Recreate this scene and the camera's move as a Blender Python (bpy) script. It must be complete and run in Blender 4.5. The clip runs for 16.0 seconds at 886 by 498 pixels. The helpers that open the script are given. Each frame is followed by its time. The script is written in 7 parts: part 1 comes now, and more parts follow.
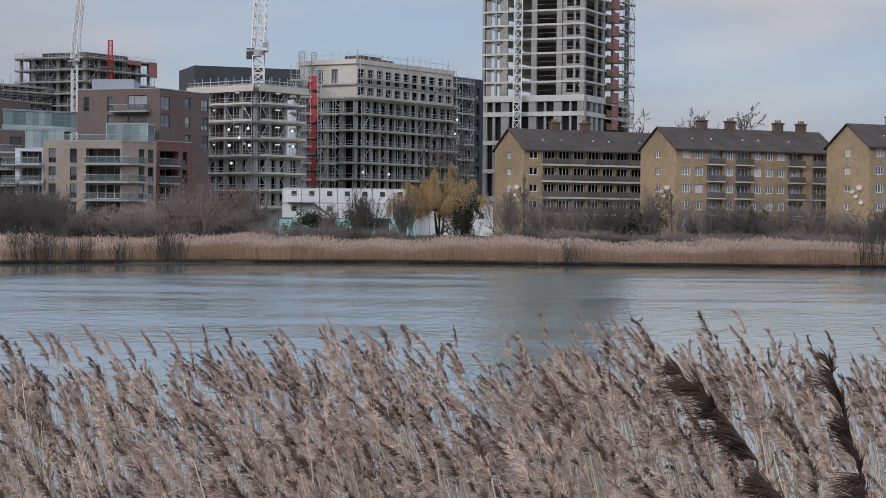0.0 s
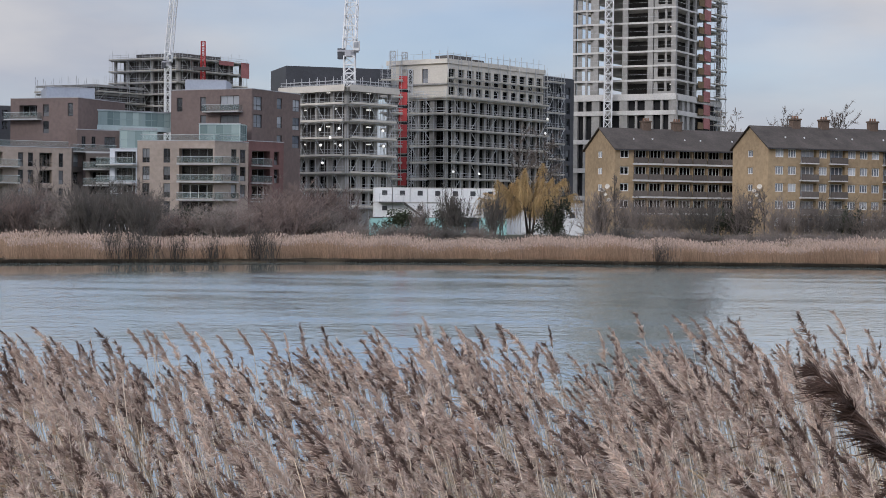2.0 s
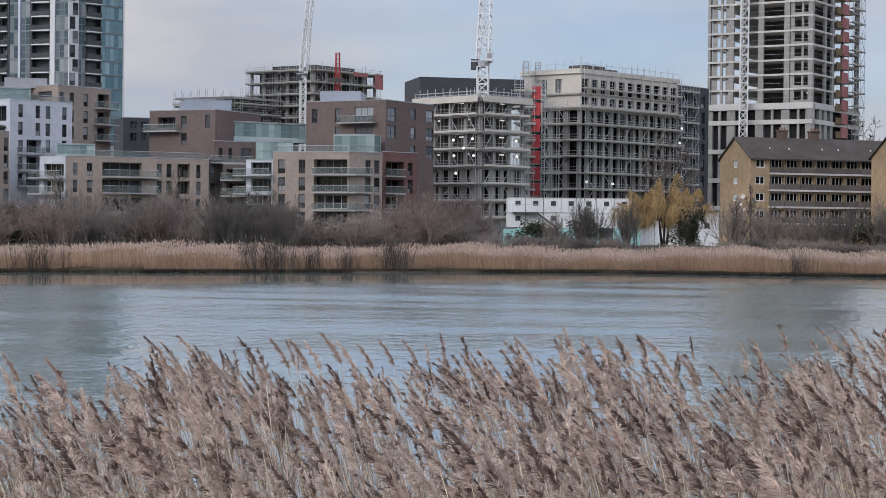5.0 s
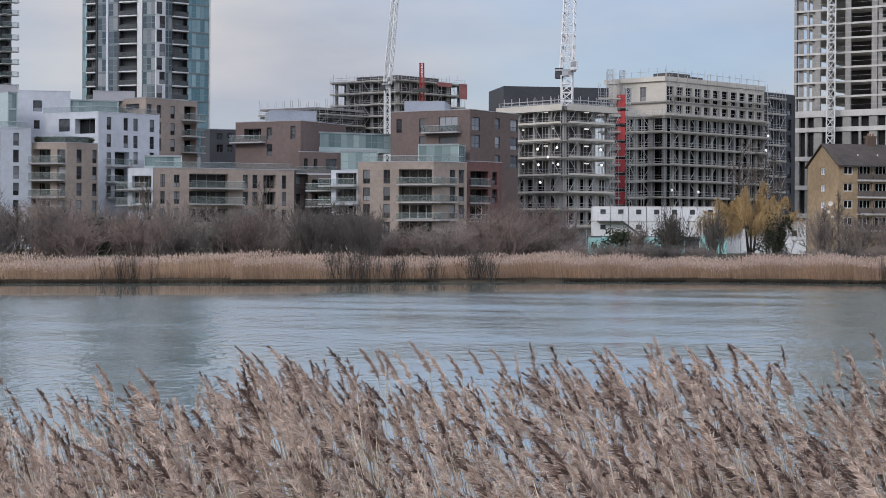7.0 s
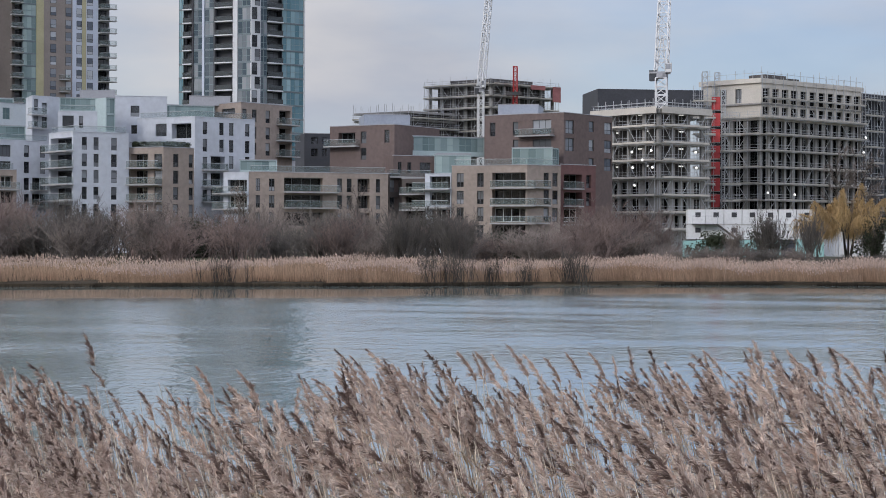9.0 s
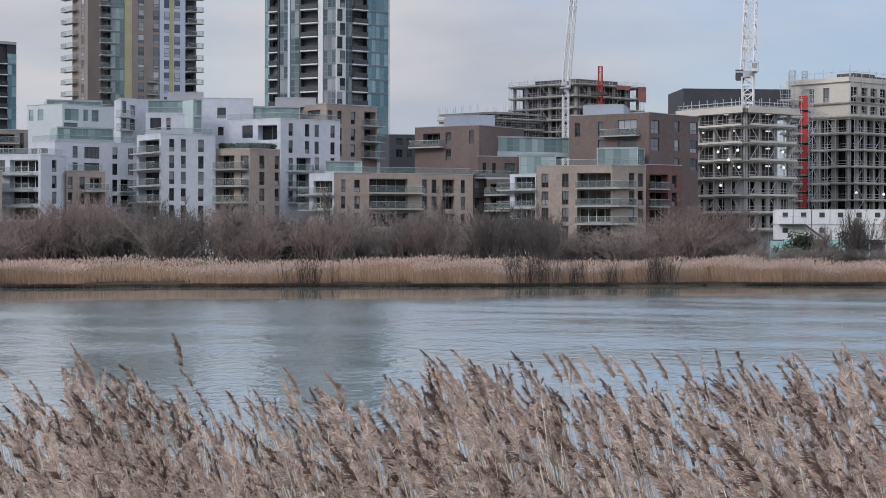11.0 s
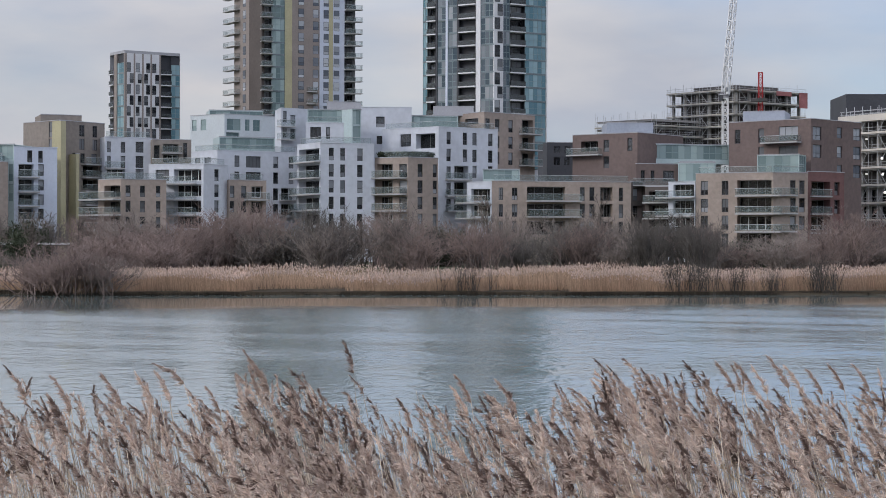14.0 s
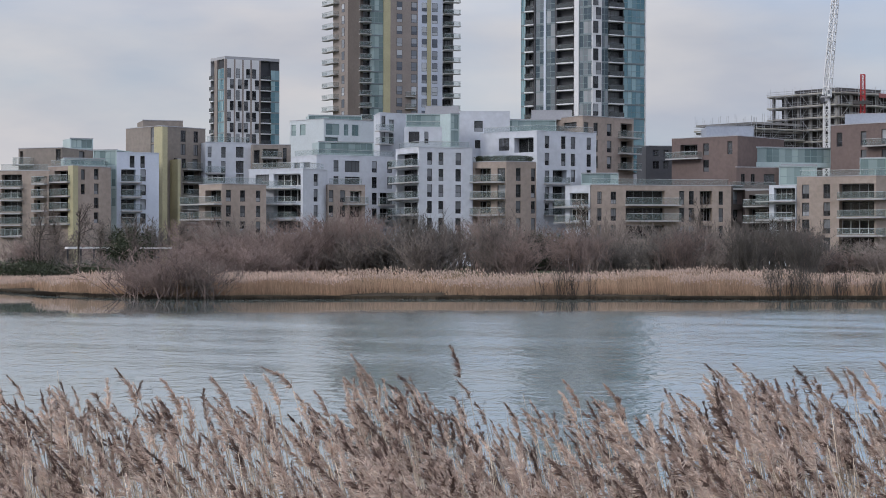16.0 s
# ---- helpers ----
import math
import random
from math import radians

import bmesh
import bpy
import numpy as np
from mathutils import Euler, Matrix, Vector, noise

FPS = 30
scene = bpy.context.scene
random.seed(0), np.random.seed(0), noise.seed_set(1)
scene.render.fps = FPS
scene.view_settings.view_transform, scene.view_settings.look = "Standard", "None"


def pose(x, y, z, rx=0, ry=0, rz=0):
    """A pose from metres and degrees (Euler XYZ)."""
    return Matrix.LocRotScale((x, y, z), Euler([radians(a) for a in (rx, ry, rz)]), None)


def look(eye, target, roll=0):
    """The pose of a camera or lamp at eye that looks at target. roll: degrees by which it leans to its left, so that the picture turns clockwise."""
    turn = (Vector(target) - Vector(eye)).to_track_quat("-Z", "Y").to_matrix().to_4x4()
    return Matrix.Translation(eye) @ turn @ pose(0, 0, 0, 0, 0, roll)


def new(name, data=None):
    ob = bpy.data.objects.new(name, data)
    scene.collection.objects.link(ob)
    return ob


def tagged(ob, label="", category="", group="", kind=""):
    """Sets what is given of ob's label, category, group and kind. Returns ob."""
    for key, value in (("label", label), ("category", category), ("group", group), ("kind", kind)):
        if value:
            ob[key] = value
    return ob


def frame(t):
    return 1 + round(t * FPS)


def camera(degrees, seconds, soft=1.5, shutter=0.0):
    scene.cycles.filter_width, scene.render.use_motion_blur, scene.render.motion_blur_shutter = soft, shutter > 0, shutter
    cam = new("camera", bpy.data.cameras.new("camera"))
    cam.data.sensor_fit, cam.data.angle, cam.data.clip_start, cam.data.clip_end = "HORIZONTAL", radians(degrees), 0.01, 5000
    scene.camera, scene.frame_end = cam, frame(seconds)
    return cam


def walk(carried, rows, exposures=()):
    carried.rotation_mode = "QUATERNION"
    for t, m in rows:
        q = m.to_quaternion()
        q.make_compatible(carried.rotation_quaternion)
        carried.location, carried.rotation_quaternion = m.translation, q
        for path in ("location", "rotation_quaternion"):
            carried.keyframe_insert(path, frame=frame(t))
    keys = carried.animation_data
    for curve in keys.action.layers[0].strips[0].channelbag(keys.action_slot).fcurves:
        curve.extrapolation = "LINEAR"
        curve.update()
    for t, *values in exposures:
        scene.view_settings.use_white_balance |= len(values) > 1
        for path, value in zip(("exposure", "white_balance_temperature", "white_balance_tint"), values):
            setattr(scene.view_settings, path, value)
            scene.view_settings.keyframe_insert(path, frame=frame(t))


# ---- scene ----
cam = camera(28.20, 16.0, soft=0.8)
PATH = [
    (0, pose(-0.000, 0, 4.2, 89.050, -0.581, 0.010)),
    (0.5, pose(-0.010, 0, 4.2, 89.014, -0.626, 0.703)),
    (1, pose(-0.021, 0, 4.2, 89.010, -0.627, 1.435)),
    (1.5, pose(-0.031, 0, 4.2, 88.986, -0.598, 2.197)),
    (2, pose(-0.041, 0, 4.2, 89.003, -0.594, 2.935)),
    (2.5, pose(-0.051, 0, 4.2, 89.035, -0.547, 3.634)),
    (3, pose(-0.061, 0, 4.2, 89.113, -0.566, 4.319)),
    (3.5, pose(-0.072, 0, 4.2, 89.168, -0.569, 5.075)),
    (4, pose(-0.082, 0, 4.2, 89.212, -0.640, 5.876)),
    (6.5, pose(-0.122, 0, 4.2, 89.488, -0.308, 9.202)),
    (7, pose(-0.131, 0, 4.2, 89.578, -0.288, 9.994)),
    (7.5, pose(-0.139, 0, 4.2, 89.632, -0.269, 10.857)),
    (8, pose(-0.147, 0, 4.2, 89.660, -0.260, 11.674)),
    (8.5, pose(-0.155, 0, 4.2, 89.675, -0.233, 12.385)),
    (9, pose(-0.163, 0, 4.2, 89.674, -0.223, 13.030)),
    (11.5, pose(-0.177, 0, 4.2, 89.737, -0.116, 16.535)),
    (12, pose(-0.191, 0, 4.2, 89.809, -0.078, 17.338)),
    (12.5, pose(-0.205, 0, 4.2, 89.861, -0.094, 18.255)),
    (13, pose(-0.232, 0, 4.2, 89.889, -0.116, 19.171)),
    (13.5, pose(-0.256, 0, 4.2, 89.932, -0.111, 20.029)),
    (14, pose(-0.280, 0, 4.2, 89.934, -0.156, 20.880)),
    (14.5, pose(-0.303, 0, 4.2, 89.929, -0.161, 21.774)),
    (15, pose(-0.327, 0, 4.2, 89.979, -0.157, 22.597)),
    (15.5, pose(-0.345, 0, 4.2, 90.031, -0.190, 23.346)),
    (16, pose(-0.363, 0, 4.2, 90.062, -0.142, 24.055)),
]
walk(cam, PATH, [(0.0, -0.1), (0.7, 0.06), (1.5, 0.08), (16.0, 0.08)])

# ---- daylight: thin broken overcast, veiled sun from behind and to one side ----
world = bpy.data.worlds.new("sky")
scene.world = world
world.use_nodes = True
wn, wl = world.node_tree.nodes, world.node_tree.links
background = wn["Background"]
sky = wn.new("ShaderNodeTexSky")
sky.sky_type, sky.sun_disc = "NISHITA", False
sky.sun_elevation, sky.sun_rotation = radians(30), radians(213)
sky_gain = wn.new("ShaderNodeVectorMath")
sky_gain.operation = "MULTIPLY"
sky_gain.inputs[1].default_value = (0.74, 0.86, 1.12)
wl.new(sky.outputs[0], sky_gain.inputs[0])
where = wn.new("ShaderNodeTexCoord")
stretch = wn.new("ShaderNodeMapping")
stretch.inputs["Scale"].default_value = (1.0, 1.0, 3.2)
stretch.inputs["Location"].default_value = (0.35, 0.0, 0.1)
wl.new(where.outputs["Generated"], stretch.inputs[0])
clouds = wn.new("ShaderNodeTexNoise")
clouds.inputs["Scale"].default_value, clouds.inputs["Detail"].default_value = 3.1, 7
clouds.inputs["Roughness"].default_value = 0.48
wl.new(stretch.outputs[0], clouds.inputs[0])
cover = wn.new("ShaderNodeValToRGB")
cover.color_ramp.elements[0].position, cover.color_ramp.elements[1].position = 0.40, 0.60
cover.color_ramp.elements[0].color = (0.45, 0.45, 0.45, 1)
wl.new(clouds.outputs[0], cover.inputs[0])
puffs = wn.new("ShaderNodeTexNoise")
puffs.inputs["Scale"].default_value, puffs.inputs["Detail"].default_value = 7.0, 5
wl.new(stretch.outputs[0], puffs.inputs[0])
grey = wn.new("ShaderNodeValToRGB")
grey.color_ramp.elements[0].position, grey.color_ramp.elements[1].position = 0.35, 0.68
grey.color_ramp.elements[0].color, grey.color_ramp.elements[1].color = (4.2, 4.5, 5.3, 1), (5.8, 5.75, 6.0, 1)
wl.new(puffs.outputs[0], grey.inputs[0])
veil = wn.new("ShaderNodeMix")
veil.data_type = "RGBA"
# the cloud is thinner over the building site, where the lake mirrors a bluer sky
toward = wn.new("ShaderNodeVectorMath")
toward.operation = "DOT_PRODUCT"
toward.inputs[1].default_value = (-0.034, 0.945, 0.326)
wl.new(where.outputs["Generated"], toward.inputs[0])
thin = wn.new("ShaderNodeMapRange")
thin.interpolation_type = "SMOOTHSTEP"
thin.inputs["From Min"].default_value, thin.inputs["From Max"].default_value = 0.983, 0.997
thin.inputs["To Min"].default_value, thin.inputs["To Max"].default_value = 1.0, 0.35
wl.new(toward.outputs["Value"], thin.inputs[0])
drawn = wn.new("ShaderNodeMath")
drawn.operation = "MULTIPLY"
wl.new(cover.outputs[0], drawn.inputs[0])
wl.new(thin.outputs[0], drawn.inputs[1])
wl.new(drawn.outputs[0], veil.inputs["Factor"])
wl.new(sky_gain.outputs[0], veil.inputs["A"])
wl.new(grey.outputs[0], veil.inputs["B"])
# an overcast sky is about two and a half times as bright overhead as at the horizon
height_of = wn.new("ShaderNodeSeparateXYZ")
wl.new(where.outputs["Generated"], height_of.inputs[0])
lift = wn.new("ShaderNodeMapRange")
lift.inputs["From Min"].default_value, lift.inputs["From Max"].default_value = 0.12, 0.45
lift.inputs["To Min"].default_value, lift.inputs["To Max"].default_value = 1.0, 2.55
wl.new(height_of.outputs["Z"], lift.inputs[0])
bright = wn.new("ShaderNodeVectorMath")
bright.operation = "SCALE"
west = wn.new("ShaderNodeMapRange")
west.interpolation_type = "SMOOTHSTEP"
west.inputs["From Min"].default_value, west.inputs["From Max"].default_value = -0.25, -0.7
wl.new(height_of.outputs["X"], west.inputs[0])
glow = wn.new("ShaderNodeMix")
glow.data_type = "RGBA"
glow.inputs["A"].default_value, glow.inputs["B"].default_value = (1, 1, 1, 1), (1.15, 1.10, 1.04, 1)
wl.new(west.outputs[0], glow.inputs["Factor"])
wester = wn.new("ShaderNodeVectorMath")
wester.operation = "MULTIPLY"
wl.new(veil.outputs["Result"], wester.inputs[0])
wl.new(glow.outputs["Result"], wester.inputs[1])
wl.new(wester.outputs[0], bright.inputs[0])
wl.new(lift.outputs[0], bright.inputs["Scale"])
wl.new(bright.outputs[0], background.inputs[0])
background.inputs[1].default_value = 0.1
sun_lamp = bpy.data.lights.new("sun", "SUN")
sun_lamp.energy, sun_lamp.angle, sun_lamp.color = 1.0, radians(14), (1.0, 0.955, 0.90)
sun = new("sun", sun_lamp)
sun.matrix_world = look((0, 0, 0), (0.5, 0.78, -0.5))
scene.view_settings.exposure = 0.08


# ---- materials ----
def surface(name, colour, rough=0.8, vary=0.16, coarse=0.25, fine=3.0, metal=0.0, bump=0.0, each=0.0, island=0.0, spec=0.3):
    """A procedural surface with variation at two scales and, if wanted, from piece to piece."""
    m = bpy.data.materials.new(name)
    m.use_nodes = True
    n, l = m.node_tree.nodes, m.node_tree.links
    b = n["Principled BSDF"]
    b.inputs["Metallic"].default_value = metal
    b.inputs["Specular IOR Level"].default_value = spec
    geo = n.new("ShaderNodeNewGeometry")
    value = None
    for scale, weight in ((coarse, 1.0), (fine, 0.8)):
        t = n.new("ShaderNodeTexNoise")
        t.inputs["Scale"].default_value, t.inputs["Detail"].default_value = scale, 4
        l.new(geo.outputs["Position"], t.inputs[0])
        r = n.new("ShaderNodeMapRange")
        r.inputs["From Min"].default_value, r.inputs["From Max"].default_value = 0.3, 0.7
        r.inputs["To Min"].default_value, r.inputs["To Max"].default_value = 1 - vary * weight, 1 + vary * weight
        l.new(t.outputs[0], r.inputs[0])
        if value is None:
            value = r.outputs[0]
        else:
            p = n.new("ShaderNodeMath")
            p.operation = "MULTIPLY"
            l.new(value, p.inputs[0])
            l.new(r.outputs[0], p.inputs[1])
            value = p.outputs[0]
        last = t
    for amount, kind in ((each, "object"), (island, "island")):
        if amount:
            if kind == "object":
                o = n.new("ShaderNodeObjectInfo").outputs["Random"]
            else:
                o = geo.outputs["Random Per Island"]
            r = n.new("ShaderNodeMapRange")
            r.inputs["To Min"].default_value, r.inputs["To Max"].default_value = 1 - amount, 1 + amount
            l.new(o, r.inputs[0])
            p = n.new("ShaderNodeMath")
            p.operation = "MULTIPLY"
            l.new(value, p.inputs[0])
            l.new(r.outputs[0], p.inputs[1])
            value = p.outputs[0]
    c = n.new("ShaderNodeVectorMath")
    c.operation = "SCALE"
    c.inputs[0].default_value = colour
    l.new(value, c.inputs["Scale"])
    l.new(c.outputs[0], b.inputs["Base Color"])
    rr = n.new("ShaderNodeMapRange")
    rr.inputs["To Min"].default_value, rr.inputs["To Max"].default_value = max(rough - 0.1, 0.02), min(rough + 0.1, 1)
    l.new(last.outputs[0], rr.inputs[0])
    l.new(rr.outputs[0], b.inputs["Roughness"])
    if bump:
        k = n.new("ShaderNodeBump")
        k.inputs["Strength"].default_value, k.inputs["Distance"].default_value = 0.6, bump
        l.new(last.outputs[0], k.inputs["Height"])
        l.new(k.outputs[0], b.inputs["Normal"])
    return m


def glass(name, tint, clear, rough=0.04, spread=0.0, power=3.0, spec=0.6, blind_sheen=(1.0, 1.04, 1.1)):
    """Window glass: a mirror-like coat over a pane that lets some of the view through."""
    m = bpy.data.materials.new(name)
    m.use_nodes = True
    n, l = m.node_tree.nodes, m.node_tree.links
    b = n["Principled BSDF"]
    b.inputs["Base Color"].default_value = (*tint, 1)
    b.inputs["Roughness"].default_value = rough
    b.inputs["Specular IOR Level"].default_value = spec
    b.inputs["IOR"].default_value = 1.5
    if spread:
        # paler panes: blinds and nets, with lit rooms and sky reflections put into colour
        o = n.new("ShaderNodeObjectInfo")
        k = n.new("ShaderNodeMath")
        k.operation = "POWER"
        k.inputs[1].default_value = power
        l.new(o.outputs["Random"], k.inputs[0])
        mix = n.new("ShaderNodeMix")
        mix.data_type = "RGBA"
        mix.inputs["A"].default_value = (*tint, 1)
        mix.inputs["B"].default_value = (*[spread * c for c in blind_sheen], 1)
        l.new(k.outputs[0], mix.inputs["Factor"])
        l.new(mix.outputs["Result"], b.inputs["Base Color"])
    t = n.new("ShaderNodeBsdfTransparent")
    t.inputs[0].default_value = (*[0.5 + 0.5 * c if clear < 0.8 else 0.88 + 0.12 * c for c in tint], 1)
    x = n.new("ShaderNodeMixShader")
    x.inputs[0].default_value = clear
    l.new(b.outputs[0], x.inputs[1])
    l.new(t.outputs[0], x.inputs[2])
    l.new(x.outputs[0], n["Material Output"].inputs[0])
    return m


def brick(name, colour, vary=0.14):
    """Brickwork seen from far off: broad stains and a finer change of tone."""
    return surface(name, colour, 0.9, vary, 0.12, 1.6)


BRICK_BROWN = brick("brown_brick", (0.148, 0.112, 0.103))
BRICK_DARK = brick("dark_brick", (0.10, 0.085, 0.078))
BRICK_RED = brick("red_brown_brick", (0.155, 0.085, 0.08))
BRICK_BEIGE = brick("buff_brick", (0.325, 0.268, 0.23))
BRICK_GREY = brick("grey_brick", (0.235, 0.205, 0.18))
BRICK_YELLOW = brick("yellow_stock_brick", (0.325, 0.238, 0.148), 0.2)
RENDER_WHITE = surface("white_render", (0.505, 0.525, 0.565), 0.8, 0.08, 0.15, 1.2)
RENDER_BLUE = surface("pale_blue_render", (0.52, 0.56, 0.64), 0.7, 0.05)
CLAD_BLUE = surface("blue_grey_cladding", (0.33, 0.36, 0.42), 0.5, 0.08)
CLAD_GREY = surface("grey_cladding", (0.36, 0.36, 0.38), 0.5, 0.08)
CLAD_DARK = surface("charcoal_cladding", (0.055, 0.057, 0.065), 0.6, 0.15)
GLASS_WALL = surface("pale_glazing_frame", (0.40, 0.48, 0.48), 0.35, 0.08)
GLASS_WHITE = surface("pale_panel", (0.50, 0.54, 0.555), 0.5, 0.06)
PANEL_YELLOW = surface("yellow_panel", (0.41, 0.375, 0.235), 0.5, 0.08)
CONCRETE = surface("raw_concrete", (0.30, 0.288, 0.272), 0.9, 0.16, 0.2, 1.4)
CONCRETE_PALE = surface("pale_concrete", (0.52, 0.50, 0.475), 0.9, 0.12)
# the frames' interior shade is put into this tone; also dark plant and platforms
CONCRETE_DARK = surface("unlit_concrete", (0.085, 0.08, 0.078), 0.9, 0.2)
BALCONY_EDGE = surface("balcony_concrete", (0.36, 0.355, 0.35), 0.85, 0.12)
CREAM = surface("cream_facing", (0.56, 0.52, 0.46), 0.85, 0.08)
SLATE = surface("brown_roof_tile", (0.062, 0.052, 0.046), 0.85, 0.25, 0.4, 3.0)
FLAT_ROOF = surface("roofing_felt", (0.16, 0.16, 0.165), 0.9, 0.2)
FRAME_DARK = surface("dark_window_frame", (0.05, 0.05, 0.055), 0.5, 0.1)
FRAME_GREY = surface("grey_window_frame", (0.21, 0.215, 0.22), 0.5, 0.1)
FRAME_WHITE = surface("white_window_frame", (0.66, 0.66, 0.66), 0.5, 0.06)
CURTAIN = surface("pale_curtain", (0.72, 0.71, 0.69), 0.9, 0.1, each=0.35)
STEEL = surface("galvanised_tube", (0.42, 0.43, 0.44), 0.5, 0.15, metal=0.15)
BOARD = surface("scaffold_board", (0.46, 0.43, 0.38), 0.9, 0.2, 1.0, 6.0)
RED = surface("red_sheeting", (0.42, 0.055, 0.055), 0.6, 0.15, each=0.15)
RED_DULL = surface("faded_red_mesh", (0.34, 0.14, 0.135), 0.8, 0.2)
WHITE_PAINT = surface("white_paint", (0.66, 0.66, 0.66), 0.6, 0.08)
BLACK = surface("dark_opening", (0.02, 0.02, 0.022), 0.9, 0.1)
TEAL = surface("turquoise_hoarding", (0.30, 0.52, 0.50), 0.6, 0.12)
TIMBER = surface("weathered_post", (0.06, 0.05, 0.045), 0.9, 0.2, 2, 9)
PANE = glass("window_glass", (0.025, 0.029, 0.036), 0.5, spread=0.6, power=2.0, spec=0.45)
PANE_DEEP = glass("shaded_glass", (0.05, 0.055, 0.06), 0.7)
MULLION = surface("grey_green_mullion", (0.20, 0.27, 0.27), 0.4, 0.08)
# near-black pane: shade inside open bays and galleries put into its colour
SHADE = glass("shade_toned_pane", (0.015, 0.016, 0.018), 0.55, spec=0.15)
RAIL_DARK = glass("smoked_railing", (0.07, 0.08, 0.085), 0.3)
PANE_PALE = glass("pale_green_glass", (0.17, 0.25, 0.255), 0.3, spread=0.6, power=1.6, blind_sheen=(0.86, 1.06, 1.03))
PANE_BLUE = glass("tower_glass", (0.045, 0.075, 0.10), 0.15, spread=0.36, power=2.2)
PANE_TEAL = glass("teal_glass", (0.085, 0.20, 0.25), 0.12, spread=0.5, power=1.8, blind_sheen=(0.7, 1.0, 1.08))
PANE_SKY = glass("sky_lit_glass", (0.13, 0.15, 0.185), 0.2, spread=0.62, power=1.8)
RAIL_GLASS = glass("railing_glass", (0.32, 0.39, 0.385), 0.87)
MUD = surface("muddy_ground", (0.05, 0.04, 0.028), 0.95, 0.3, 0.05, 1.0, bump=0.05, spec=0.05)
GRASS = surface("winter_grass", (0.055, 0.06, 0.03), 0.95, 0.3, 0.08, 2.0)
TWIG = surface("bare_twig", (0.172, 0.143, 0.126), 0.9, 0.2, 0.3, 3.0, island=0.35, each=0.2)
TWIG_RED = surface("reddish_twig", (0.19, 0.142, 0.125), 0.9, 0.2, 0.3, 3.0, island=0.35, each=0.2)
TWIG_DARK = surface("dark_twig", (0.095, 0.085, 0.075), 0.9, 0.2, 0.3, 3.0, island=0.35, each=0.25)
WILLOW = surface("yellow_willow_twig", (0.43, 0.29, 0.135), 0.9, 0.15, 0.5, 3.0, island=0.35)
BARK = surface("tree_bark", (0.07, 0.06, 0.05), 0.95, 0.25, 1.0, 8.0)
IVY = surface("evergreen_leaf", (0.034, 0.042, 0.022), 0.7, 0.25, 0.5, 4.0, island=0.4, each=0.25)
LITTER_SHADE = surface("wet_litter_shade", (0.022, 0.018, 0.014), 0.95, 0.25, 0.4, 3.0, spec=0.05)
REED_FAR = surface("distant_reed", (0.52, 0.375, 0.265), 0.9, 0.1, 0.15, 1.0, island=0.3)
REED_FAR_TOP = surface("distant_reed_plume", (0.60, 0.475, 0.40), 0.9, 0.15, 0.2, 1.5, island=0.25)
STEM = surface("reed_stem", (0.56, 0.47, 0.37), 0.6, 0.15, 1.0, 9.0, island=0.6)
BLADE = surface("dry_reed_leaf", (0.46, 0.35, 0.235), 0.7, 0.2, 1.0, 9.0, island=0.35)
PLUME_PALE = surface("pale_reed_plume", (0.73, 0.615, 0.53), 0.9, 0.12, 2.0, 14.0, island=0.25)
PLUME_MID = surface("brown_reed_plume", (0.53, 0.42, 0.355), 0.9, 0.15, 2.0, 14.0, island=0.28)
PLUME_DARK = surface("dark_reed_plume", (0.205, 0.145, 0.122), 0.9, 0.18, 2.0, 14.0, island=0.3)
PLUME_BLACK = surface("near_black_reed_plume", (0.075, 0.046, 0.036), 0.9, 0.2, 4.0, 30.0, island=0.35)



def let_light_through(m, share):
    """Thin dry plant parts pass some light on to their shaded side."""
    n, l = m.node_tree.nodes, m.node_tree.links
    b = n["Principled BSDF"]
    t = n.new("ShaderNodeBsdfTranslucent")
    l.new(b.inputs["Base Color"].links[0].from_socket, t.inputs[0])
    x = n.new("ShaderNodeMixShader")
    x.inputs[0].default_value = share
    l.new(b.outputs[0], x.inputs[1])
    l.new(t.outputs[0], x.inputs[2])
    l.new(x.outputs[0], n["Material Output"].inputs[0])


for thin in (PLUME_PALE, PLUME_MID, PLUME_DARK, BLADE, REED_FAR, REED_FAR_TOP):
    let_light_through(thin, 0.5)


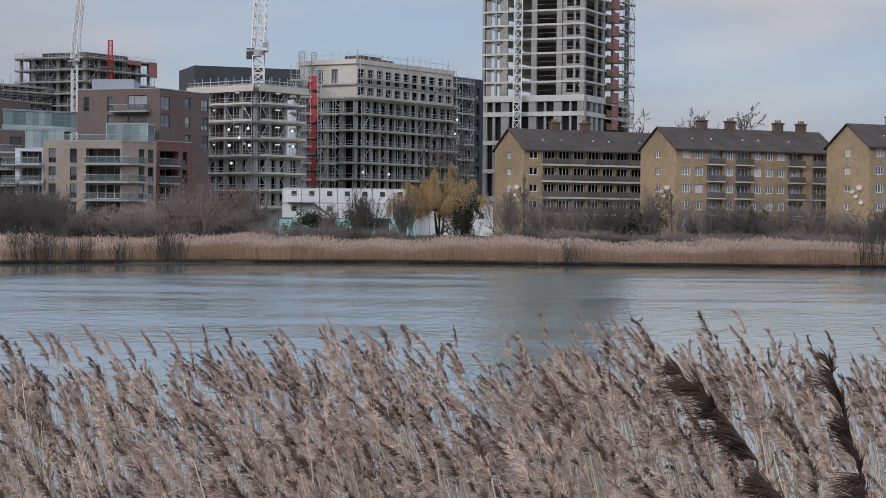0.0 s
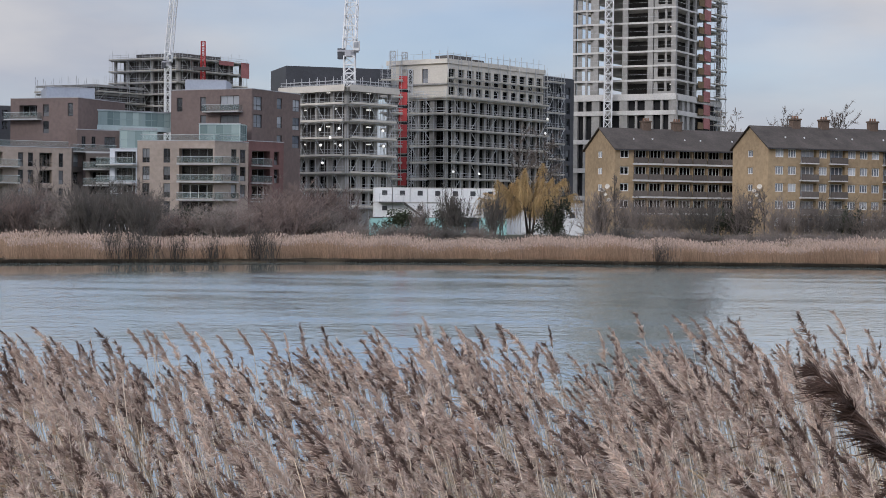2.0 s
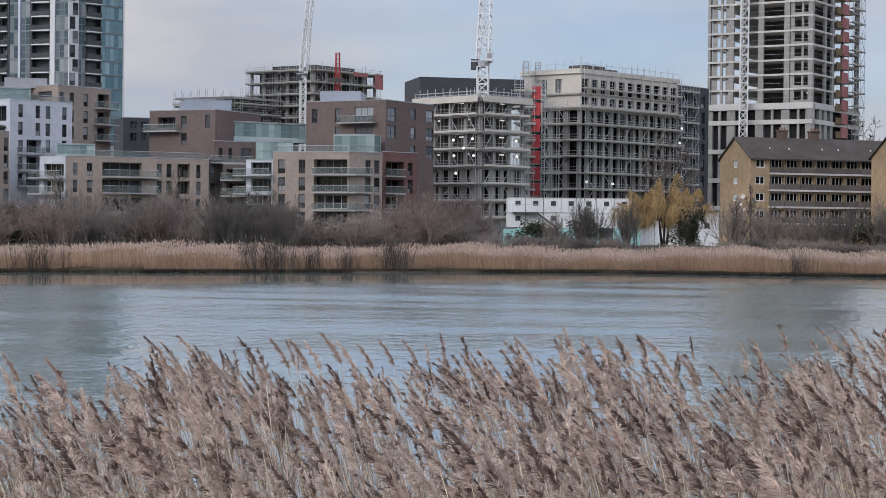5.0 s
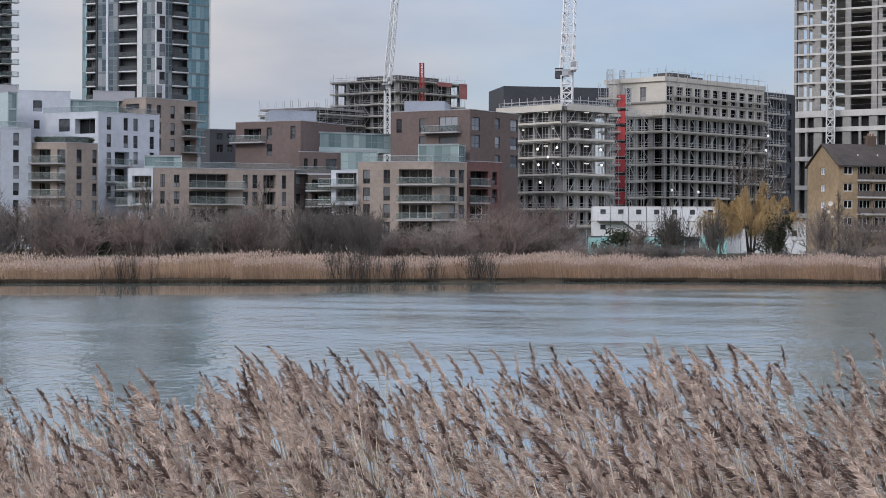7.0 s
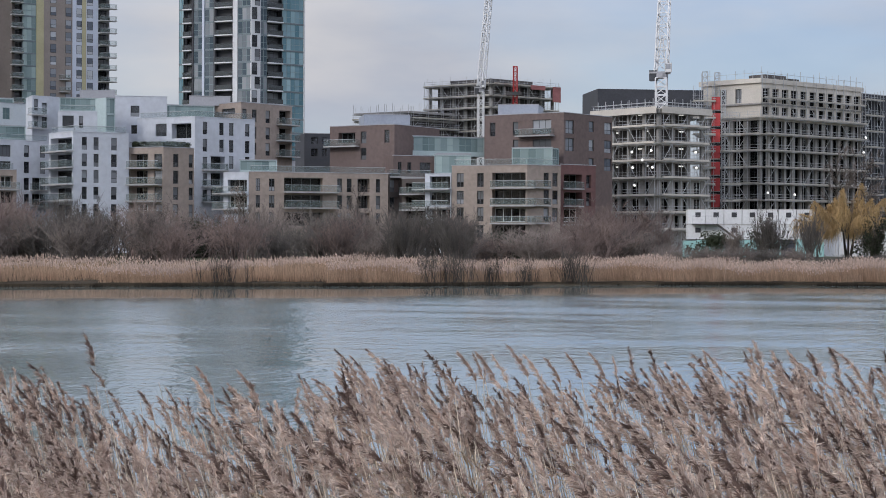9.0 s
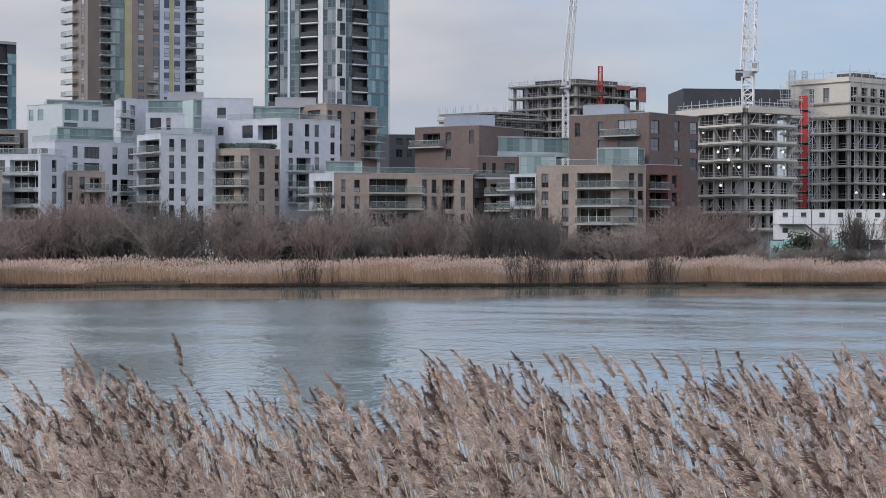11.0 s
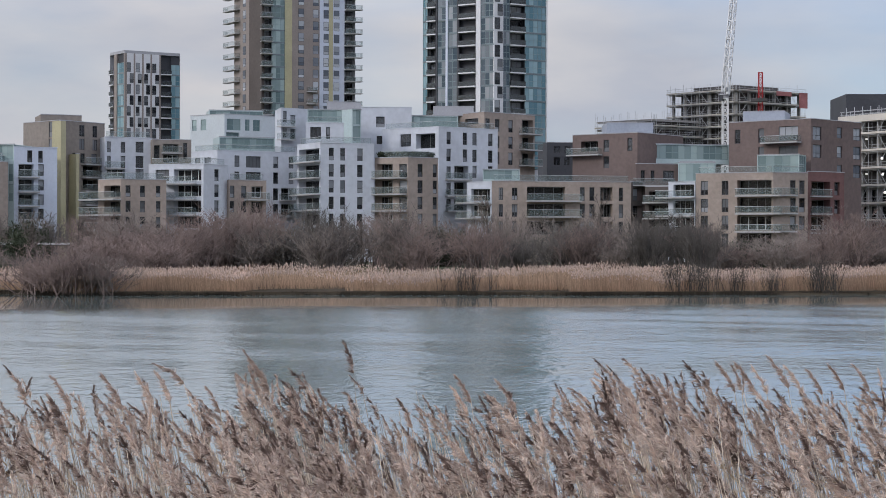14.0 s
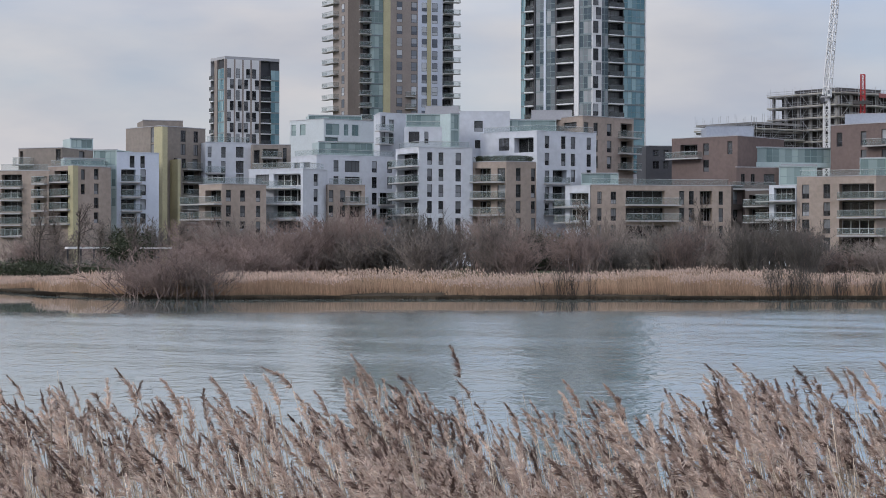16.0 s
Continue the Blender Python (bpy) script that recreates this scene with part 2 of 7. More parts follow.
def water_surface():
    m = bpy.data.materials.new("lake_water")
    m.use_nodes = True
    n, l = m.node_tree.nodes, m.node_tree.links
    b = n["Principled BSDF"]
    b.inputs["Base Color"].default_value = (0.15, 0.185, 0.175, 1)
    b.inputs["IOR"].default_value = 1.9
    geo = n.new("ShaderNodeNewGeometry")
    patch = n.new("ShaderNodeTexNoise")
    pm = n.new("ShaderNodeMapping")
    pm.inputs["Scale"].default_value = (0.05, 0.13, 1)
    l.new(geo.outputs["Position"], pm.inputs[0])
    l.new(pm.outputs[0], patch.inputs[0])
    patch.inputs["Scale"].default_value, patch.inputs["Detail"].default_value = 1.0, 6
    calm = n.new("ShaderNodeMapRange")
    calm.inputs["From Min"].default_value, calm.inputs["From Max"].default_value = 0.4, 0.62
    calm.inputs["To Min"].default_value, calm.inputs["To Max"].default_value = 0.45, 1.0
    l.new(patch.outputs[0], calm.inputs[0])
    height = None
    for sx, sy, amount in ((0.7, 0.5, 0.9), (1.9, 1.15, 0.7), (4.6, 2.6, 0.36)):
        mp = n.new("ShaderNodeMapping")
        mp.inputs["Scale"].default_value = (sx, sy, 1)
        mp.inputs["Rotation"].default_value = (0, 0, 0.2)
        l.new(geo.outputs["Position"], mp.inputs[0])
        t = n.new("ShaderNodeTexNoise")
        t.inputs["Scale"].default_value, t.inputs["Detail"].default_value = 1.0, 3
        l.new(mp.outputs[0], t.inputs[0])
        s = n.new("ShaderNodeMath")
        s.operation = "MULTIPLY"
        s.inputs[1].default_value = amount
        l.new(t.outputs[0], s.inputs[0])
        if height is None:
            height = s.outputs[0]
        else:
            a = n.new("ShaderNodeMath")
            a.operation = "ADD"
            l.new(height, a.inputs[0])
            l.new(s.outputs[0], a.inputs[1])
            height = a.outputs[0]
    # the water lies calmer in the lee of the far reeds
    xyz = n.new("ShaderNodeSeparateXYZ")
    l.new(geo.outputs["Position"], xyz.inputs[0])
    line = n.new("ShaderNodeMath")
    line.operation = "MULTIPLY_ADD"
    line.inputs[1].default_value, line.inputs[2].default_value = 0.75, 183.0
    l.new(xyz.outputs["X"], line.inputs[0])
    cap = n.new("ShaderNodeMath")
    cap.operation = "MINIMUM"
    cap.inputs[1].default_value = 183.0
    l.new(line.outputs[0], cap.inputs[0])
    off = n.new("ShaderNodeMath")
    off.operation = "SUBTRACT"
    l.new(xyz.outputs["Y"], off.inputs[0])
    l.new(cap.outputs[0], off.inputs[1])
    ragged = n.new("ShaderNodeMath")
    ragged.operation = "MULTIPLY_ADD"
    ragged.inputs[1].default_value = 26.0
    l.new(patch.outputs[0], ragged.inputs[0])
    l.new(off.outputs[0], ragged.inputs[2])
    lee = n.new("ShaderNodeMapRange")
    lee.inputs["From Min"].default_value, lee.inputs["From Max"].default_value = -34.0, -16.0
    lee.inputs["To Min"].default_value, lee.inputs["To Max"].default_value = 1.0, 0.008
    l.new(ragged.outputs[0], lee.inputs[0])
    both = n.new("ShaderNodeMath")
    both.operation = "MULTIPLY"
    l.new(calm.outputs[0], both.inputs[0])
    l.new(lee.outputs[0], both.inputs[1])
    k = n.new("ShaderNodeBump")
    k.inputs["Distance"].default_value = 0.078
    l.new(both.outputs[0], k.inputs["Strength"])
    l.new(height, k.inputs["Height"])
    # of the ripples, the faces turned to the near bank show most at so flat an angle
    tilt = n.new("ShaderNodeVectorMath")
    tilt.operation = "SCALE"
    tilt.inputs[0].default_value = (0.016, -0.06, 0.0)
    l.new(both.outputs[0], tilt.inputs["Scale"])
    lean = n.new("ShaderNodeVectorMath")
    l.new(k.outputs[0], lean.inputs[0])
    l.new(tilt.outputs[0], lean.inputs[1])
    unit = n.new("ShaderNodeVectorMath")
    unit.operation = "NORMALIZE"
    l.new(lean.outputs[0], unit.inputs[0])
    l.new(unit.outputs[0], b.inputs["Normal"])
    b.inputs["Roughness"].default_value = 0.025
    b.inputs["Specular Tint"].default_value = (0.915, 0.935, 0.83, 1)
    return m


WATER = water_surface()


# ---- mesh helpers ----
class Shape:
    """Collects faces of one mesh."""

    def __init__(self):
        self.v, self.f, self.m = [], [], []

    def face(self, *points, slot=0):
        k = len(self.v)
        self.v.extend(tuple(p) for p in points)
        self.f.append(tuple(range(k, k + len(points))))
        self.m.append(slot)
        return self

    def hull(self, low, high, slot=0):
        """A prism between two rings of as many points."""
        k, c = len(self.v), len(low)
        self.v.extend(tuple(p) for p in low)
        self.v.extend(tuple(p) for p in high)
        self.f.append(tuple(range(k + c - 1, k - 1, -1)))
        self.f.append(tuple(range(k + c, k + 2 * c)))
        for i in range(c):
            j = (i + 1) % c
            self.f.append((k + i, k + j, k + c + j, k + c + i))
        self.m.extend([slot] * (c + 2))
        return self

    def box(self, x0, x1, y0, y1, z0, z1, slot=0):
        r = [(x0, y0), (x1, y0), (x1, y1), (x0, y1)]
        return self.hull([(*p, z0) for p in r], [(*p, z1) for p in r], slot)

    def bar(self, a, b, r, s=None, sides=4, slot=0):
        """A straight bar of radius r, tapering to s."""
        a, b = Vector(a), Vector(b)
        q = (b - a).to_track_quat("Z", "Y")
        ring = lambda c, w: [c + q @ Vector((w * math.cos(2 * math.pi * i / sides + 0.785), w * math.sin(2 * math.pi * i / sides + 0.785), 0)) for i in range(sides)]
        return self.hull(ring(a, r), ring(b, r if s is None else s), slot)

    def mesh(self, name, *materials):
        me = bpy.data.meshes.new(name)
        me.from_pydata(self.v, [], self.f)
        for m in materials:
            me.materials.append(m)
        if any(self.m):
            me.polygons.foreach_set("material_index", self.m)
        me.update()
        return me


def thing(name, at, label, category, group="", kind=""):
    ob = new(name)
    ob.matrix_basis = Matrix.Translation(at)
    return tagged(ob, label, category, group, kind)


def part(name, shape, material, parent, label="", m=None):
    """One mesh under a thing (in world coordinates unless m is given) or under a part."""
    me = shape.mesh(name, *(material if isinstance(material, tuple) else (material,))) if isinstance(shape, Shape) else shape
    ob = new(name, me)
    ob.parent = parent
    if parent.parent is None:
        ob.matrix_parent_inverse = Matrix.Translation(-parent.matrix_basis.translation)
    if m is not None:
        ob.matrix_basis = m
    return tagged(ob, label) if label else ob


def whole(name, shape, material, label, category, group="", kind="", m=None):
    ob = new(name, shape.mesh(name, *(material if isinstance(material, tuple) else (material,))) if isinstance(shape, Shape) else shape)
    if m is not None:
        ob.matrix_basis = m
    return tagged(ob, label, category, group, kind)


def building(name, label, category, group=""):
    return thing(name, (0, 0, 1.6), label, category, group)


KEPT = {}


def kept(key, make):
    if key not in KEPT:
        KEPT[key] = make()
    return KEPT[key]


def grid_frame(xs, zs, deep=0.08):
    """One connected lattice of bars: the spaces between every second pair of lines are open."""
    s, at = Shape(), {}
    nx, nz = len(xs) - 1, len(zs) - 1

    def corner(i, j, back):
        key = (i, j, back)
        if key not in at:
            at[key] = len(s.v)
            s.v.append((xs[i], deep if back else 0.0, zs[j]))
        return at[key]

    def solid(i, j):
        return 0 <= i < nx and 0 <= j < nz and not (i % 2 and j % 2)

    for i in range(nx):
        for j in range(nz):
            if not solid(i, j):
                continue
            ring = [(i, j), (i + 1, j), (i + 1, j + 1), (i, j + 1)]
            s.f.append(tuple(corner(*c, False) for c in ring))
            for k, (di, dj) in enumerate(((0, -1), (1, 0), (0, 1), (-1, 0))):
                if not solid(i + di, j + dj):
                    p, q = ring[k], ring[(k + 1) % 4]
                    s.f.append((corner(*q, False), corner(*p, False), corner(*p, True), corner(*q, True)))
    s.m = [0] * len(s.f)
    return s


def window_meshes(w, h, lights, frame_mat, pane_mat):
    """Frame and panes of a window w by h, each pane with its left edge; x along the wall, y into it."""
    t = 0.07 if frame_mat is not FRAME_WHITE else 0.13
    xs = [0.0, t]
    for i in range(1, lights):
        xs += [w * i / lights - t / 2, w * i / lights + t / 2]
    xs += [w - t, w]
    zs = [0.0, t, h - t, h]
    if h > 1.6 and (frame_mat is MULLION or lights == 1 or (frame_mat is FRAME_DARK and h > 1.9)):
        bar = h * (0.45 if frame_mat is MULLION else 0.36)
        zs[2:2] = [bar - t / 2, bar + t / 2]
    frame_mesh = grid_frame(xs, zs).mesh("window", frame_mat)
    if lights > 1 and frame_mat is MULLION:
        pw = w / lights
        one = Shape().box(0.02, pw - 0.02, 0.035, 0.05, t - 0.01, h - t + 0.01).mesh("pane", pane_mat)
        return frame_mesh, [(one, pw * i) for i in range(lights)]
    if len(zs) > 4:
        low = Shape().box(t - 0.01, w - t + 0.01, 0.035, 0.05, t - 0.01, zs[2] + 0.01).mesh("pane", pane_mat)
        high = Shape().box(t - 0.01, w - t + 0.01, 0.035, 0.05, zs[3] - 0.01, h - t + 0.01).mesh("pane", pane_mat)
        return frame_mesh, [(low, 0.0), (high, 0.0)]
    return frame_mesh, [(Shape().box(t - 0.01, w - t + 0.01, 0.035, 0.05, t - 0.01, h - t + 0.01).mesh("pane", pane_mat), 0.0)]


def curtain_mesh(w, h, kind):
    s = Shape()
    if kind == 0:
        s.box(0.1, 0.1 + 0.3 * w, 0.2, 0.24, 0.05, h - 0.05)
    elif kind == 1:
        s.box(0.1, w - 0.1, 0.2, 0.24, h * 0.45, h - 0.05)
    else:
        s.box(0.08, 0.08 + 0.22 * w, 0.2, 0.24, 0.05, h - 0.05).box(w * 0.72, w - 0.08, 0.2, 0.24, 0.05, h - 0.05)
    return s.mesh("curtain", CURTAIN)


dice = random.Random(5)


def wall_frame(p, q):
    """The pose of a wall: x from p to q, y into the building."""
    u = (Vector(q) - Vector(p)).normalized()
    return Matrix(((u.x, -u.y, 0, p[0]), (u.y, u.x, 0, p[1]), (0, 0, 1, 0), (0, 0, 0, 1)))


def add_window(parent, m, u0, u1, v0, v1, depth, lights, frame_mat, pane_mat, curtains=0.5):
    w, h = round(u1 - u0, 1), round(v1 - v0, 1)
    fm, pm = kept((w, h, lights, frame_mat.name, pane_mat.name), lambda: window_meshes(w, h, lights, frame_mat, pane_mat))
    fit_scale = Matrix.Diagonal(((u1 - u0) / w, 1, (v1 - v0) / h, 1))
    win = part("window", fm, None, parent, m=m @ Matrix.Translation((u0, depth, v0)) @ fit_scale)
    for pane, shift in pm:
        part("pane", pane, None, win, m=Matrix.Translation((shift, 0, 0)) if shift else None)
    if dice.random() < curtains:
        k = dice.randrange(3) if depth < 0.7 else dice.choice((0, 2))
        part("curtain", kept(("c", w, h, k), lambda: curtain_mesh(w, h, k)), None, win)


def wall(parent, p, q, z0, z1, mat, openings=(), frame_mat=None, pane_mat=None, curtains=0.5):
    """A wall from p to q with openings that go through it, and their windows."""
    m = wall_frame(p, q)
    length = (Vector(q) - Vector(p)).length
    holes = [(a, b, c, min(d, z1 - 0.12), dep, li) for cols, rows, dep, li in openings for a, b in cols for c, d in rows if c < z1 - 0.9]
    us = sorted({0.0, length, *[h[0] for h in holes], *[h[1] for h in holes]})
    vs = sorted({z0, z1, *[h[2] for h in holes], *[h[3] for h in holes]})
    s = Shape()
    for a, b in zip(us, us[1:]):
        for c, d in zip(vs, vs[1:]):
            x, z = (a + b) / 2, (c + d) / 2
            if not any(h[0] < x < h[1] and h[2] < z < h[3] for h in holes):
                s.face((a, 0, c), (b, 0, c), (b, 0, d), (a, 0, d))
    for a, b, c, d, dep, li in holes:
        e = dep + 0.1
        s.face((a, 0, c), (a, e, c), (b, e, c), (b, 0, c)).face((a, 0, d), (b, 0, d), (b, e, d), (a, e, d))
        s.face((a, 0, c), (a, 0, d), (a, e, d), (a, e, c)).face((b, 0, c), (b, e, c), (b, e, d), (b, 0, d))
    part("wall", s, mat, parent, m=m)
    for a, b, c, d, dep, li in holes:
        add_window(parent, m, a, b, c, d, dep, li, frame_mat or ((FRAME_GREY if dice.random() < 0.8 else FRAME_WHITE) if dep > 0.7 else FRAME_DARK), pane_mat or (PANE_DEEP if dep > 0.7 else PANE), curtains if dep < 0.7 else 0.3)
    return m


def balcony(parent, m, u0, u1, z, reach, rail=None):
    s = Shape().box(u0, u1, -reach, 0.02, z - 0.22, z)
    b = part("balcony", s, BALCONY_EDGE, parent, m=m)
    g = Shape().box(u0 + 0.04, u1 - 0.04, -reach + 0.03, -reach + 0.06, z + 0.05, z + 1.02)
    g.box(u0 + 0.03, u0 + 0.06, -reach + 0.07, -0.01, z + 0.05, z + 1.02).box(u1 - 0.06, u1 - 0.03, -reach + 0.07, -0.01, z + 0.05, z + 1.02)
    part("railing", g, rail or RAIL_GLASS, b)
    h = Shape().box(u0 + 0.02, u1 - 0.02, -reach + 0.01, -reach + 0.08, z + 1.02, z + 1.08)
    part("handrail", h, STEEL, b)


def mass(parent, plan, z0, z1, mat, openings=(), balconies=(), roof=None):
    """A block on a four-cornered plan; the openings of its first walls, seen from the water."""
    glazed = mat in (GLASS_WALL, GLASS_WHITE)
    count = len(openings)
    for i in range(4):
        p, q = plan[i], plan[(i + 1) % 4]
        ops = openings[i] if i < count else []
        if mat is GLASS_WALL and i < 2 and not ops:
            n = max(2, round((Vector(q) - Vector(p)).length / 1.3))
            w = (Vector(q) - Vector(p)).length
            ops = [([(0.12, w - 0.12)], [(z0 + 0.1, z1 - 0.12)], 0.05, n)]
        # brown brick's second face gets paler panes, sky reflection put into their tint
        m = wall(parent, p, q, z0, z1, mat, ops, MULLION if glazed else None, PANE_PALE if glazed else PANE_SKY if mat is BRICK_BROWN and i == 1 else None, 0.15 if glazed else 0.5)
        if i < len(balconies):
            for u0, u1, zs, reach in balconies[i]:
                for z in zs:
                    balcony(parent, m, u0, u1, z, reach)
    part("roof", Shape().face(*[(*p, z1 - 0.02) for p in plan]), roof or FLAT_ROOF, parent)
    edge = Shape()
    for i in range(count):
        m = wall_frame(plan[i], plan[i + 1])
        length = (Vector(plan[i + 1]) - Vector(plan[i])).length
        k = len(edge.v)
        edge.box(-0.04, length + 0.04, -0.05, 0.3, z1, z1 + 0.12)
        edge.v[k:] = [tuple(m @ Vector(v)) for v in edge.v[k:]]
    if count and (mat is BRICK_BEIGE or mat is RENDER_WHITE) and z1 < 25 and (Vector(plan[1]) - Vector(plan[0])).length > 4.5:
        for i in range(count):
            m = wall_frame(plan[i], plan[i + 1])
            length = (Vector(plan[i + 1]) - Vector(plan[i])).length
            rail = part("roof_railing", Shape().box(0.35, length - 0.35, 0.45, 0.47, z1 + 0.05, z1 + 1.0), RAIL_GLASS, parent, m=m)
            part("handrail", Shape().box(0.33, length - 0.33, 0.43, 0.49, z1 + 1.0, z1 + 1.06), STEEL, rail)
    part("coping", edge, CLAD_GREY if mat not in (RENDER_WHITE, RENDER_BLUE) else mat, parent)


# ---- ground, water ----

SHORE = [(-400, 150), (-170, 150), (-118, 147), (-100, 134), (-83, 128.5), (-62, 142), (-44, 149.5), (-21, 164), (-5, 168.5), (12, 167), (41, 168), (90, 170), (400, 175)]


def shore_y(x):
    for (a, b), (c, d) in zip(SHORE, SHORE[1:]):
        if a <= x <= c:
            return b + (d - b) * (x - a) / (c - a)
    return SHORE[0][1] if x < 0 else SHORE[-1][1]


def make_ground():
    """The far bank as one sheet from the water's edge to the horizon."""
    s = Shape()
    xs = [-4000, -1500, -700] + [-400 + 8 * i for i in range(101)] + [700, 1500, 4000]
    offs = [(-6, -0.8), (-0.25, -0.08), (0, 0.26), (8, 0.38), (25, 0.7), (40, 1.4), (70, 1.75), (140, 1.9), (600, 3.0), (2000, 4.0), (4500, 4.0)]
    for x in xs:
        for o, z in offs:
            s.v.append((x, shore_y(x) + o, z + 0.12 * math.sin(x * 0.7 + o) * (0 < o < 100)))
    n = len(offs)
    for i in range(len(xs) - 1):
        for j in range(n - 1):
            s.f.append((i * n + j, (i + 1) * n + j, (i + 1) * n + j + 1, i * n + j + 1))
            s.m.append(0 if j < 4 else 1)
    whole("ground", s, (MUD, GRASS), "far bank of mud and rough winter grass", "ground", kind="structure")
    w = Shape().face((-4000, -4000, 0), (4000, -4000, 0), (4000, 190, 0), (-4000, 190, 0))
    whole("water", w, WATER, "rippled grey-blue lake water reflecting the sky", "water", kind="structure")
    b = Shape()
    steps = [(-300, 2.5), (-6, 2.5), (1.5, 2.4), (4.0, 1.0), (6.0, 0.1), (8.0, -0.5)]
    for i in range(len(steps) - 1):
        (y0, z0), (y1, z1) = steps[i], steps[i + 1]
        b.face((-60, y0, z0), (60, y0, z0), (60, y1, z1), (-60, y1, z1))
    whole("bank", b, MUD, "muddy near bank below the reeds", "ground", kind="structure")


make_ground()

# ---- modern apartment blocks ----


brown_block = building("apartment_block", "brown brick apartment block with grey window frames and balconies", "apartment block", "apartment blocks across the water")
mass(brown_block, [(-61.19, 294.71), (-46.64, 289.26), (-40.33, 302.32), (-54.88, 307.77)], 1.60, 25.22, BRICK_BROWN,
     openings=[[([(1.11, 2.2), (5.66, 6.74)], [(21.67, 24.01)], 0.18, 1), ([(9.52, 13.13)], [(21.85, 24.18)], 0.18, 3), ([(5.68, 6.76)], [(18.92, 20.98)], 0.18, 1), ([(9.54, 13.16)], [(18.88, 20.93)], 0.18, 3)], [([(0.51, 2.93)], [(21.81, 24.04), (18.93, 21.07)], 0.18, 2), ([(7.38, 8.88)], [(22.39, 24.19), (19.17, 21.06), (16.42, 17.94)], 0.18, 1), ([(12.12, 14.35)], [(22.23, 24.25), (19.05, 21.17), (15.97, 18.09)], 0.18, 2)]],
     balconies=[[(6.85, 13.78, [21.59], 1.4)], []])
mass(brown_block, [(-59.92, 300.08), (-52.86, 300.38), (-53.17, 307.38), (-60.22, 307.07)], 25.61, 27.43, CLAD_BLUE,
     openings=[[]],
     balconies=[[]])

beige_block = building("apartment_block", "buff brick apartment block with long glass balconies above bare shrubs", "apartment block", "apartment blocks across the water")
mass(beige_block, [(-62.64, 275.98), (-50.08, 274.47), (-45.51, 279.32), (-58.07, 280.83)], 1.60, 15.93, BRICK_BEIGE,
     openings=[[([(0.84, 2.03), (4.31, 5.4)], [(12.53, 14.74), (9.8, 11.91), (7.06, 9.27), (4.33, 6.44)], 0.18, 2), ([(6.86, 12.39)], [(12.57, 14.77), (9.76, 12.04), (6.94, 9.23), (4.39, 6.5)], 1.5, 4)], [([(3.27, 4.36), (5.02, 6.13)], [(12.65, 14.78), (9.8, 12.02), (7.04, 9.18)], 0.2, 1)]],
     balconies=[[(6.87, 14.12, [12.4, 9.59, 6.77], 1.3)], [(0.03, 4.37, [12.48, 9.65, 6.83], 0.6)]])
mass(beige_block, [(-67.16, 276.46), (-62.71, 275.96), (-61.72, 284.91), (-66.17, 285.4)], 1.60, 14.61, RENDER_WHITE,
     openings=[[([(0.83, 4.3)], [(12.41, 14.27), (9.67, 11.7), (7.02, 9.05)], 0.9, 4)]],
     balconies=[[(-1.73, 4.4, [12.23, 9.31, 6.48], 1.5)]])
mass(beige_block, [(-45.9, 282.29), (-41.13, 288.08), (-45.75, 291.9), (-50.53, 286.11)], 1.60, 16.32, BRICK_RED,
     openings=[[([(0.62, 4.59)], [(12.6, 14.79), (9.78, 11.88), (7.05, 9.24)], 1.6, 3), ([(5.45, 6.55)], [(12.65, 14.76), (9.7, 11.91)], 0.5, 1)]],
     balconies=[[(0.39, 4.72, [12.51, 9.69, 6.69], 0.4)]])
mass(beige_block, [(-67.18, 283.14), (-61.3, 284.47), (-62.62, 290.32), (-68.5, 288.99)], 15.05, 18.04, GLASS_WALL,
     openings=[[]],
     balconies=[[]])
mass(beige_block, [(-54.54, 284.82), (-47.66, 284.03), (-47.2, 288.0), (-54.08, 288.8)], 16.34, 19.17, GLASS_WALL,
     openings=[[]],
     balconies=[[]])

brown_terraced_block = building("apartment_block", "stepped brown brick apartment block with glazed roof terraces", "apartment block", "apartment blocks across the water")
mass(brown_terraced_block, [(-86.43, 287.39), (-74.13, 283.56), (-69.37, 296.06), (-81.67, 299.89)], 1.60, 23.16, BRICK_BROWN,
     openings=[[([(1.72, 5.11)], [(20.37, 22.07)], 1.2, 3), ([(6.23, 7.35)], [(20.2, 22.18), (17.46, 19.45)], 0.18, 1), ([(10.91, 11.9)], [(20.2, 22.36)], 0.18, 1)], []],
     balconies=[[(-0.44, 6.02, [19.81], 1.3)], []])
mass(brown_terraced_block, [(-73.53, 280.61), (-66.85, 285.35), (-70.9, 291.06), (-77.58, 286.32)], 1.60, 17.88, BRICK_BROWN,
     openings=[[([(0.8, 1.49), (2.49, 3.18), (4.68, 6.59)], [(15.08, 16.84)], 0.18, 2)]],
     balconies=[[(-1.17, 6.19, [14.41], 1.5)]])
mass(brown_terraced_block, [(-81.41, 290.92), (-74.04, 293.9), (-77.04, 301.32), (-84.41, 298.33)], 23.59, 25.42, CLAD_BLUE,
     openings=[[]],
     balconies=[[]])
mass(brown_terraced_block, [(-72.93, 288.0), (-61.47, 296.77), (-64.51, 300.74), (-75.97, 291.96)], 18.32, 21.55, GLASS_WALL,
     openings=[[([(0.42, 14.12)], [(19.09, 21.73)], 0.1, 12)]],
     balconies=[[]])
mass(brown_terraced_block, [(-66.85, 283.3), (-61.62, 285.5), (-63.56, 290.11), (-68.79, 287.91)], 15.10, 18.26, GLASS_WALL,
     openings=[[([(0.19, 5.49)], [(16.25, 18.21)], 0.1, 5)]],
     balconies=[[]])
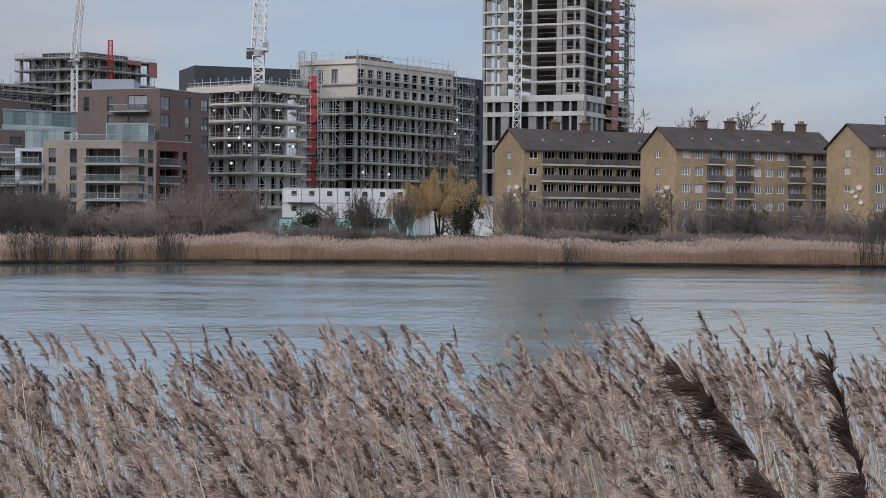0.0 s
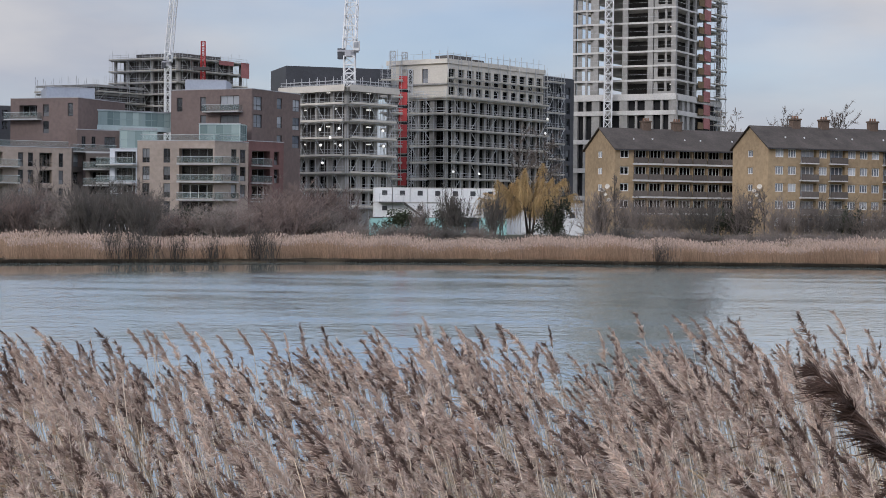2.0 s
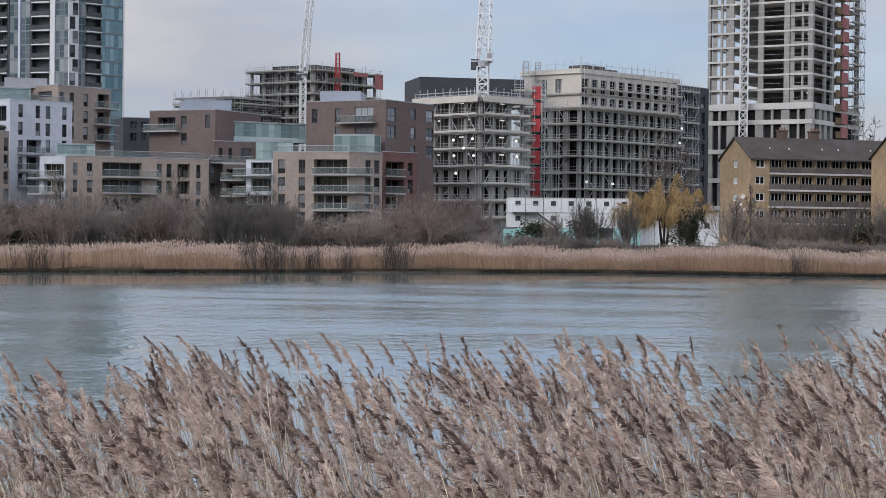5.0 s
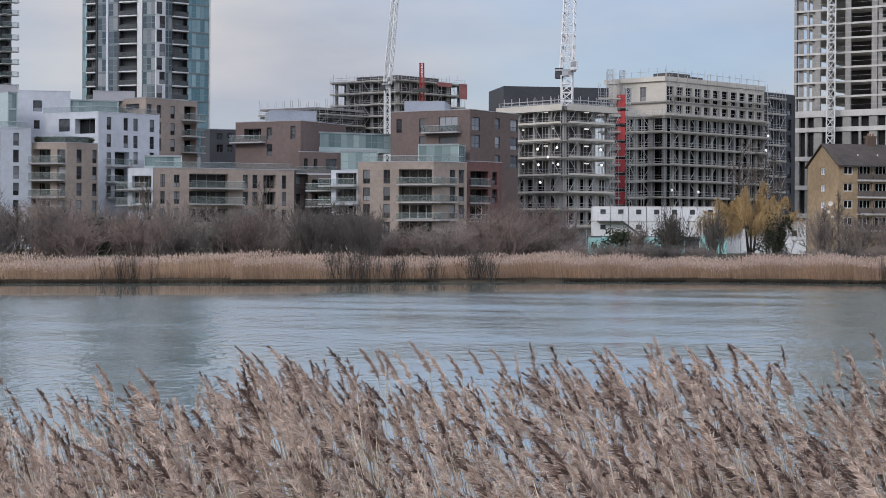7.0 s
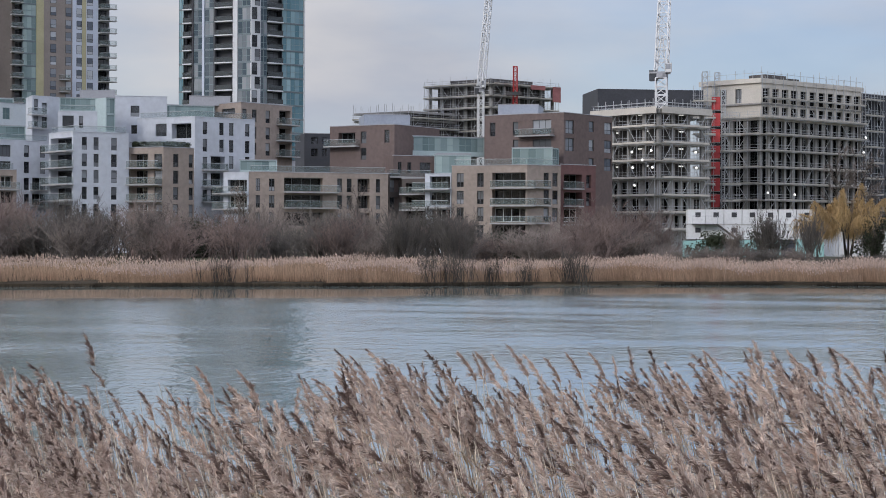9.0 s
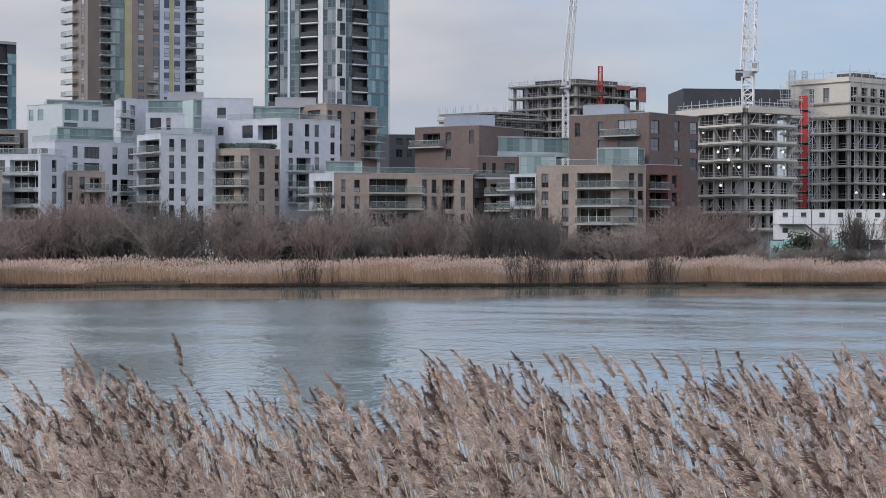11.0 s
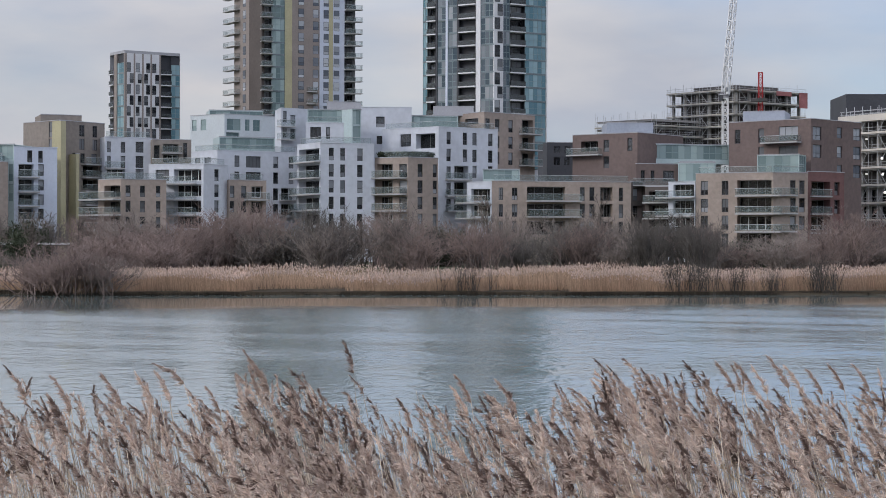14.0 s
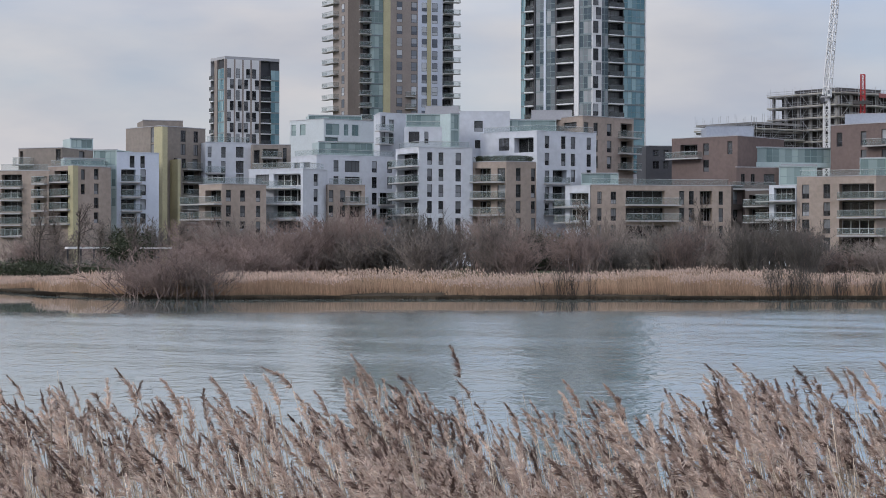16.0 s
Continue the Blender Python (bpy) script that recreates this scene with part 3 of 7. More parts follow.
mass(brown_terraced_block, [(-71.68, 279.03), (-65.78, 278.42), (-65.16, 284.38), (-71.06, 285.0)], 1.60, 14.02, BRICK_DARK,
     openings=[[([(0.69, 5.74)], [(11.81, 13.28), (9.61, 11.07), (7.41, 8.87)], 1.4, 4)]],
     balconies=[[(0.01, 5.94, [11.53, 8.97], 1.2)]])

long_beige_block = building("apartment_block", "long buff brick apartment block with recessed balconies and roof terrace", "apartment block", "apartment blocks across the water")
mass(long_beige_block, [(-93.12, 265.25), (-73.56, 277.51), (-78.87, 285.98), (-98.43, 273.72)], 1.60, 14.72, BRICK_BEIGE,
     openings=[[([(1.09, 1.81), (3.26, 4.17)], [(11.74, 13.7), (9.06, 11.03), (6.39, 8.35)], 0.18, 2), ([(5.72, 12.07), (17.87, 19.95)], [(11.73, 13.9), (9.1, 11.19), (6.21, 8.38)], 1.5, 4), ([(14.49, 15.33), (16.08, 16.93), (21.0, 21.76)], [(11.7, 13.88), (8.97, 11.15), (6.24, 8.33)], 0.25, 1)]],
     balconies=[[(5.63, 14.5, [11.67, 9.15], 1.3)]])
mass(long_beige_block, [(-97.59, 265.77), (-93.2, 265.22), (-92.2, 273.15), (-96.59, 273.71)], 1.60, 14.57, RENDER_WHITE,
     openings=[[([(0.8, 4.14)], [(11.62, 13.48), (9.03, 10.99)], 0.8, 4)]],
     balconies=[[(-1.37, 4.15, [11.35, 8.86], 1.4)]])
mass(long_beige_block, [(-73.72, 278.5), (-72.34, 281.96), (-79.76, 284.93), (-81.15, 281.47)], 1.60, 14.83, BRICK_DARK,
     openings=[[([(0.32, 2.8)], [(11.84, 13.87), (9.07, 11.01)], 0.5, 1)]],
     balconies=[[]])
mass(long_beige_block, [(-96.87, 271.34), (-91.17, 273.3), (-92.47, 277.09), (-98.17, 275.13)], 14.87, 16.87, GLASS_WALL,
     openings=[[([(0.15, 5.88)], [(15.27, 16.82)], 0.1, 5)]],
     balconies=[[]])

charcoal_block = building("building", "charcoal clad low building with dark windows", "building")
mass(charcoal_block, [(-99.6, 314.72), (-95.21, 317.11), (-99.53, 325.02), (-103.91, 322.62)], 1.60, 23.78, CLAD_DARK,
     openings=[[([(1.28, 2.55), (3.3, 4.36)], [(21.86, 23.12), (19.55, 21.02)], 0.2, 2)]],
     balconies=[[]])

beige_corner_block = building("apartment_block", "tall buff brick apartment block with corner balconies", "apartment block", "apartment blocks across the water")
mass(beige_corner_block, [(-106.95, 287.0), (-100.73, 282.87), (-95.36, 294.18), (-101.58, 298.31)], 1.60, 27.20, BRICK_BEIGE,
     openings=[[([(1.98, 5.72)], [(25.3, 26.27)], 0.3, 3)], [([(0.28, 1.37), (2.6, 3.69), (5.91, 7.02)], [(24.01, 26.13), (21.2, 23.23), (18.4, 20.53)], 0.18, 1), ([(9.26, 12.1)], [(24.12, 26.38), (21.38, 23.34), (18.44, 20.59)], 1.2, 2)]],
     balconies=[[], [(8.57, 13.25, [23.94, 21.19, 18.44], 1.3)]])
mass(beige_corner_block, [(-110.7, 284.51), (-104.14, 286.96), (-106.23, 292.58), (-112.8, 290.13)], 26.92, 28.48, CLAD_GREY,
     openings=[[]],
     balconies=[[]])
mass(beige_corner_block, [(-115.05, 277.39), (-105.3, 282.28), (-107.54, 286.75), (-117.29, 281.86)], 23.86, 26.55, GLASS_WALL,
     openings=[[([(0.15, 10.75)], [(24.56, 26.49)], 0.1, 10)]],
     balconies=[[]])

white_corner_block = building("apartment_block", "white rendered apartment block with tall dark windows", "apartment block", "apartment blocks across the water")
mass(white_corner_block, [(-115.36, 272.93), (-103.71, 268.99), (-96.93, 278.9), (-108.58, 282.84)], 1.60, 23.81, RENDER_WHITE,
     openings=[[([(4.02, 6.37)], [(20.84, 22.91)], 0.18, 2), ([(7.47, 11.59)], [(20.41, 22.82)], 1.2, 2)], [([(1.58, 2.48), (4.86, 5.77), (6.8, 7.72), (10.04, 10.97)], [(21.06, 23.11), (18.27, 20.32)], 0.18, 1), ([(1.59, 2.5)], [(15.47, 17.41), (12.79, 14.73), (10.2, 12.05)], 0.18, 1), ([(3.17, 6.02)], [(15.53, 17.57), (12.83, 14.88), (10.23, 12.18)], 1.4, 2), ([(6.82, 7.74), (10.05, 10.98)], [(15.62, 17.68), (12.91, 14.97)], 0.18, 1)]],
     balconies=[[], [(1.37, 6.25, [15.32, 12.63, 10.13], 0.7)]])
mass(white_corner_block, [(-119.88, 274.27), (-111.92, 277.58), (-115.0, 284.97), (-122.96, 281.65)], 1.60, 27.81, RENDER_WHITE,
     openings=[[([(2.59, 4.03)], [(24.46, 26.28)], 0.18, 1), ([(2.7, 4.9)], [(21.59, 23.02)], 0.18, 2)]],
     balconies=[[]])

buff_bay_block = building("apartment_block", "buff brick apartment block with roof garden and wide balconies", "apartment block", "apartment blocks across the water")
mass(buff_bay_block, [(-110.62, 258.65), (-104.6, 257.9), (-101.28, 262.42), (-107.31, 263.17)], 1.60, 18.32, BRICK_BEIGE,
     openings=[[([(0.32, 3.32)], [(15.28, 17.35), (12.68, 14.75), (10.17, 12.14), (7.48, 9.45)], 1.2, 4), ([(4.45, 5.88)], [(15.22, 17.28), (12.64, 14.69), (10.14, 12.1), (7.47, 9.43)], 0.2, 1)], [([(1.79, 2.74), (4.65, 5.46)], [(15.29, 17.35), (12.69, 14.75), (10.18, 12.15), (7.49, 9.46)], 0.2, 1)]],
     balconies=[[(-0.51, 5.78, [15.18, 12.58, 9.98, 7.39], 1.3)], []])

white_tall_block = building("apartment_block", "white rendered apartment block with stacked glass balconies", "apartment block", "apartment blocks across the water")
mass(white_tall_block, [(-123.16, 256.29), (-116.85, 251.52), (-110.32, 257.69), (-116.63, 262.46)], 1.60, 20.46, RENDER_WHITE,
     openings=[[([(0.6, 7.54)], [(17.78, 19.67), (15.18, 17.15), (12.66, 14.64), (10.06, 12.03), (7.45, 9.43)], 1.3, 3)], [([(1.41, 2.26), (3.3, 4.15), (6.14, 7.09)], [(17.79, 19.75), (15.2, 17.17), (12.71, 14.67), (10.12, 12.08), (7.44, 9.41), (4.95, 6.82)], 0.18, 1)]],
     balconies=[[(-0.38, 8.11, [17.61, 15.09, 12.49, 9.97], 1.2)], []])
mass(white_tall_block, [(-123.22, 259.58), (-116.1, 262.82), (-119.0, 269.19), (-126.12, 265.95)], 1.60, 24.26, RENDER_WHITE,
     openings=[[([(0.74, 2.49), (6.53, 7.27)], [(21.7, 23.63)], 0.18, 2), ([(3.31, 3.96)], [(21.7, 23.63)], 0.18, 1)]],
     balconies=[[]])
mass(white_tall_block, [(-124.68, 263.32), (-117.97, 266.37), (-120.04, 270.92), (-126.75, 267.87)], 24.36, 26.78, GLASS_WALL,
     openings=[[([(0.15, 7.22)], [(24.83, 26.7)], 0.1, 9)]],
     balconies=[[]])
mass(white_tall_block, [(-115.56, 260.88), (-114.62, 262.38), (-117.16, 263.97), (-118.1, 262.47)], 20.86, 26.43, GLASS_WALL,
     openings=[[([(0.15, 1.62)], [(24.0, 26.28), (21.25, 23.72)], 0.1, 2)]],
     balconies=[[]])
mass(white_tall_block, [(-134.77, 271.78), (-130.74, 265.96), (-128.0, 270.6), (-132.03, 276.42)], 1.60, 27.34, RENDER_WHITE,
     openings=[[], [([(0.34, 1.14)], [(25.0, 26.9), (22.44, 24.43)], 0.2, 1), ([(1.83, 2.86)], [(24.78, 26.31), (22.21, 24.02)], 0.3, 1)]],
     balconies=[[], [(-0.9, 2.06, [24.33, 22.15], 1.2)]])
mass(white_tall_block, [(-126.38, 274.65), (-121.07, 277.02), (-123.52, 282.5), (-128.82, 280.13)], 27.45, 28.90, CLAD_GREY,
     openings=[[]],
     balconies=[[]])

white_long_block = building("apartment_block", "long white rendered apartment block with glazed roof pavilion", "apartment block", "apartment blocks across the water")
mass(white_long_block, [(-140.98, 253.87), (-134.03, 249.68), (-125.15, 260.88), (-132.1, 265.07)], 1.60, 19.47, RENDER_WHITE,
     openings=[[([(0.93, 2.76), (4.02, 6.0)], [(17.65, 18.48)], 0.18, 1)], [([(2.97, 3.87), (9.8, 10.72), (12.56, 13.48)], [(16.94, 18.78), (14.38, 16.21), (11.72, 13.64), (9.24, 11.08)], 0.18, 1), ([(4.96, 7.58)], [(16.9, 18.73), (14.34, 16.17)], 0.18, 4), ([(11.24, 13.29)], [(11.78, 13.71), (9.29, 11.13)], 1.2, 2)]],
     balconies=[[], [(10.84, 13.91, [11.78, 9.19], 1.0)]])
mass(white_long_block, [(-135.21, 252.45), (-128.12, 258.33), (-131.32, 262.17), (-138.4, 256.3)], 19.18, 21.83, GLASS_WALL,
     openings=[[([(0.15, 9.05)], [(19.99, 21.82)], 0.1, 9)]],
     balconies=[[]])
mass(white_long_block, [(-154.79, 278.23), (-146.64, 275.81), (-140.5, 284.56), (-148.65, 286.97)], 1.60, 27.43, GLASS_WHITE,
     openings=[[([(0.44, 1.59), (2.59, 4.01)], [(24.79, 26.71)], 0.1, 1)], [([(0.45, 3.15), (4.05, 4.96), (5.64, 7.01)], [(24.68, 26.69)], 0.12, 2), ([(0.35, 2.93)], [(23.19, 24.29)], 0.3, 2)]],
     balconies=[[], []])
mass(white_long_block, [(-152.81, 281.59), (-144.65, 286.96), (-147.95, 291.97), (-156.11, 286.6)], 27.69, 28.72, GLASS_WALL,
     openings=[[]],
     balconies=[[]])

white_buff_block = building("apartment_block", "white rendered apartment block with recessed glazed balconies", "apartment block", "apartment blocks across the water")
mass(white_buff_block, [(-139.92, 238.37), (-130.2, 238.11), (-129.25, 244.29), (-138.97, 244.55)], 1.60, 16.73, RENDER_WHITE,
     openings=[[([(1.24, 3.69)], [(14.23, 15.98)], 0.3, 3), ([(4.5, 9.33)], [(14.17, 16.0), (11.74, 13.65), (9.39, 11.21), (6.95, 8.78)], 1.2, 4)], [([(2.74, 3.9)], [(14.24, 16.08), (11.79, 13.72), (9.43, 11.27), (6.98, 8.82)], 0.18, 1)]],
     balconies=[[(3.08, 8.53, [13.84, 11.4, 9.05], 1.2)], []])
mass(white_buff_block, [(-128.7, 243.44), (-124.44, 247.88), (-128.76, 252.04), (-133.03, 247.61)], 1.60, 14.48, BRICK_BEIGE,
     openings=[[([(0.19, 0.93), (2.04, 2.88)], [(11.77, 13.62), (9.48, 11.24)], 0.2, 1), ([(3.72, 5.59)], [(11.81, 13.58), (9.42, 11.19)], 1.0, 2)]],
     balconies=[[(2.51, 6.35, [11.54], 1.2)]])

buff_low_block = building("apartment_block", "buff brick apartment block with stacked side balconies", "apartment block", "apartment blocks across the water")
mass(buff_low_block, [(-144.37, 231.02), (-139.38, 229.39), (-134.59, 234.52), (-139.58, 236.15)], 1.60, 14.20, BRICK_BEIGE,
     openings=[[([(1.46, 5.1)], [(11.59, 13.31), (9.28, 10.91), (6.88, 8.6)], 1.2, 3)], [([(0.71, 1.5), (2.92, 3.72), (5.41, 6.12)], [(11.61, 13.32), (9.29, 11.01), (6.9, 8.61), (4.5, 6.21)], 0.18, 1)]],
     balconies=[[(-2.8, 5.26, [11.28, 8.96, 6.72], 1.5)], []])

white_rear_block = building("apartment_block", "white rendered apartment block set behind with dark windows", "apartment block", "apartment blocks across the water")
mass(white_rear_block, [(-158.28, 255.34), (-152.62, 261.06), (-158.31, 266.69), (-163.97, 260.97)], 1.60, 22.43, RENDER_WHITE,
     openings=[[([(0.39, 1.07), (2.73, 3.52)], [(19.9, 21.71), (17.32, 19.32)], 0.2, 1), ([(5.28, 6.67)], [(19.98, 21.81), (17.39, 19.41), (15.57, 17.2)], 0.3, 2), ([(0.4, 3.43)], [(15.88, 17.13)], 1.0, 3)]],
     balconies=[[(0.01, 3.23, [17.31, 15.5], 1.0)]])
mass(white_rear_block, [(-151.53, 259.38), (-146.38, 263.45), (-151.34, 269.73), (-156.49, 265.66)], 1.60, 22.12, BRICK_GREY,
     openings=[[([(0.29, 1.25)], [(18.88, 21.18)], 0.4, 1), ([(1.83, 4.44)], [(20.16, 21.41), (18.25, 19.69)], 1.2, 3), ([(5.21, 5.89)], [(18.95, 21.64)], 0.2, 1)]],
     balconies=[[(1.54, 4.92, [19.97], 1.0)]])

grey_tower_block = building("apartment_block", "grey brick apartment block with yellow panels and blue glazing", "apartment block", "apartment blocks across the water")
mass(grey_tower_block, [(-172.76, 253.11), (-162.93, 248.85), (-160.39, 258.74), (-170.22, 263.01)], 1.60, 24.89, BRICK_GREY,
     openings=[[([(7.67, 10.56)], [(22.23, 24.87), (19.12, 21.95)], 0.08, 3)], [([(4.47, 5.63), (7.45, 8.51)], [(22.48, 24.4), (20.29, 22.1)], 0.1, 2), ([(2.94, 3.97), (4.74, 5.78), (7.21, 8.52)], [(18.05, 19.68)], 0.2, 1), ([(5.26, 8.79)], [(16.0, 17.63), (13.8, 15.33), (11.6, 13.13), (9.3, 10.83)], 1.3, 3)]],
     balconies=[[], [(4.87, 9.98, [17.93, 15.73, 13.43, 11.13, 8.92, 7.0], 1.3)]])
mass(grey_tower_block, [(-161.33, 246.9), (-161.07, 248.02), (-163.02, 248.48), (-163.28, 247.36)], 1.60, 24.62, PANEL_YELLOW,
     openings=[[]],
     balconies=[[]])
mass(grey_tower_block, [(-160.3, 249.94), (-160.07, 250.45), (-162.34, 251.49), (-162.57, 250.99)], 1.60, 19.34, PANEL_YELLOW,
     openings=[[]],
     balconies=[[]])
mass(grey_tower_block, [(-169.28, 253.04), (-164.16, 257.56), (-168.8, 262.81), (-173.92, 258.29)], 25.04, 26.29, BRICK_GREY,
     openings=[[]],
     balconies=[[]])

pale_blue_block = building("apartment_block", "pale blue-white clad apartment block with green glass balconies", "apartment block", "apartment blocks across the water")
mass(pale_blue_block, [(-161.55, 234.13), (-156.92, 239.15), (-163.54, 245.25), (-168.17, 240.23)], 1.60, 19.67, RENDER_BLUE,
     openings=[[([(2.09, 2.9), (3.82, 4.55)], [(17.33, 19.22)], 0.18, 1), ([(0.73, 3.09)], [(15.14, 17.03), (12.9, 14.61), (10.66, 12.27), (8.42, 10.03)], 1.2, 2), ([(3.82, 4.73)], [(15.19, 17.08), (12.94, 14.65), (10.69, 12.31), (8.44, 10.06)], 0.3, 1)]],
     balconies=[[(0.64, 3.82, [15.06, 12.73, 10.48, 8.33], 1.2)]])
mass(pale_blue_block, [(-165.73, 233.66), (-161.55, 234.13), (-162.22, 240.09), (-166.4, 239.62)], 1.60, 20.09, GLASS_WALL,
     openings=[[([(0.2, 4.01)], [(17.73, 19.97)], 0.1, 4), ([(3.22, 4.02)], [(14.31, 17.0), (11.18, 13.86)], 0.1, 1)]],
     balconies=[[]])

buff_yellow_block = building("apartment_block", "buff brick apartment block with a yellow panel strip and balconies", "apartment block", "apartment blocks across the water")
mass(buff_yellow_block, [(-168.42, 225.53), (-163.03, 224.52), (-160.56, 231.16), (-165.96, 232.17)], 1.60, 17.12, BRICK_BEIGE,
     openings=[[([(1.51, 5.34)], [(14.82, 16.47), (12.72, 14.38), (10.63, 12.29), (8.45, 10.1)], 1.2, 3)], [([(1.54, 2.27)], [(15.09, 16.66), (12.82, 14.39)], 0.18, 1), ([(3.93, 4.77)], [(15.17, 16.84), (12.88, 14.55), (10.69, 12.36), (8.4, 10.07)], 0.18, 1)]],
     balconies=[[(1.02, 5.5, [14.73, 12.55, 10.46, 8.27], 1.2)], []])
mass(buff_yellow_block, [(-162.41, 223.74), (-162.05, 224.61), (-163.34, 225.15), (-163.7, 224.27)], 1.60, 17.16, PANEL_YELLOW,
     openings=[[]],
     balconies=[[]])
mass(buff_yellow_block, [(-178.67, 231.57), (-170.9, 232.4), (-171.2, 242.03), (-178.97, 241.21)], 1.60, 20.50, BRICK_GREY,
     openings=[[([(0.21, 0.83)], [(18.06, 20.07)], 0.8, 1), ([(6.8, 7.66)], [(18.43, 20.32)], 0.2, 1)], [([(4.91, 6.53)], [(19.16, 20.26)], 0.2, 1)]],
     balconies=[[(-0.41, 2.9, [17.96], 1.2)], []])
mass(buff_yellow_block, [(-176.22, 242.13), (-173.81, 245.09), (-177.68, 248.25), (-180.09, 245.3)], 20.95, 22.73, GLASS_WALL,
     openings=[[([(0.19, 3.63)], [(21.2, 22.61)], 0.15, 4)]],
     balconies=[[]])
mass(buff_yellow_block, [(-167.08, 227.76), (-162.49, 232.26), (-164.59, 234.4), (-169.18, 229.9)], 17.16, 18.57, GLASS_WALL,
     openings=[[([(0.18, 6.27)], [(17.58, 18.55)], 0.08, 6)]],
     balconies=[[]])

shaded_buff_block = building("apartment_block", "dark and buff brick apartment block behind bare trees", "apartment block", "apartment blocks across the water")
mass(shaded_buff_block, [(-183.74, 225.02), (-175.68, 222.5), (-167.09, 224.03), (-175.15, 226.54)], 1.60, 16.46, BRICK_BEIGE,
     openings=[[], [([(0.68, 4.14)], [(14.15, 15.91), (12.22, 13.72), (10.21, 11.79), (8.28, 9.77), (6.35, 7.75)], 0.9, 3), ([(6.25, 8.35)], [(14.73, 15.61), (12.55, 14.04), (10.45, 11.94), (8.27, 9.75)], 1.0, 2)]],
     balconies=[[], [(0.59, 4.34, [13.89, 11.96, 9.94, 8.1, 6.35], 0.9), (6.25, 8.44, [14.47, 12.46, 10.28, 8.18], 1.1)]])
# ---- older yellow brick flats ----
LONG = Vector((0.9035, 0.4285))
BACK = Vector((-0.4285, 0.9035))
FLATS_GROUP = "yellow brick blocks of flats"


def yellow_flats(corner, length, width, label, gallery):
    c = Vector(corner)
    b = thing("block_of_flats", (c.x, c.y, 1.6), label, "block of flats", FLATS_GROUP)
    gl, r, rb = c + BACK * width, c + LONG * length, c + LONG * length + BACK * width
    eave, ridge = 15.8, 19.1
    rows = [(14.2 - 2.67 * k, 15.5 - 2.67 * k) for k in range(5)]
    # the gable end
    g = [([(width * 0.5 - 0.75, width * 0.5 + 0.75)], [(z0 + 0.1, z1 - 0.15) for z0, z1 in rows[:4]], 0.12, 2)]
    wall(b, gl, c, 1.6, eave, BRICK_YELLOW, g, FRAME_WHITE, PANE_SKY, 0.6)
    mid = (gl + c) / 2
    part("gable", Shape().face((*gl, eave), (*c, eave), (*mid, ridge)), BRICK_YELLOW, b)
    if gallery:
        first = [([(0.9, 2.5)], rows, 0.12, 2)]
        doors, u = [], 3.4
        while u + 2.2 < length:
            doors.append((u, u + 2.62))
            u += 2.75
        # the gallery recess's shade is put into the near-black panes
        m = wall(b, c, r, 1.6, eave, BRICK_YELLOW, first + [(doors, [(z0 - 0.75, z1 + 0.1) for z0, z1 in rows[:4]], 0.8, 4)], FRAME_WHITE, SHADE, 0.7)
        for k in range(4):
            z = 13.35 - 2.67 * k
            s = part("gallery", Shape().box(3.2, length - 0.1, -0.35, 0.03, z - 0.2, z + 0.08), CONCRETE_PALE, b, m=m)
            u = 3.25
            while u + 2.6 < length:
                part("parapet_panel", kept("parapet", lambda: Shape().box(0, 2.55, -0.3, -0.2, 0.1, 1.0).mesh("parapet_panel", PARAPET)), None, s, m=Matrix.Translation((u, 0, z)))
                u += 2.75
    else:
        plain = [(u, u + 1.5) for u in (1.3, 3.6, 9.3, 14.7, 16.95, 19.2) if u + 1.6 < length]
        deep = [(u, u + 2.9) for u in (5.9, 11.3, 21.4, 26.2) if u + 3 < length]
        m = wall(b, c, r, 1.6, eave, BRICK_YELLOW, [(plain, rows, 0.12, 3), (deep, [(z0 - 0.8, z1 + 0.05) for z0, z1 in rows], 0.75, 4)], FRAME_WHITE, PANE_SKY, 0.75)
        for u0, u1 in deep:
            for k in range(4):
                z = 13.4 - 2.67 * k
                bal = part("balcony", Shape().box(u0 - 0.2, u1 + 0.1, -0.7, 0.03, z - 0.2, z), CONCRETE_PALE, b, m=m)
                part("parapet", Shape().box(u0 - 0.2, u1 + 0.1, -0.7, -0.6, z, z + 0.9), PARAPET, bal)
    wall(b, r, rb, 1.6, eave, BRICK_YELLOW)
    wall(b, rb, gl, 1.6, eave, BRICK_YELLOW)
    # tiled roof with an overhang
    e, o = LONG * 0.35, BACK * 0.45
    top_a, top_b = mid - e, (r + rb) / 2 + e
    s = Shape()
    for lo_a, lo_b in ((c - e - o, r + e - o), (gl - e + o, rb + e + o)):
        s.hull([(*lo_a, eave - 0.35), (*lo_b, eave - 0.35), (*top_b, ridge), (*top_a, ridge)], [(*lo_a, eave - 0.15), (*lo_b, eave - 0.15), (*top_b, ridge + 0.2), (*top_a, ridge + 0.2)])
    part("roof", s, SLATE, b)
    part("gable", Shape().face((*r, eave), (*rb, eave), (*((r + rb) / 2), ridge)), BRICK_YELLOW, b)
    part("gutter", Shape().bar((*(c - e - o * 1.1), eave - 0.3), (*(r + e - o * 1.1), eave - 0.3), 0.09), FRAME_DARK, b)
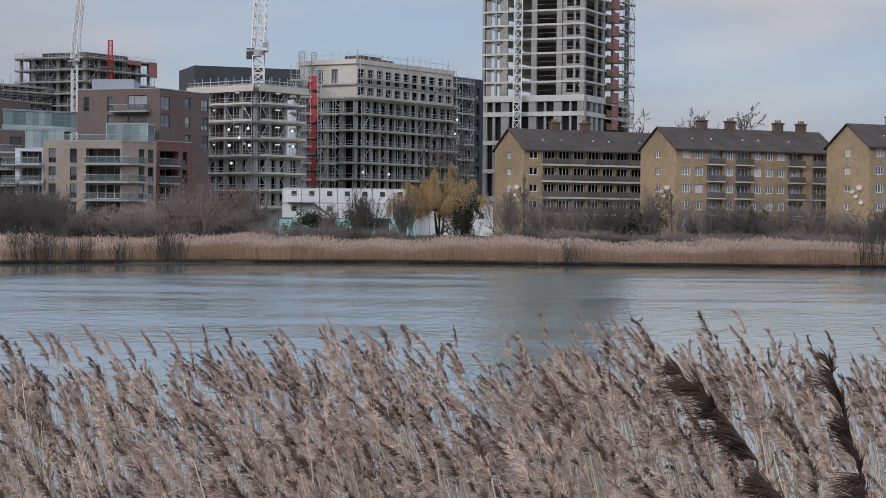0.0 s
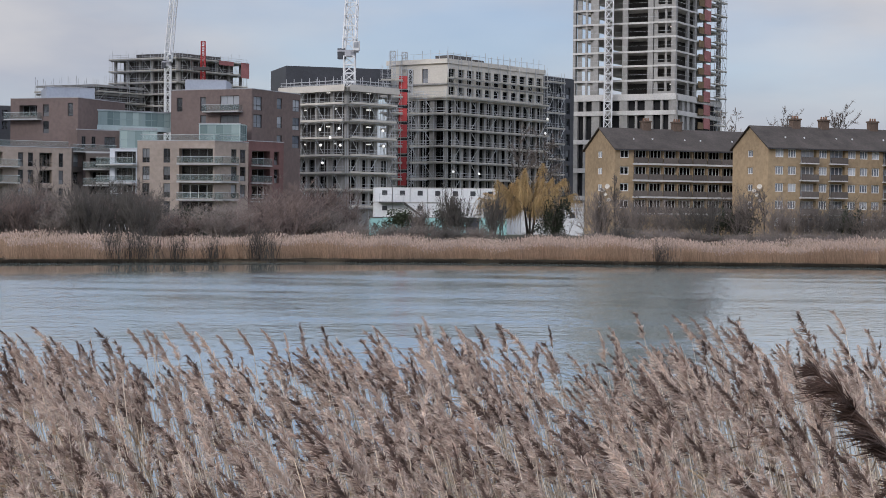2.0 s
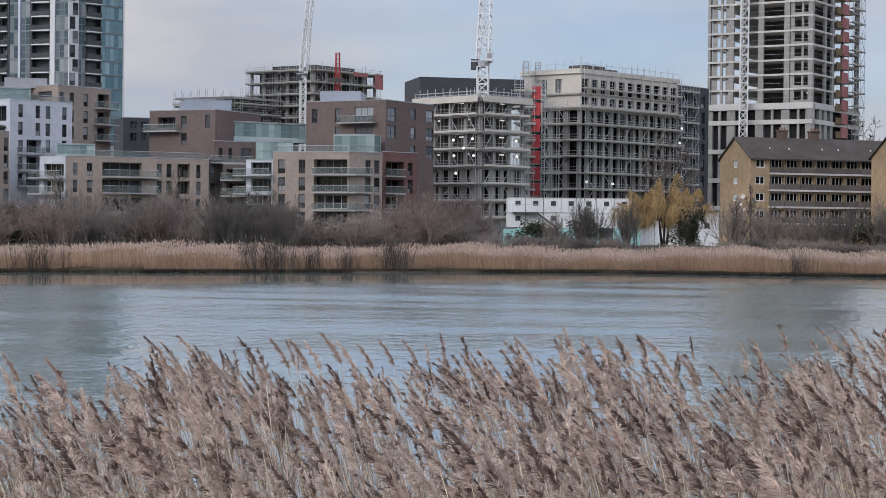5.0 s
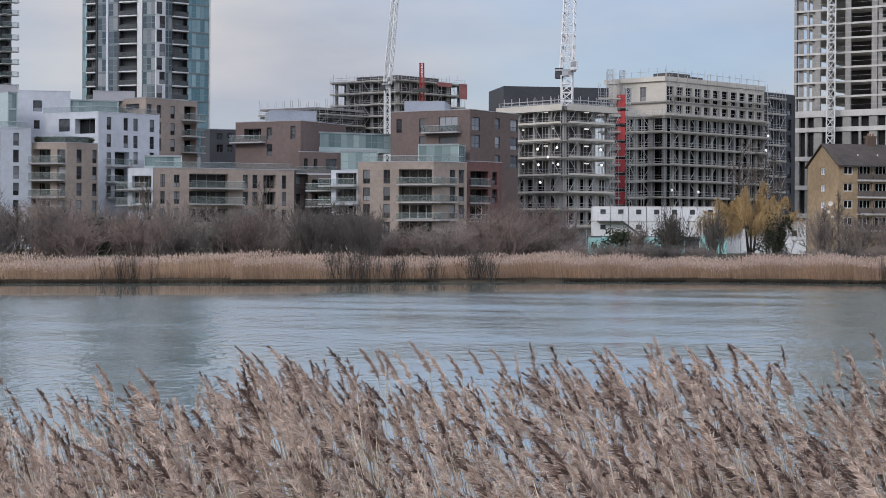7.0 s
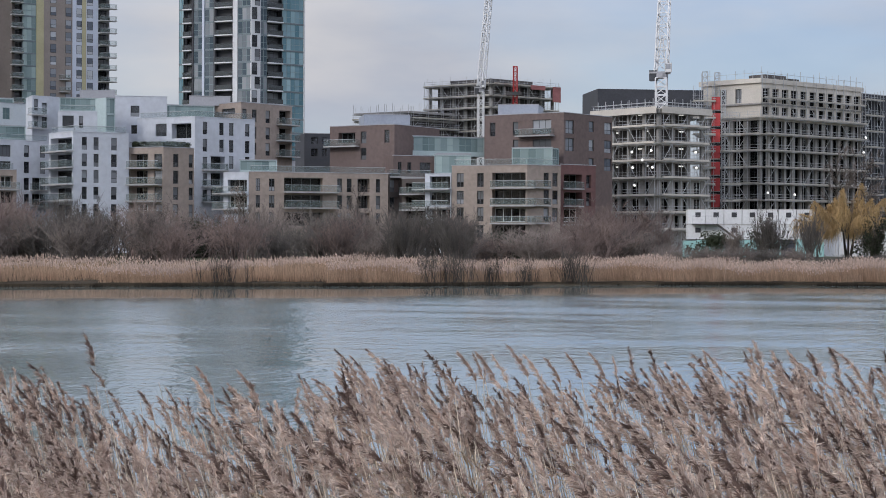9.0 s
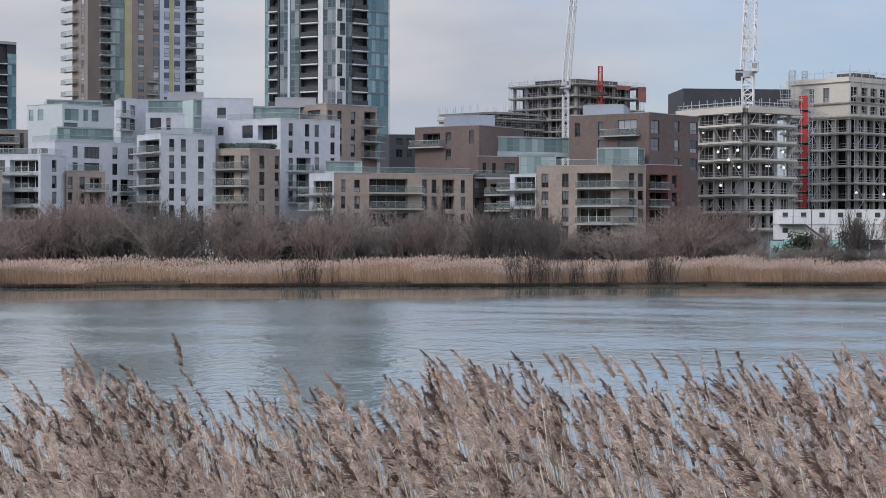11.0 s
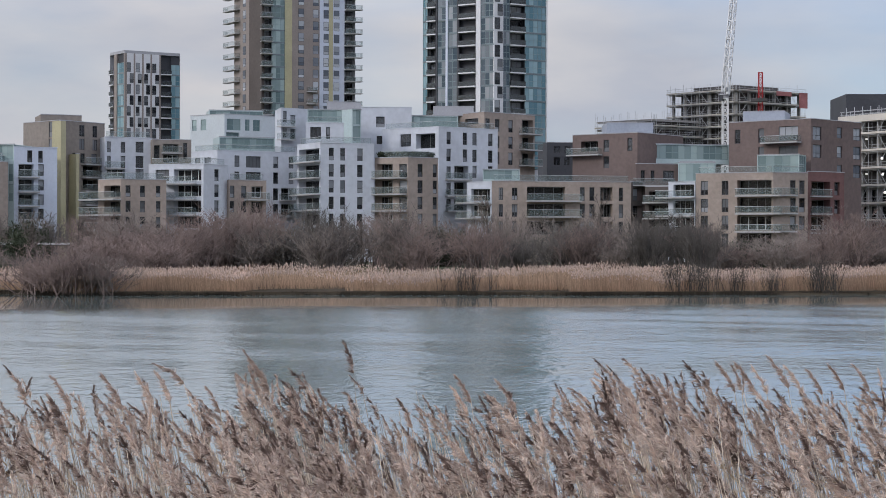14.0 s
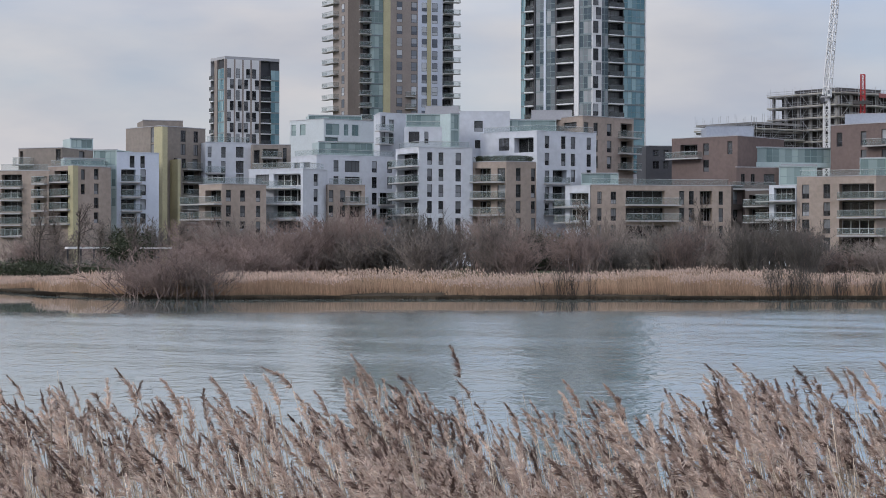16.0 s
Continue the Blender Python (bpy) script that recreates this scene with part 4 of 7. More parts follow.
    # chimney stacks astride the ridge
    for u in (8.4, 14.2) if gallery else (8.2, 13.6, 23.0, 27.6):
        if u < length - 2:
            p = mid + LONG * u
            st = Shape().box(-0.75, 0.75, -0.5, 0.5, ridge - 1.2, ridge + 1.25).box(-0.88, 0.88, -0.62, 0.62, ridge + 1.25, ridge + 1.5)
            stack = part("chimney", st, BRICK_STACK, b, m=Matrix.Translation((*p, 0)) @ pose(0, 0, 0, 0, 0, 25.4))
            for q in (-0.45, 0.0, 0.45):
                part("chimney_pot", kept("pot", lambda: Shape().bar((0, 0, 0), (0, 0, 0.45), 0.16, 0.12, 8).mesh("chimney_pot", POT)), None, stack, m=Matrix.Translation((q, 0, ridge + 1.5)))
    for u in (4.5, 8.0, 14.0, 17.0, 23.0):
        if u < length - 2:
            a = c + LONG * u + BACK * 2.2
            part("roof_vent", Shape().bar((*a, eave + 1.0), (*a, eave + 1.75), 0.14, 0.12, 6), FRAME_WHITE, b)
    return m


PARAPET = surface("balcony_brick", (0.12, 0.102, 0.092), 0.9, 0.15, each=0.2)
BRICK_STACK = surface("chimney_brick", (0.12, 0.085, 0.065), 0.9, 0.2, 0.6, 4.0)
POT = surface("clay_pot", (0.22, 0.12, 0.08), 0.8, 0.15)
yellow_flats((12.92, 283.71), 31.5, 10.5, "yellow brick block of flats with long access galleries", True)
yellow_flats((36.06, 274.64), 31.0, 10.3, "yellow brick block of flats with projecting balconies", False)
yellow_flats((62.74, 260.55), 30.0, 10.0, "yellow brick block of flats with pale gable and chimneys", False)
yellow_flats((50.0, 318.0), 26.0, 10.0, "yellow brick block of flats standing behind another block", False)
yellow_flats((80.0, 309.0), 26.0, 10.0, "yellow brick block of flats showing only its roof", False)


def dish(corner, along, z, size):
    """A satellite dish on a bracket, on a gable wall."""
    p = Vector(corner) + BACK * along
    at = Vector((p.x, p.y, z))
    out = Vector((-LONG.x, -LONG.y, 0))
    d = thing("satellite_dish", at, "white satellite dish on a wall bracket", "satellite dish", "satellite dishes on the gables")
    part("bracket", Shape().bar(at, at + out * 0.5, 0.05), STEEL, d)
    s, face_to = Shape(), (out * 0.4 + Vector((0.1, -0.9, 0.35))).normalized()
    q, c = face_to.to_track_quat("Z", "Y"), at + out * 0.5 + Vector((0, -0.1, 0))
    rings = [[c + q @ Vector((r * size * math.cos(i * 0.5236), r * size * math.sin(i * 0.5236), 0.12 * r * r)) for i in range(12)] for r in (0.02, 0.5, 1.0)]
    for a, b in zip(rings, rings[1:]):
        for i in range(12):
            j = (i + 1) % 12
            s.face(a[i], a[j], b[j], b[i])
    part("reflector", s, CREAM, d)


for corner in ((12.92, 283.71), (36.06, 274.64), (62.74, 260.55)):
    for along, z, size in ((1.6, 9.6, 0.42), (3.2, 9.0, 0.34), (2.4, 8.3, 0.32), (1.2, 7.4, 0.34)):
        dish(corner, along, z, size)


# ---- building site: frames, scaffolding, hoist, cranes ----
def lattice(s, a, b, w0, w1, bays, r=0.09):
    """A square lattice mast from a to b."""
    a, b = Vector(a), Vector(b)
    q = (b - a).to_track_quat("Z", "Y")
    pts = []
    for i in range(bays + 1):
        c, w = a.lerp(b, i / bays), (w0 + (w1 - w0) * i / bays) / 2
        pts.append([c + q @ Vector((x * w, y * w, 0)) for x, y in ((1, 1), (-1, 1), (-1, -1), (1, -1))])
    for k in range(4):
        s.bar(pts[0][k], pts[-1][k], r * 1.4)
    for i in range(bays):
        for k in range(4):
            j = (k + 1) % 4
            s.bar(pts[i][k], pts[i + 1][j], r)
            s.bar(pts[i + 1][k], pts[i + 1][j], r)
    return s


def tube(parent, m, length, axis, at, r=0.05, mat=None, name="standard"):
    mat = mat or STEEL
    end = {"x": (1, 0, 0), "z": (0, 0, 1)}[axis]
    me = kept((name, axis, r, mat.name), lambda: Shape().bar((0, 0, 0), end, r).mesh(name, mat))
    part(name, me, None, parent, m=m @ Matrix.Translation(at) @ Matrix.Diagonal((length if axis == "x" else 1, 1, length if axis == "z" else 1, 1)))


def zigzag(points, r):
    """One bent tube through the points, square in section."""
    s = Shape()
    for x, y, z in points:
        s.v.extend(((x - r, y - r, z), (x + r, y - r, z), (x + r, y + r, z), (x - r, y + r, z)))
    for k in range(len(points) - 1):
        for i in range(4):
            j = (i + 1) % 4
            s.f.append((4 * k + i, 4 * k + j, 4 * k + 4 + j, 4 * k + 4 + i))
    s.m = [0] * len(s.f)
    return s


def scaffold(p, q, z0, z1, lift, label, gap=1.1, step=2.2):
    """Tube scaffolding along a face: standards, ledgers, boarded lifts, guard rails and braces."""
    m = wall_frame(p, q)
    length = (Vector(q) - Vector(p)).length
    sc = thing("scaffold", (*p, z0), label, "scaffold", "scaffolds on the building site")
    n = max(2, round(length / step))
    for i in range(n + 1):
        for y in (-gap, -0.25):
            tube(sc, m, z1 - z0 + dice.uniform(0.3, 1.6), "z", (i * length / n, y, z0), 0.045)
    z = z0 + lift
    while z < z1 + 0.1:
        part("boarding", Shape().box(-0.3, length + 0.3, -gap - 0.1, -0.2, z - 0.12, z - 0.03), BOARD, sc, m=m)
        for dz in (0.5, 1.05):
            tube(sc, m, length + 0.8, "x", (-0.4, -gap, z + dz), 0.04, name="ledger")
        tube(sc, m, length + 0.8, "x", (-0.4, -gap, z - 0.2), 0.05, name="ledger")
        part("toe_board", Shape().box(-0.3, length + 0.3, -gap - 0.13, -gap - 0.1, z - 0.05, z + 0.18), BOARD, sc, m=m)
        z += lift
    for i in range(0, n, 2):
        u0, u1 = i * length / n, (i + 1) * length / n
        count = int((z1 + 0.1 - z0) / lift)
        if count:
            part("brace", zigzag([(u0 if k % 2 else u1, -gap - 0.05, z0 + k * lift) for k in range(count + 1)], 0.045), STEEL, sc, m=m)


def frame_floor(parent, plan, z, thick, over=0.0, mat=None):
    c = sum((Vector(p) for p in plan), Vector((0, 0))) / 4
    r = [Vector(p) + (Vector(p) - c).normalized() * over for p in plan]
    part("slab", Shape().hull([(*p, z - thick) for p in r], [(*p, z) for p in r]), mat or CONCRETE_PALE, parent)


def columns(parent, p, q, us, z0, z1, width, deep=0.6, mat=None):
    m = wall_frame(p, q)
    for u in us:
        part("column", Shape().box(u - width / 2, u + width / 2, 0.06, deep, z0, z1), mat or CONCRETE, parent, m=m)
    return m


def inset(plan, d):
    c = sum((Vector(p) for p in plan), Vector((0, 0))) / 4
    return [Vector(p).lerp(c, d) for p in plan]


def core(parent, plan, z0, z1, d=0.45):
    # filler block whose dark colour stands in for the shade inside the frame
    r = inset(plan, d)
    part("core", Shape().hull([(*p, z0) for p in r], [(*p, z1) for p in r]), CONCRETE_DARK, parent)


def make_tower_frame():
    pl, pc, pr = (Vector(v) for v in ((8.41, 400.91), (30.82, 390.79), (43.6, 417.5)))
    plan = [pl, pc, pr, pl + pr - pc]
    t = thing("tower_under_construction", (30.8, 390.8, 1.6), "raw concrete frame of an unfinished tall tower", "tower")
    L, W = (pc - pl).length, (pr - pc).length
    setback, fh, top = 32.3, 3.19, 32.3 + 3.19 * 18
    # dense storeys above the setback
    for k in range(19):
        frame_floor(t, plan, setback + fh * k, 0.42)
    m = columns(t, pl, pc, [0.35], setback, top, 0.6)
    columns(t, pl, pc, [5.6, 12.6, 18.6], setback, top, 1.25)
    columns(t, pl, pc, [L - 0.55], setback, top, 1.1)
    columns(t, pl, pc, [3.3, 8.3], setback, top, 0.5, 0.5)
    n = columns(t, pc, pr, [0.55, 8.0, 12.6], setback, top, 1.1)
    columns(t, pc, pr, [W - 0.5, 19.0], setback, top, 0.8)
    back_l, back_r = plan[3], plan[2]
    columns(t, back_r, back_l, [0.6, 6.5, 12.5, 18.5, L - 0.6], setback, top, 1.0)
    columns(t, back_l, pl, [0.6, 9.0, 18.0, W - 0.6], setback, top, 1.0)
    for k in range(18):
        z = setback + fh * k
        # half-height infill behind some bays
        part("infill_wall", kept("fill_a", lambda: Shape().box(19.4, L - 1.2, 0.3, 0.5, 0, 0.55).box(19.4, 20.3, 0.3, 0.5, 0.55, 2.75).box(21.9, 22.4, 0.3, 0.5, 0.55, 2.75).mesh("infill_wall", CONCRETE)), None, t, m=m @ Matrix.Translation((0, 0, z)))
        part("infill_wall", kept("fill_b", lambda: Shape().box(1.0, 2.1, 0.4, 0.6, 0, 2.75).box(4.2, 4.9, 0.4, 0.6, 0, 2.75).box(1.0, 4.9, 0.4, 0.6, 2.2, 2.75).mesh("infill_wall", CONCRETE)), None, t, m=m @ Matrix.Translation((0, 0, z)))
        tube(t, m, L, "x", (0, 0.05, z + 1.1), 0.03, name="guard_rail")
        tube(t, n, W * 0.55, "x", (0, 0.05, z + 1.1), 0.03, name="guard_rail")
        part("site_light", kept("strip", lambda: Shape().box(2.2, 4.4, 2.0, 2.3, 2.1, 2.28).mesh("site_light", LAMP_WHITE)), None, t, m=n @ Matrix.Translation((dice.uniform(0, 1.5), 0, z)))
    # block in place of the stair and lift shaft, interior shade put into its colour
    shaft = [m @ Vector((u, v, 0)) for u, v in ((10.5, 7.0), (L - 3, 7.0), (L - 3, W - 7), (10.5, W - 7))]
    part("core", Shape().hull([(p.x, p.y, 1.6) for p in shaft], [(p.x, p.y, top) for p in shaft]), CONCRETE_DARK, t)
    # two-storey bays below the setback
    low = [pl + (pl - pc).normalized() * 0.5, pc, pr, plan[3]]
    for z in (setback - 0.42, 28.6, 22.2, 15.8, 9.6, 3.6):
        frame_floor(t, low, z, 1.0, 0.25)
    columns(t, low[0], pc, [0.9, 6.2, 12.9, 18.9, L - 0.1], 1.6, setback - 0.4, 1.9, 0.9)
    columns(t, low[0], pc, [3.5, 9.6, 15.9, 21.9], 1.6, setback - 0.4, 0.55, 0.7)
    columns(t, pc, pr, [0.7, 5.2, 8.4, 12.0, W - 0.6], 1.6, setback - 0.4, 1.6, 0.9)
    # black block behind the low bays: their inner shade put into its colour
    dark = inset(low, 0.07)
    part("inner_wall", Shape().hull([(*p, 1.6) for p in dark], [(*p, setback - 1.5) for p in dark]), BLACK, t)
    # hoist way with faded red and ochre gates up one corner
    for k in range(22):
        z = 22.0 + 3.19 * k * 0.97
        part("hoist_gate", kept("gate_a", lambda: Shape().box(13.4, 16.6, -0.5, -0.3, 0, 1.5).mesh("hoist_gate", OCHRE)), None, t, m=n @ Matrix.Translation((0, 0, z)))
        part("hoist_gate", kept("gate_b", lambda: Shape().box(16.8, 21.0, -0.5, -0.3, 0.2, 2.6).mesh("hoist_gate", RED_DULL)), None, t, m=n @ Matrix.Translation((0, 0, z)))
    scaffold(pc + (pr - pc) * 0.73, pr, 20.0, top, 3.19, "tube scaffold with landings beside the tower hoist", 1.2, 2.4)
    mast = Shape()
    a = m @ Vector((9.4, -2.0, 0))
    lattice(mast, (a.x, a.y, 2.0), (a.x + 0.3, a.y, 92.0), 1.7, 1.7, 44, 0.12)
    c = thing("tower_crane", (a.x, a.y, 2.0), "white lattice crane mast tied to the tower", "tower crane", "tower cranes")
    part("mast", mast, WHITE_PAINT, c)
    for z in (30, 45, 60, 75):
        part("tie", Shape().bar((a.x, a.y, z), m @ Vector((9.4, 0.3, z)), 0.15), WHITE_PAINT, c)


LAMP_WHITE = bpy.data.materials.new("site_lamp")
LAMP_WHITE.use_nodes = True
LAMP_WHITE.node_tree.nodes["Principled BSDF"].inputs["Emission Color"].default_value = (1, 0.97, 0.92, 1)
LAMP_WHITE.node_tree.nodes["Principled BSDF"].inputs["Emission Strength"].default_value = 0.75
OCHRE = surface("ochre_gate", (0.17, 0.115, 0.06), 0.8, 0.2)
make_tower_frame()




def make_scaffolded_block():
    """Lower concrete frame wrapped in scaffolding."""
    pl, pc, pr = (Vector(v) for v in ((-45.73, 322.79), (-33.44, 313.23), (-26.16, 321.95)))
    plan = [pl, pc, pr, pl + pr - pc]
    t = thing("block_under_construction", (*pc, 1.6), "concrete frame apartment block under construction in scaffolding", "building", "concrete frames on the building site")
    zs = [27.53, 24.42, 21.40, 18.29, 15.17, 12.05, 9.03, 6.01]
    for i, z in enumerate(zs):
        frame_floor(t, plan, z, 0.8 if i == 0 else 0.35, 0.5 if i == 0 else 0.1, CONCRETE_PALE)
    L, W = (pc - pl).length, (pr - pc).length
    top = zs[0]
    m = columns(t, pl, pc, [L * f for f in (0.02, 0.25, 0.5, 0.75)] + [L - 0.4], 1.6, top, 0.6)
    n = columns(t, pc, pr, [0.4, W * 0.33, W * 0.66, W - 0.4], 1.6, top, 0.6)
    # faced panels with windows in the lower storeys, near-black panes holding their shade
    low = zs[4]
    for p, q, w in ((pl, pc, L), (pc, pr, W)):
        cols = [(u, u + 1.7) for u in [0.7 + 2.7 * i for i in range(int((w - 1.5) / 2.7) + 1)] if u + 1.5 < w]
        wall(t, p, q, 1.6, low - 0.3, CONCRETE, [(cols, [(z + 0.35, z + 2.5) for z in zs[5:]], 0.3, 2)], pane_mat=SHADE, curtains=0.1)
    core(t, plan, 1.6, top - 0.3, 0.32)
    for k, z in enumerate(zs[1:5]):
        for u in (0.12, 0.62):
            part("site_light", kept("bulkhead", lambda: Shape().box(-0.45, 0.45, 1.2, 1.5, -0.22, 0.0).mesh("site_light", LAMP_WHITE)), None, t, m=m @ Matrix.Translation((L * (u + 0.1 * (k % 2)), 0, z + 2.4)))
        part("site_light", kept("bulkhead", lambda: None), None, t, m=n @ Matrix.Translation((W * 0.6, 0, z + 2.4)))
    # set-back dark storey with guard rails before it
    a, b = Vector((-47.13, 332.69)), Vector((-27.83, 339.87))
    d = (b - a).normalized()
    back = Vector((-d.y, d.x)) * 14
    box = [a, b, b + back, a + back]
    part("top_storey", Shape().hull([(*p, top - 0.1) for p in box], [(*p, 32.81) for p in box]), CLAD_DARK, t)
    for p, q, w in ((pl, pc, L), (pc, pr, W)):
        mm = wall_frame(p, q)
        for u in range(0, int(w) + 1, 2):
            tube(t, mm, 1.9, "z", (u, 0.1, top), 0.06, name="rail_post")
        for z in (0.5, 1.1):
            tube(t, mm, w, "x", (0, 0.1, top + z), 0.05, name="guard_rail")
        part("fascia", Shape().box(-0.6, w + 0.6, -1.4, -1.3, top - 0.9, top + 0.25), CREAM, t, m=mm)
    lift = (zs[0] - zs[-1]) / 7
    scaffold(pl, pc, zs[-1] - lift, top, lift, "tube scaffold with boarded lifts on a concrete frame")
    scaffold(pc, pr, zs[-1] - lift, top, lift, "tube scaffold at the end of a concrete frame")
    for i in range(7):
        part("netting_strip", Shape().box(0, W, -1.3, -1.25, zs[i + 1] + 0.0, zs[i + 1] + 0.35), CREAM, t, m=n)
        part("netting_strip", Shape().box(0, L, -1.3, -1.25, zs[i + 1] - 0.05, zs[i + 1] + 0.3), CREAM, t, m=m)


make_scaffolded_block()


def make_long_block():
    """Long block with cream upper storeys and scaffolding below."""
    pl, pc, pr = (Vector(v) for v in ((-28.93, 347.81), (-16.94, 340.58), (1.72, 366.00)))
    plan = [pl, pc, pr, pl + pr - pc]
    t = thing("block_under_construction", (*pc, 1.6), "long cream and concrete apartment block under construction", "building", "concrete frames on the building site")
    zs = [34.71, 30.24, 27.63, 24.36, 21.31, 18.15, 14.98, 11.82, 8.76]
    L, W = (pc - pl).length, (pr - pc).length
    bays = lambda w, n, f: [((i + 0.5 - f / 2) * w / n, (i + 0.5 + f / 2) * w / n) for i in range(n)]
    up = [(zs[1] + 0.25, zs[0] - 1.5), (zs[2] + 0.5, zs[1] - 0.5)]
    wall(t, pl, pc, zs[2], zs[0], CREAM, [(bays(L, 4, 0.42)[1:3], up[:1], 0.35, 2)])
    # site openings get near-black panes, the shade behind them put into colour
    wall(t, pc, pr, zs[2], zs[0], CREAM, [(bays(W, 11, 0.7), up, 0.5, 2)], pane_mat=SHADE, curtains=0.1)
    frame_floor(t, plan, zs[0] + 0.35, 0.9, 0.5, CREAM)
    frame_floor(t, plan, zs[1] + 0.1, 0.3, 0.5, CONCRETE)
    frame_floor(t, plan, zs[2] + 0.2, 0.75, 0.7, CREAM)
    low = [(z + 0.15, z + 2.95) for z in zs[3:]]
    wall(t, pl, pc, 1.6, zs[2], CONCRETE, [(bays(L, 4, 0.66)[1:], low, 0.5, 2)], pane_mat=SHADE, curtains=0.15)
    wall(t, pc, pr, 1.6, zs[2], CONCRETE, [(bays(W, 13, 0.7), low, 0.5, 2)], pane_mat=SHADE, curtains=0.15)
    for z in zs[3:]:
        frame_floor(t, plan, z + 0.1, 0.28, 0.6, CREAM)
    wall(t, pr, plan[3], 1.6, zs[0], CONCRETE)
    wall(t, plan[3], pl, 1.6, zs[0], CONCRETE)
    mid = plan[1].lerp(plan[2], 0.25)
    u = (pr - pc).normalized()
    v = Vector((-u.y, u.x))
    for k, (s0, s1, h) in enumerate(((6.0, 12.5, 1.7), (13.0, 16.5, 1.3))):
        q = [pc + u * s0 + v * 4, pc + u * s1 + v * 4, pc + u * s1 + v * 8, pc + u * s0 + v * 8]
        part("roof_plant", Shape().hull([(*p, zs[0]) for p in q], [(*p, zs[0] + h) for p in q]), CONCRETE_DARK, t)
    for p, q, w in ((pl, pc, L), (pc, pr, W)):
        mm = wall_frame(p, q)
        for i in range(0, int(w) + 1, 2):
            tube(t, mm, dice.uniform(1.2, 2.4), "z", (i, 0.1, zs[0] + 0.3), 0.045, name="rail_post")
        tube(t, mm, w, "x", (0, 0.1, zs[0] + 1.4), 0.04, name="guard_rail")
    lift = (zs[2] - zs[-1]) / 6
    scaffold(pl, pc, zs[-1] - lift, zs[2], lift, "tube scaffold on the short face of a long block")
    scaffold(pc, pr, zs[-1] - lift, zs[2], lift, "tube scaffold along the face of a long block", 1.2, 2.8)
    scaffold(pc, pr, zs[2] + 0.2, zs[0], (zs[0] - zs[2]) / 2, "light tube scaffold round cream upper storeys", 0.9, 3.2)
    # charcoal end of the block
    e0, e1 = Vector((1.72, 367.00)), Vector((8.26, 376.91))
    g = thing("charcoal_wing", (*e0, 1.6), "charcoal clad wing with tall narrow windows", "building")
    d = (e1 - e0).normalized()
    b = Vector((-d.y, d.x)) * 12
    w = (e1 - e0).length
    zt = 33.98
    mass(g, [tuple(e0), tuple(e1), tuple(e1 + b), tuple(e0 + b)], 1.6, zt, CLAD_DARK, openings=[[([(w * 0.15, w * 0.3), (w * 0.45, w * 0.58), (w * 0.75, w * 0.88)], [(zt - 4.2 - 3.3 * i, zt - 1.8 - 3.3 * i) for i in range(8)], 0.3, 1)]])
    scaffold(e0, e0.lerp(e1, 0.55), 4.0, zt - 0.5, 3.2, "tube scaffold between two blocks", 1.0, 2.2)
    # roof-top stair towers of tube
    for px in ((-27.83, 343.88), (-25.66, 346.06)):
        r = thing("stair_tower", (*px, zs[0]), "grey tube stair tower above the roof", "scaffold", "scaffolds on the building site")
        part("frame", lattice(Shape(), (*px, zs[0] - 6), (*px, zs[0] + 1.99), 1.0, 1.0, 7, 0.06), STEEL, r)


make_long_block()


def globe_lamp(p, q, u, z):
    """A lit round site lamp on a short bracket, fixed to the scaffold along p to q."""
    m = wall_frame(p, q)
    at = m @ Vector((u, -1.35, z))
    lamp = thing("site_lamp", at, "lit white globe lamp clamped to the scaffold", "lamp", "globe lamps on the scaffolds")
    part("bracket", kept("lamp_arm", lambda: Shape().box(-0.04, 0.04, -0.05, 0.3, 0.28, 0.36).mesh("bracket", STEEL)), None, lamp, m=m @ Matrix.Translation((u, -1.35, z)))

    def globe():
        s, rings = Shape(), 6
        for k in range(rings):
            a, b = math.pi * k / rings, math.pi * (k + 1) / rings
            for i in range(10):
                c, d = math.tau * i / 10, math.tau * (i + 1) / 10
                s.face(*[(0.25 * math.sin(e) * math.cos(g), 0.25 * math.sin(e) * math.sin(g), 0.25 * math.cos(e)) for e, g in ((a, c), (b, c), (b, d), (a, d))])
        return s.mesh("globe", LAMP_WHITE)

    part("globe", kept("globe", globe), None, lamp, m=m @ Matrix.Translation((u, -1.35, z)))


for p, q, spots in (((-45.73, 322.79), (-33.44, 313.23), ((10.4, 17.1), (12.8, 18.4), (10.9, 13.9), (10.2, 19.9), (15.0, 20.0), (15.3, 17.0))),
                    ((-33.44, 313.23), (-26.16, 321.95), ((7.8, 19.9), (8.0, 17.1))),
                    ((-16.94, 340.58), (1.72, 366.00), ((0.4, 13.2), (8.5, 13.0), (30.5, 21.9), (31.2, 24.9)))):
    for u, z in spots:
        globe_lamp(p, q, u, z)


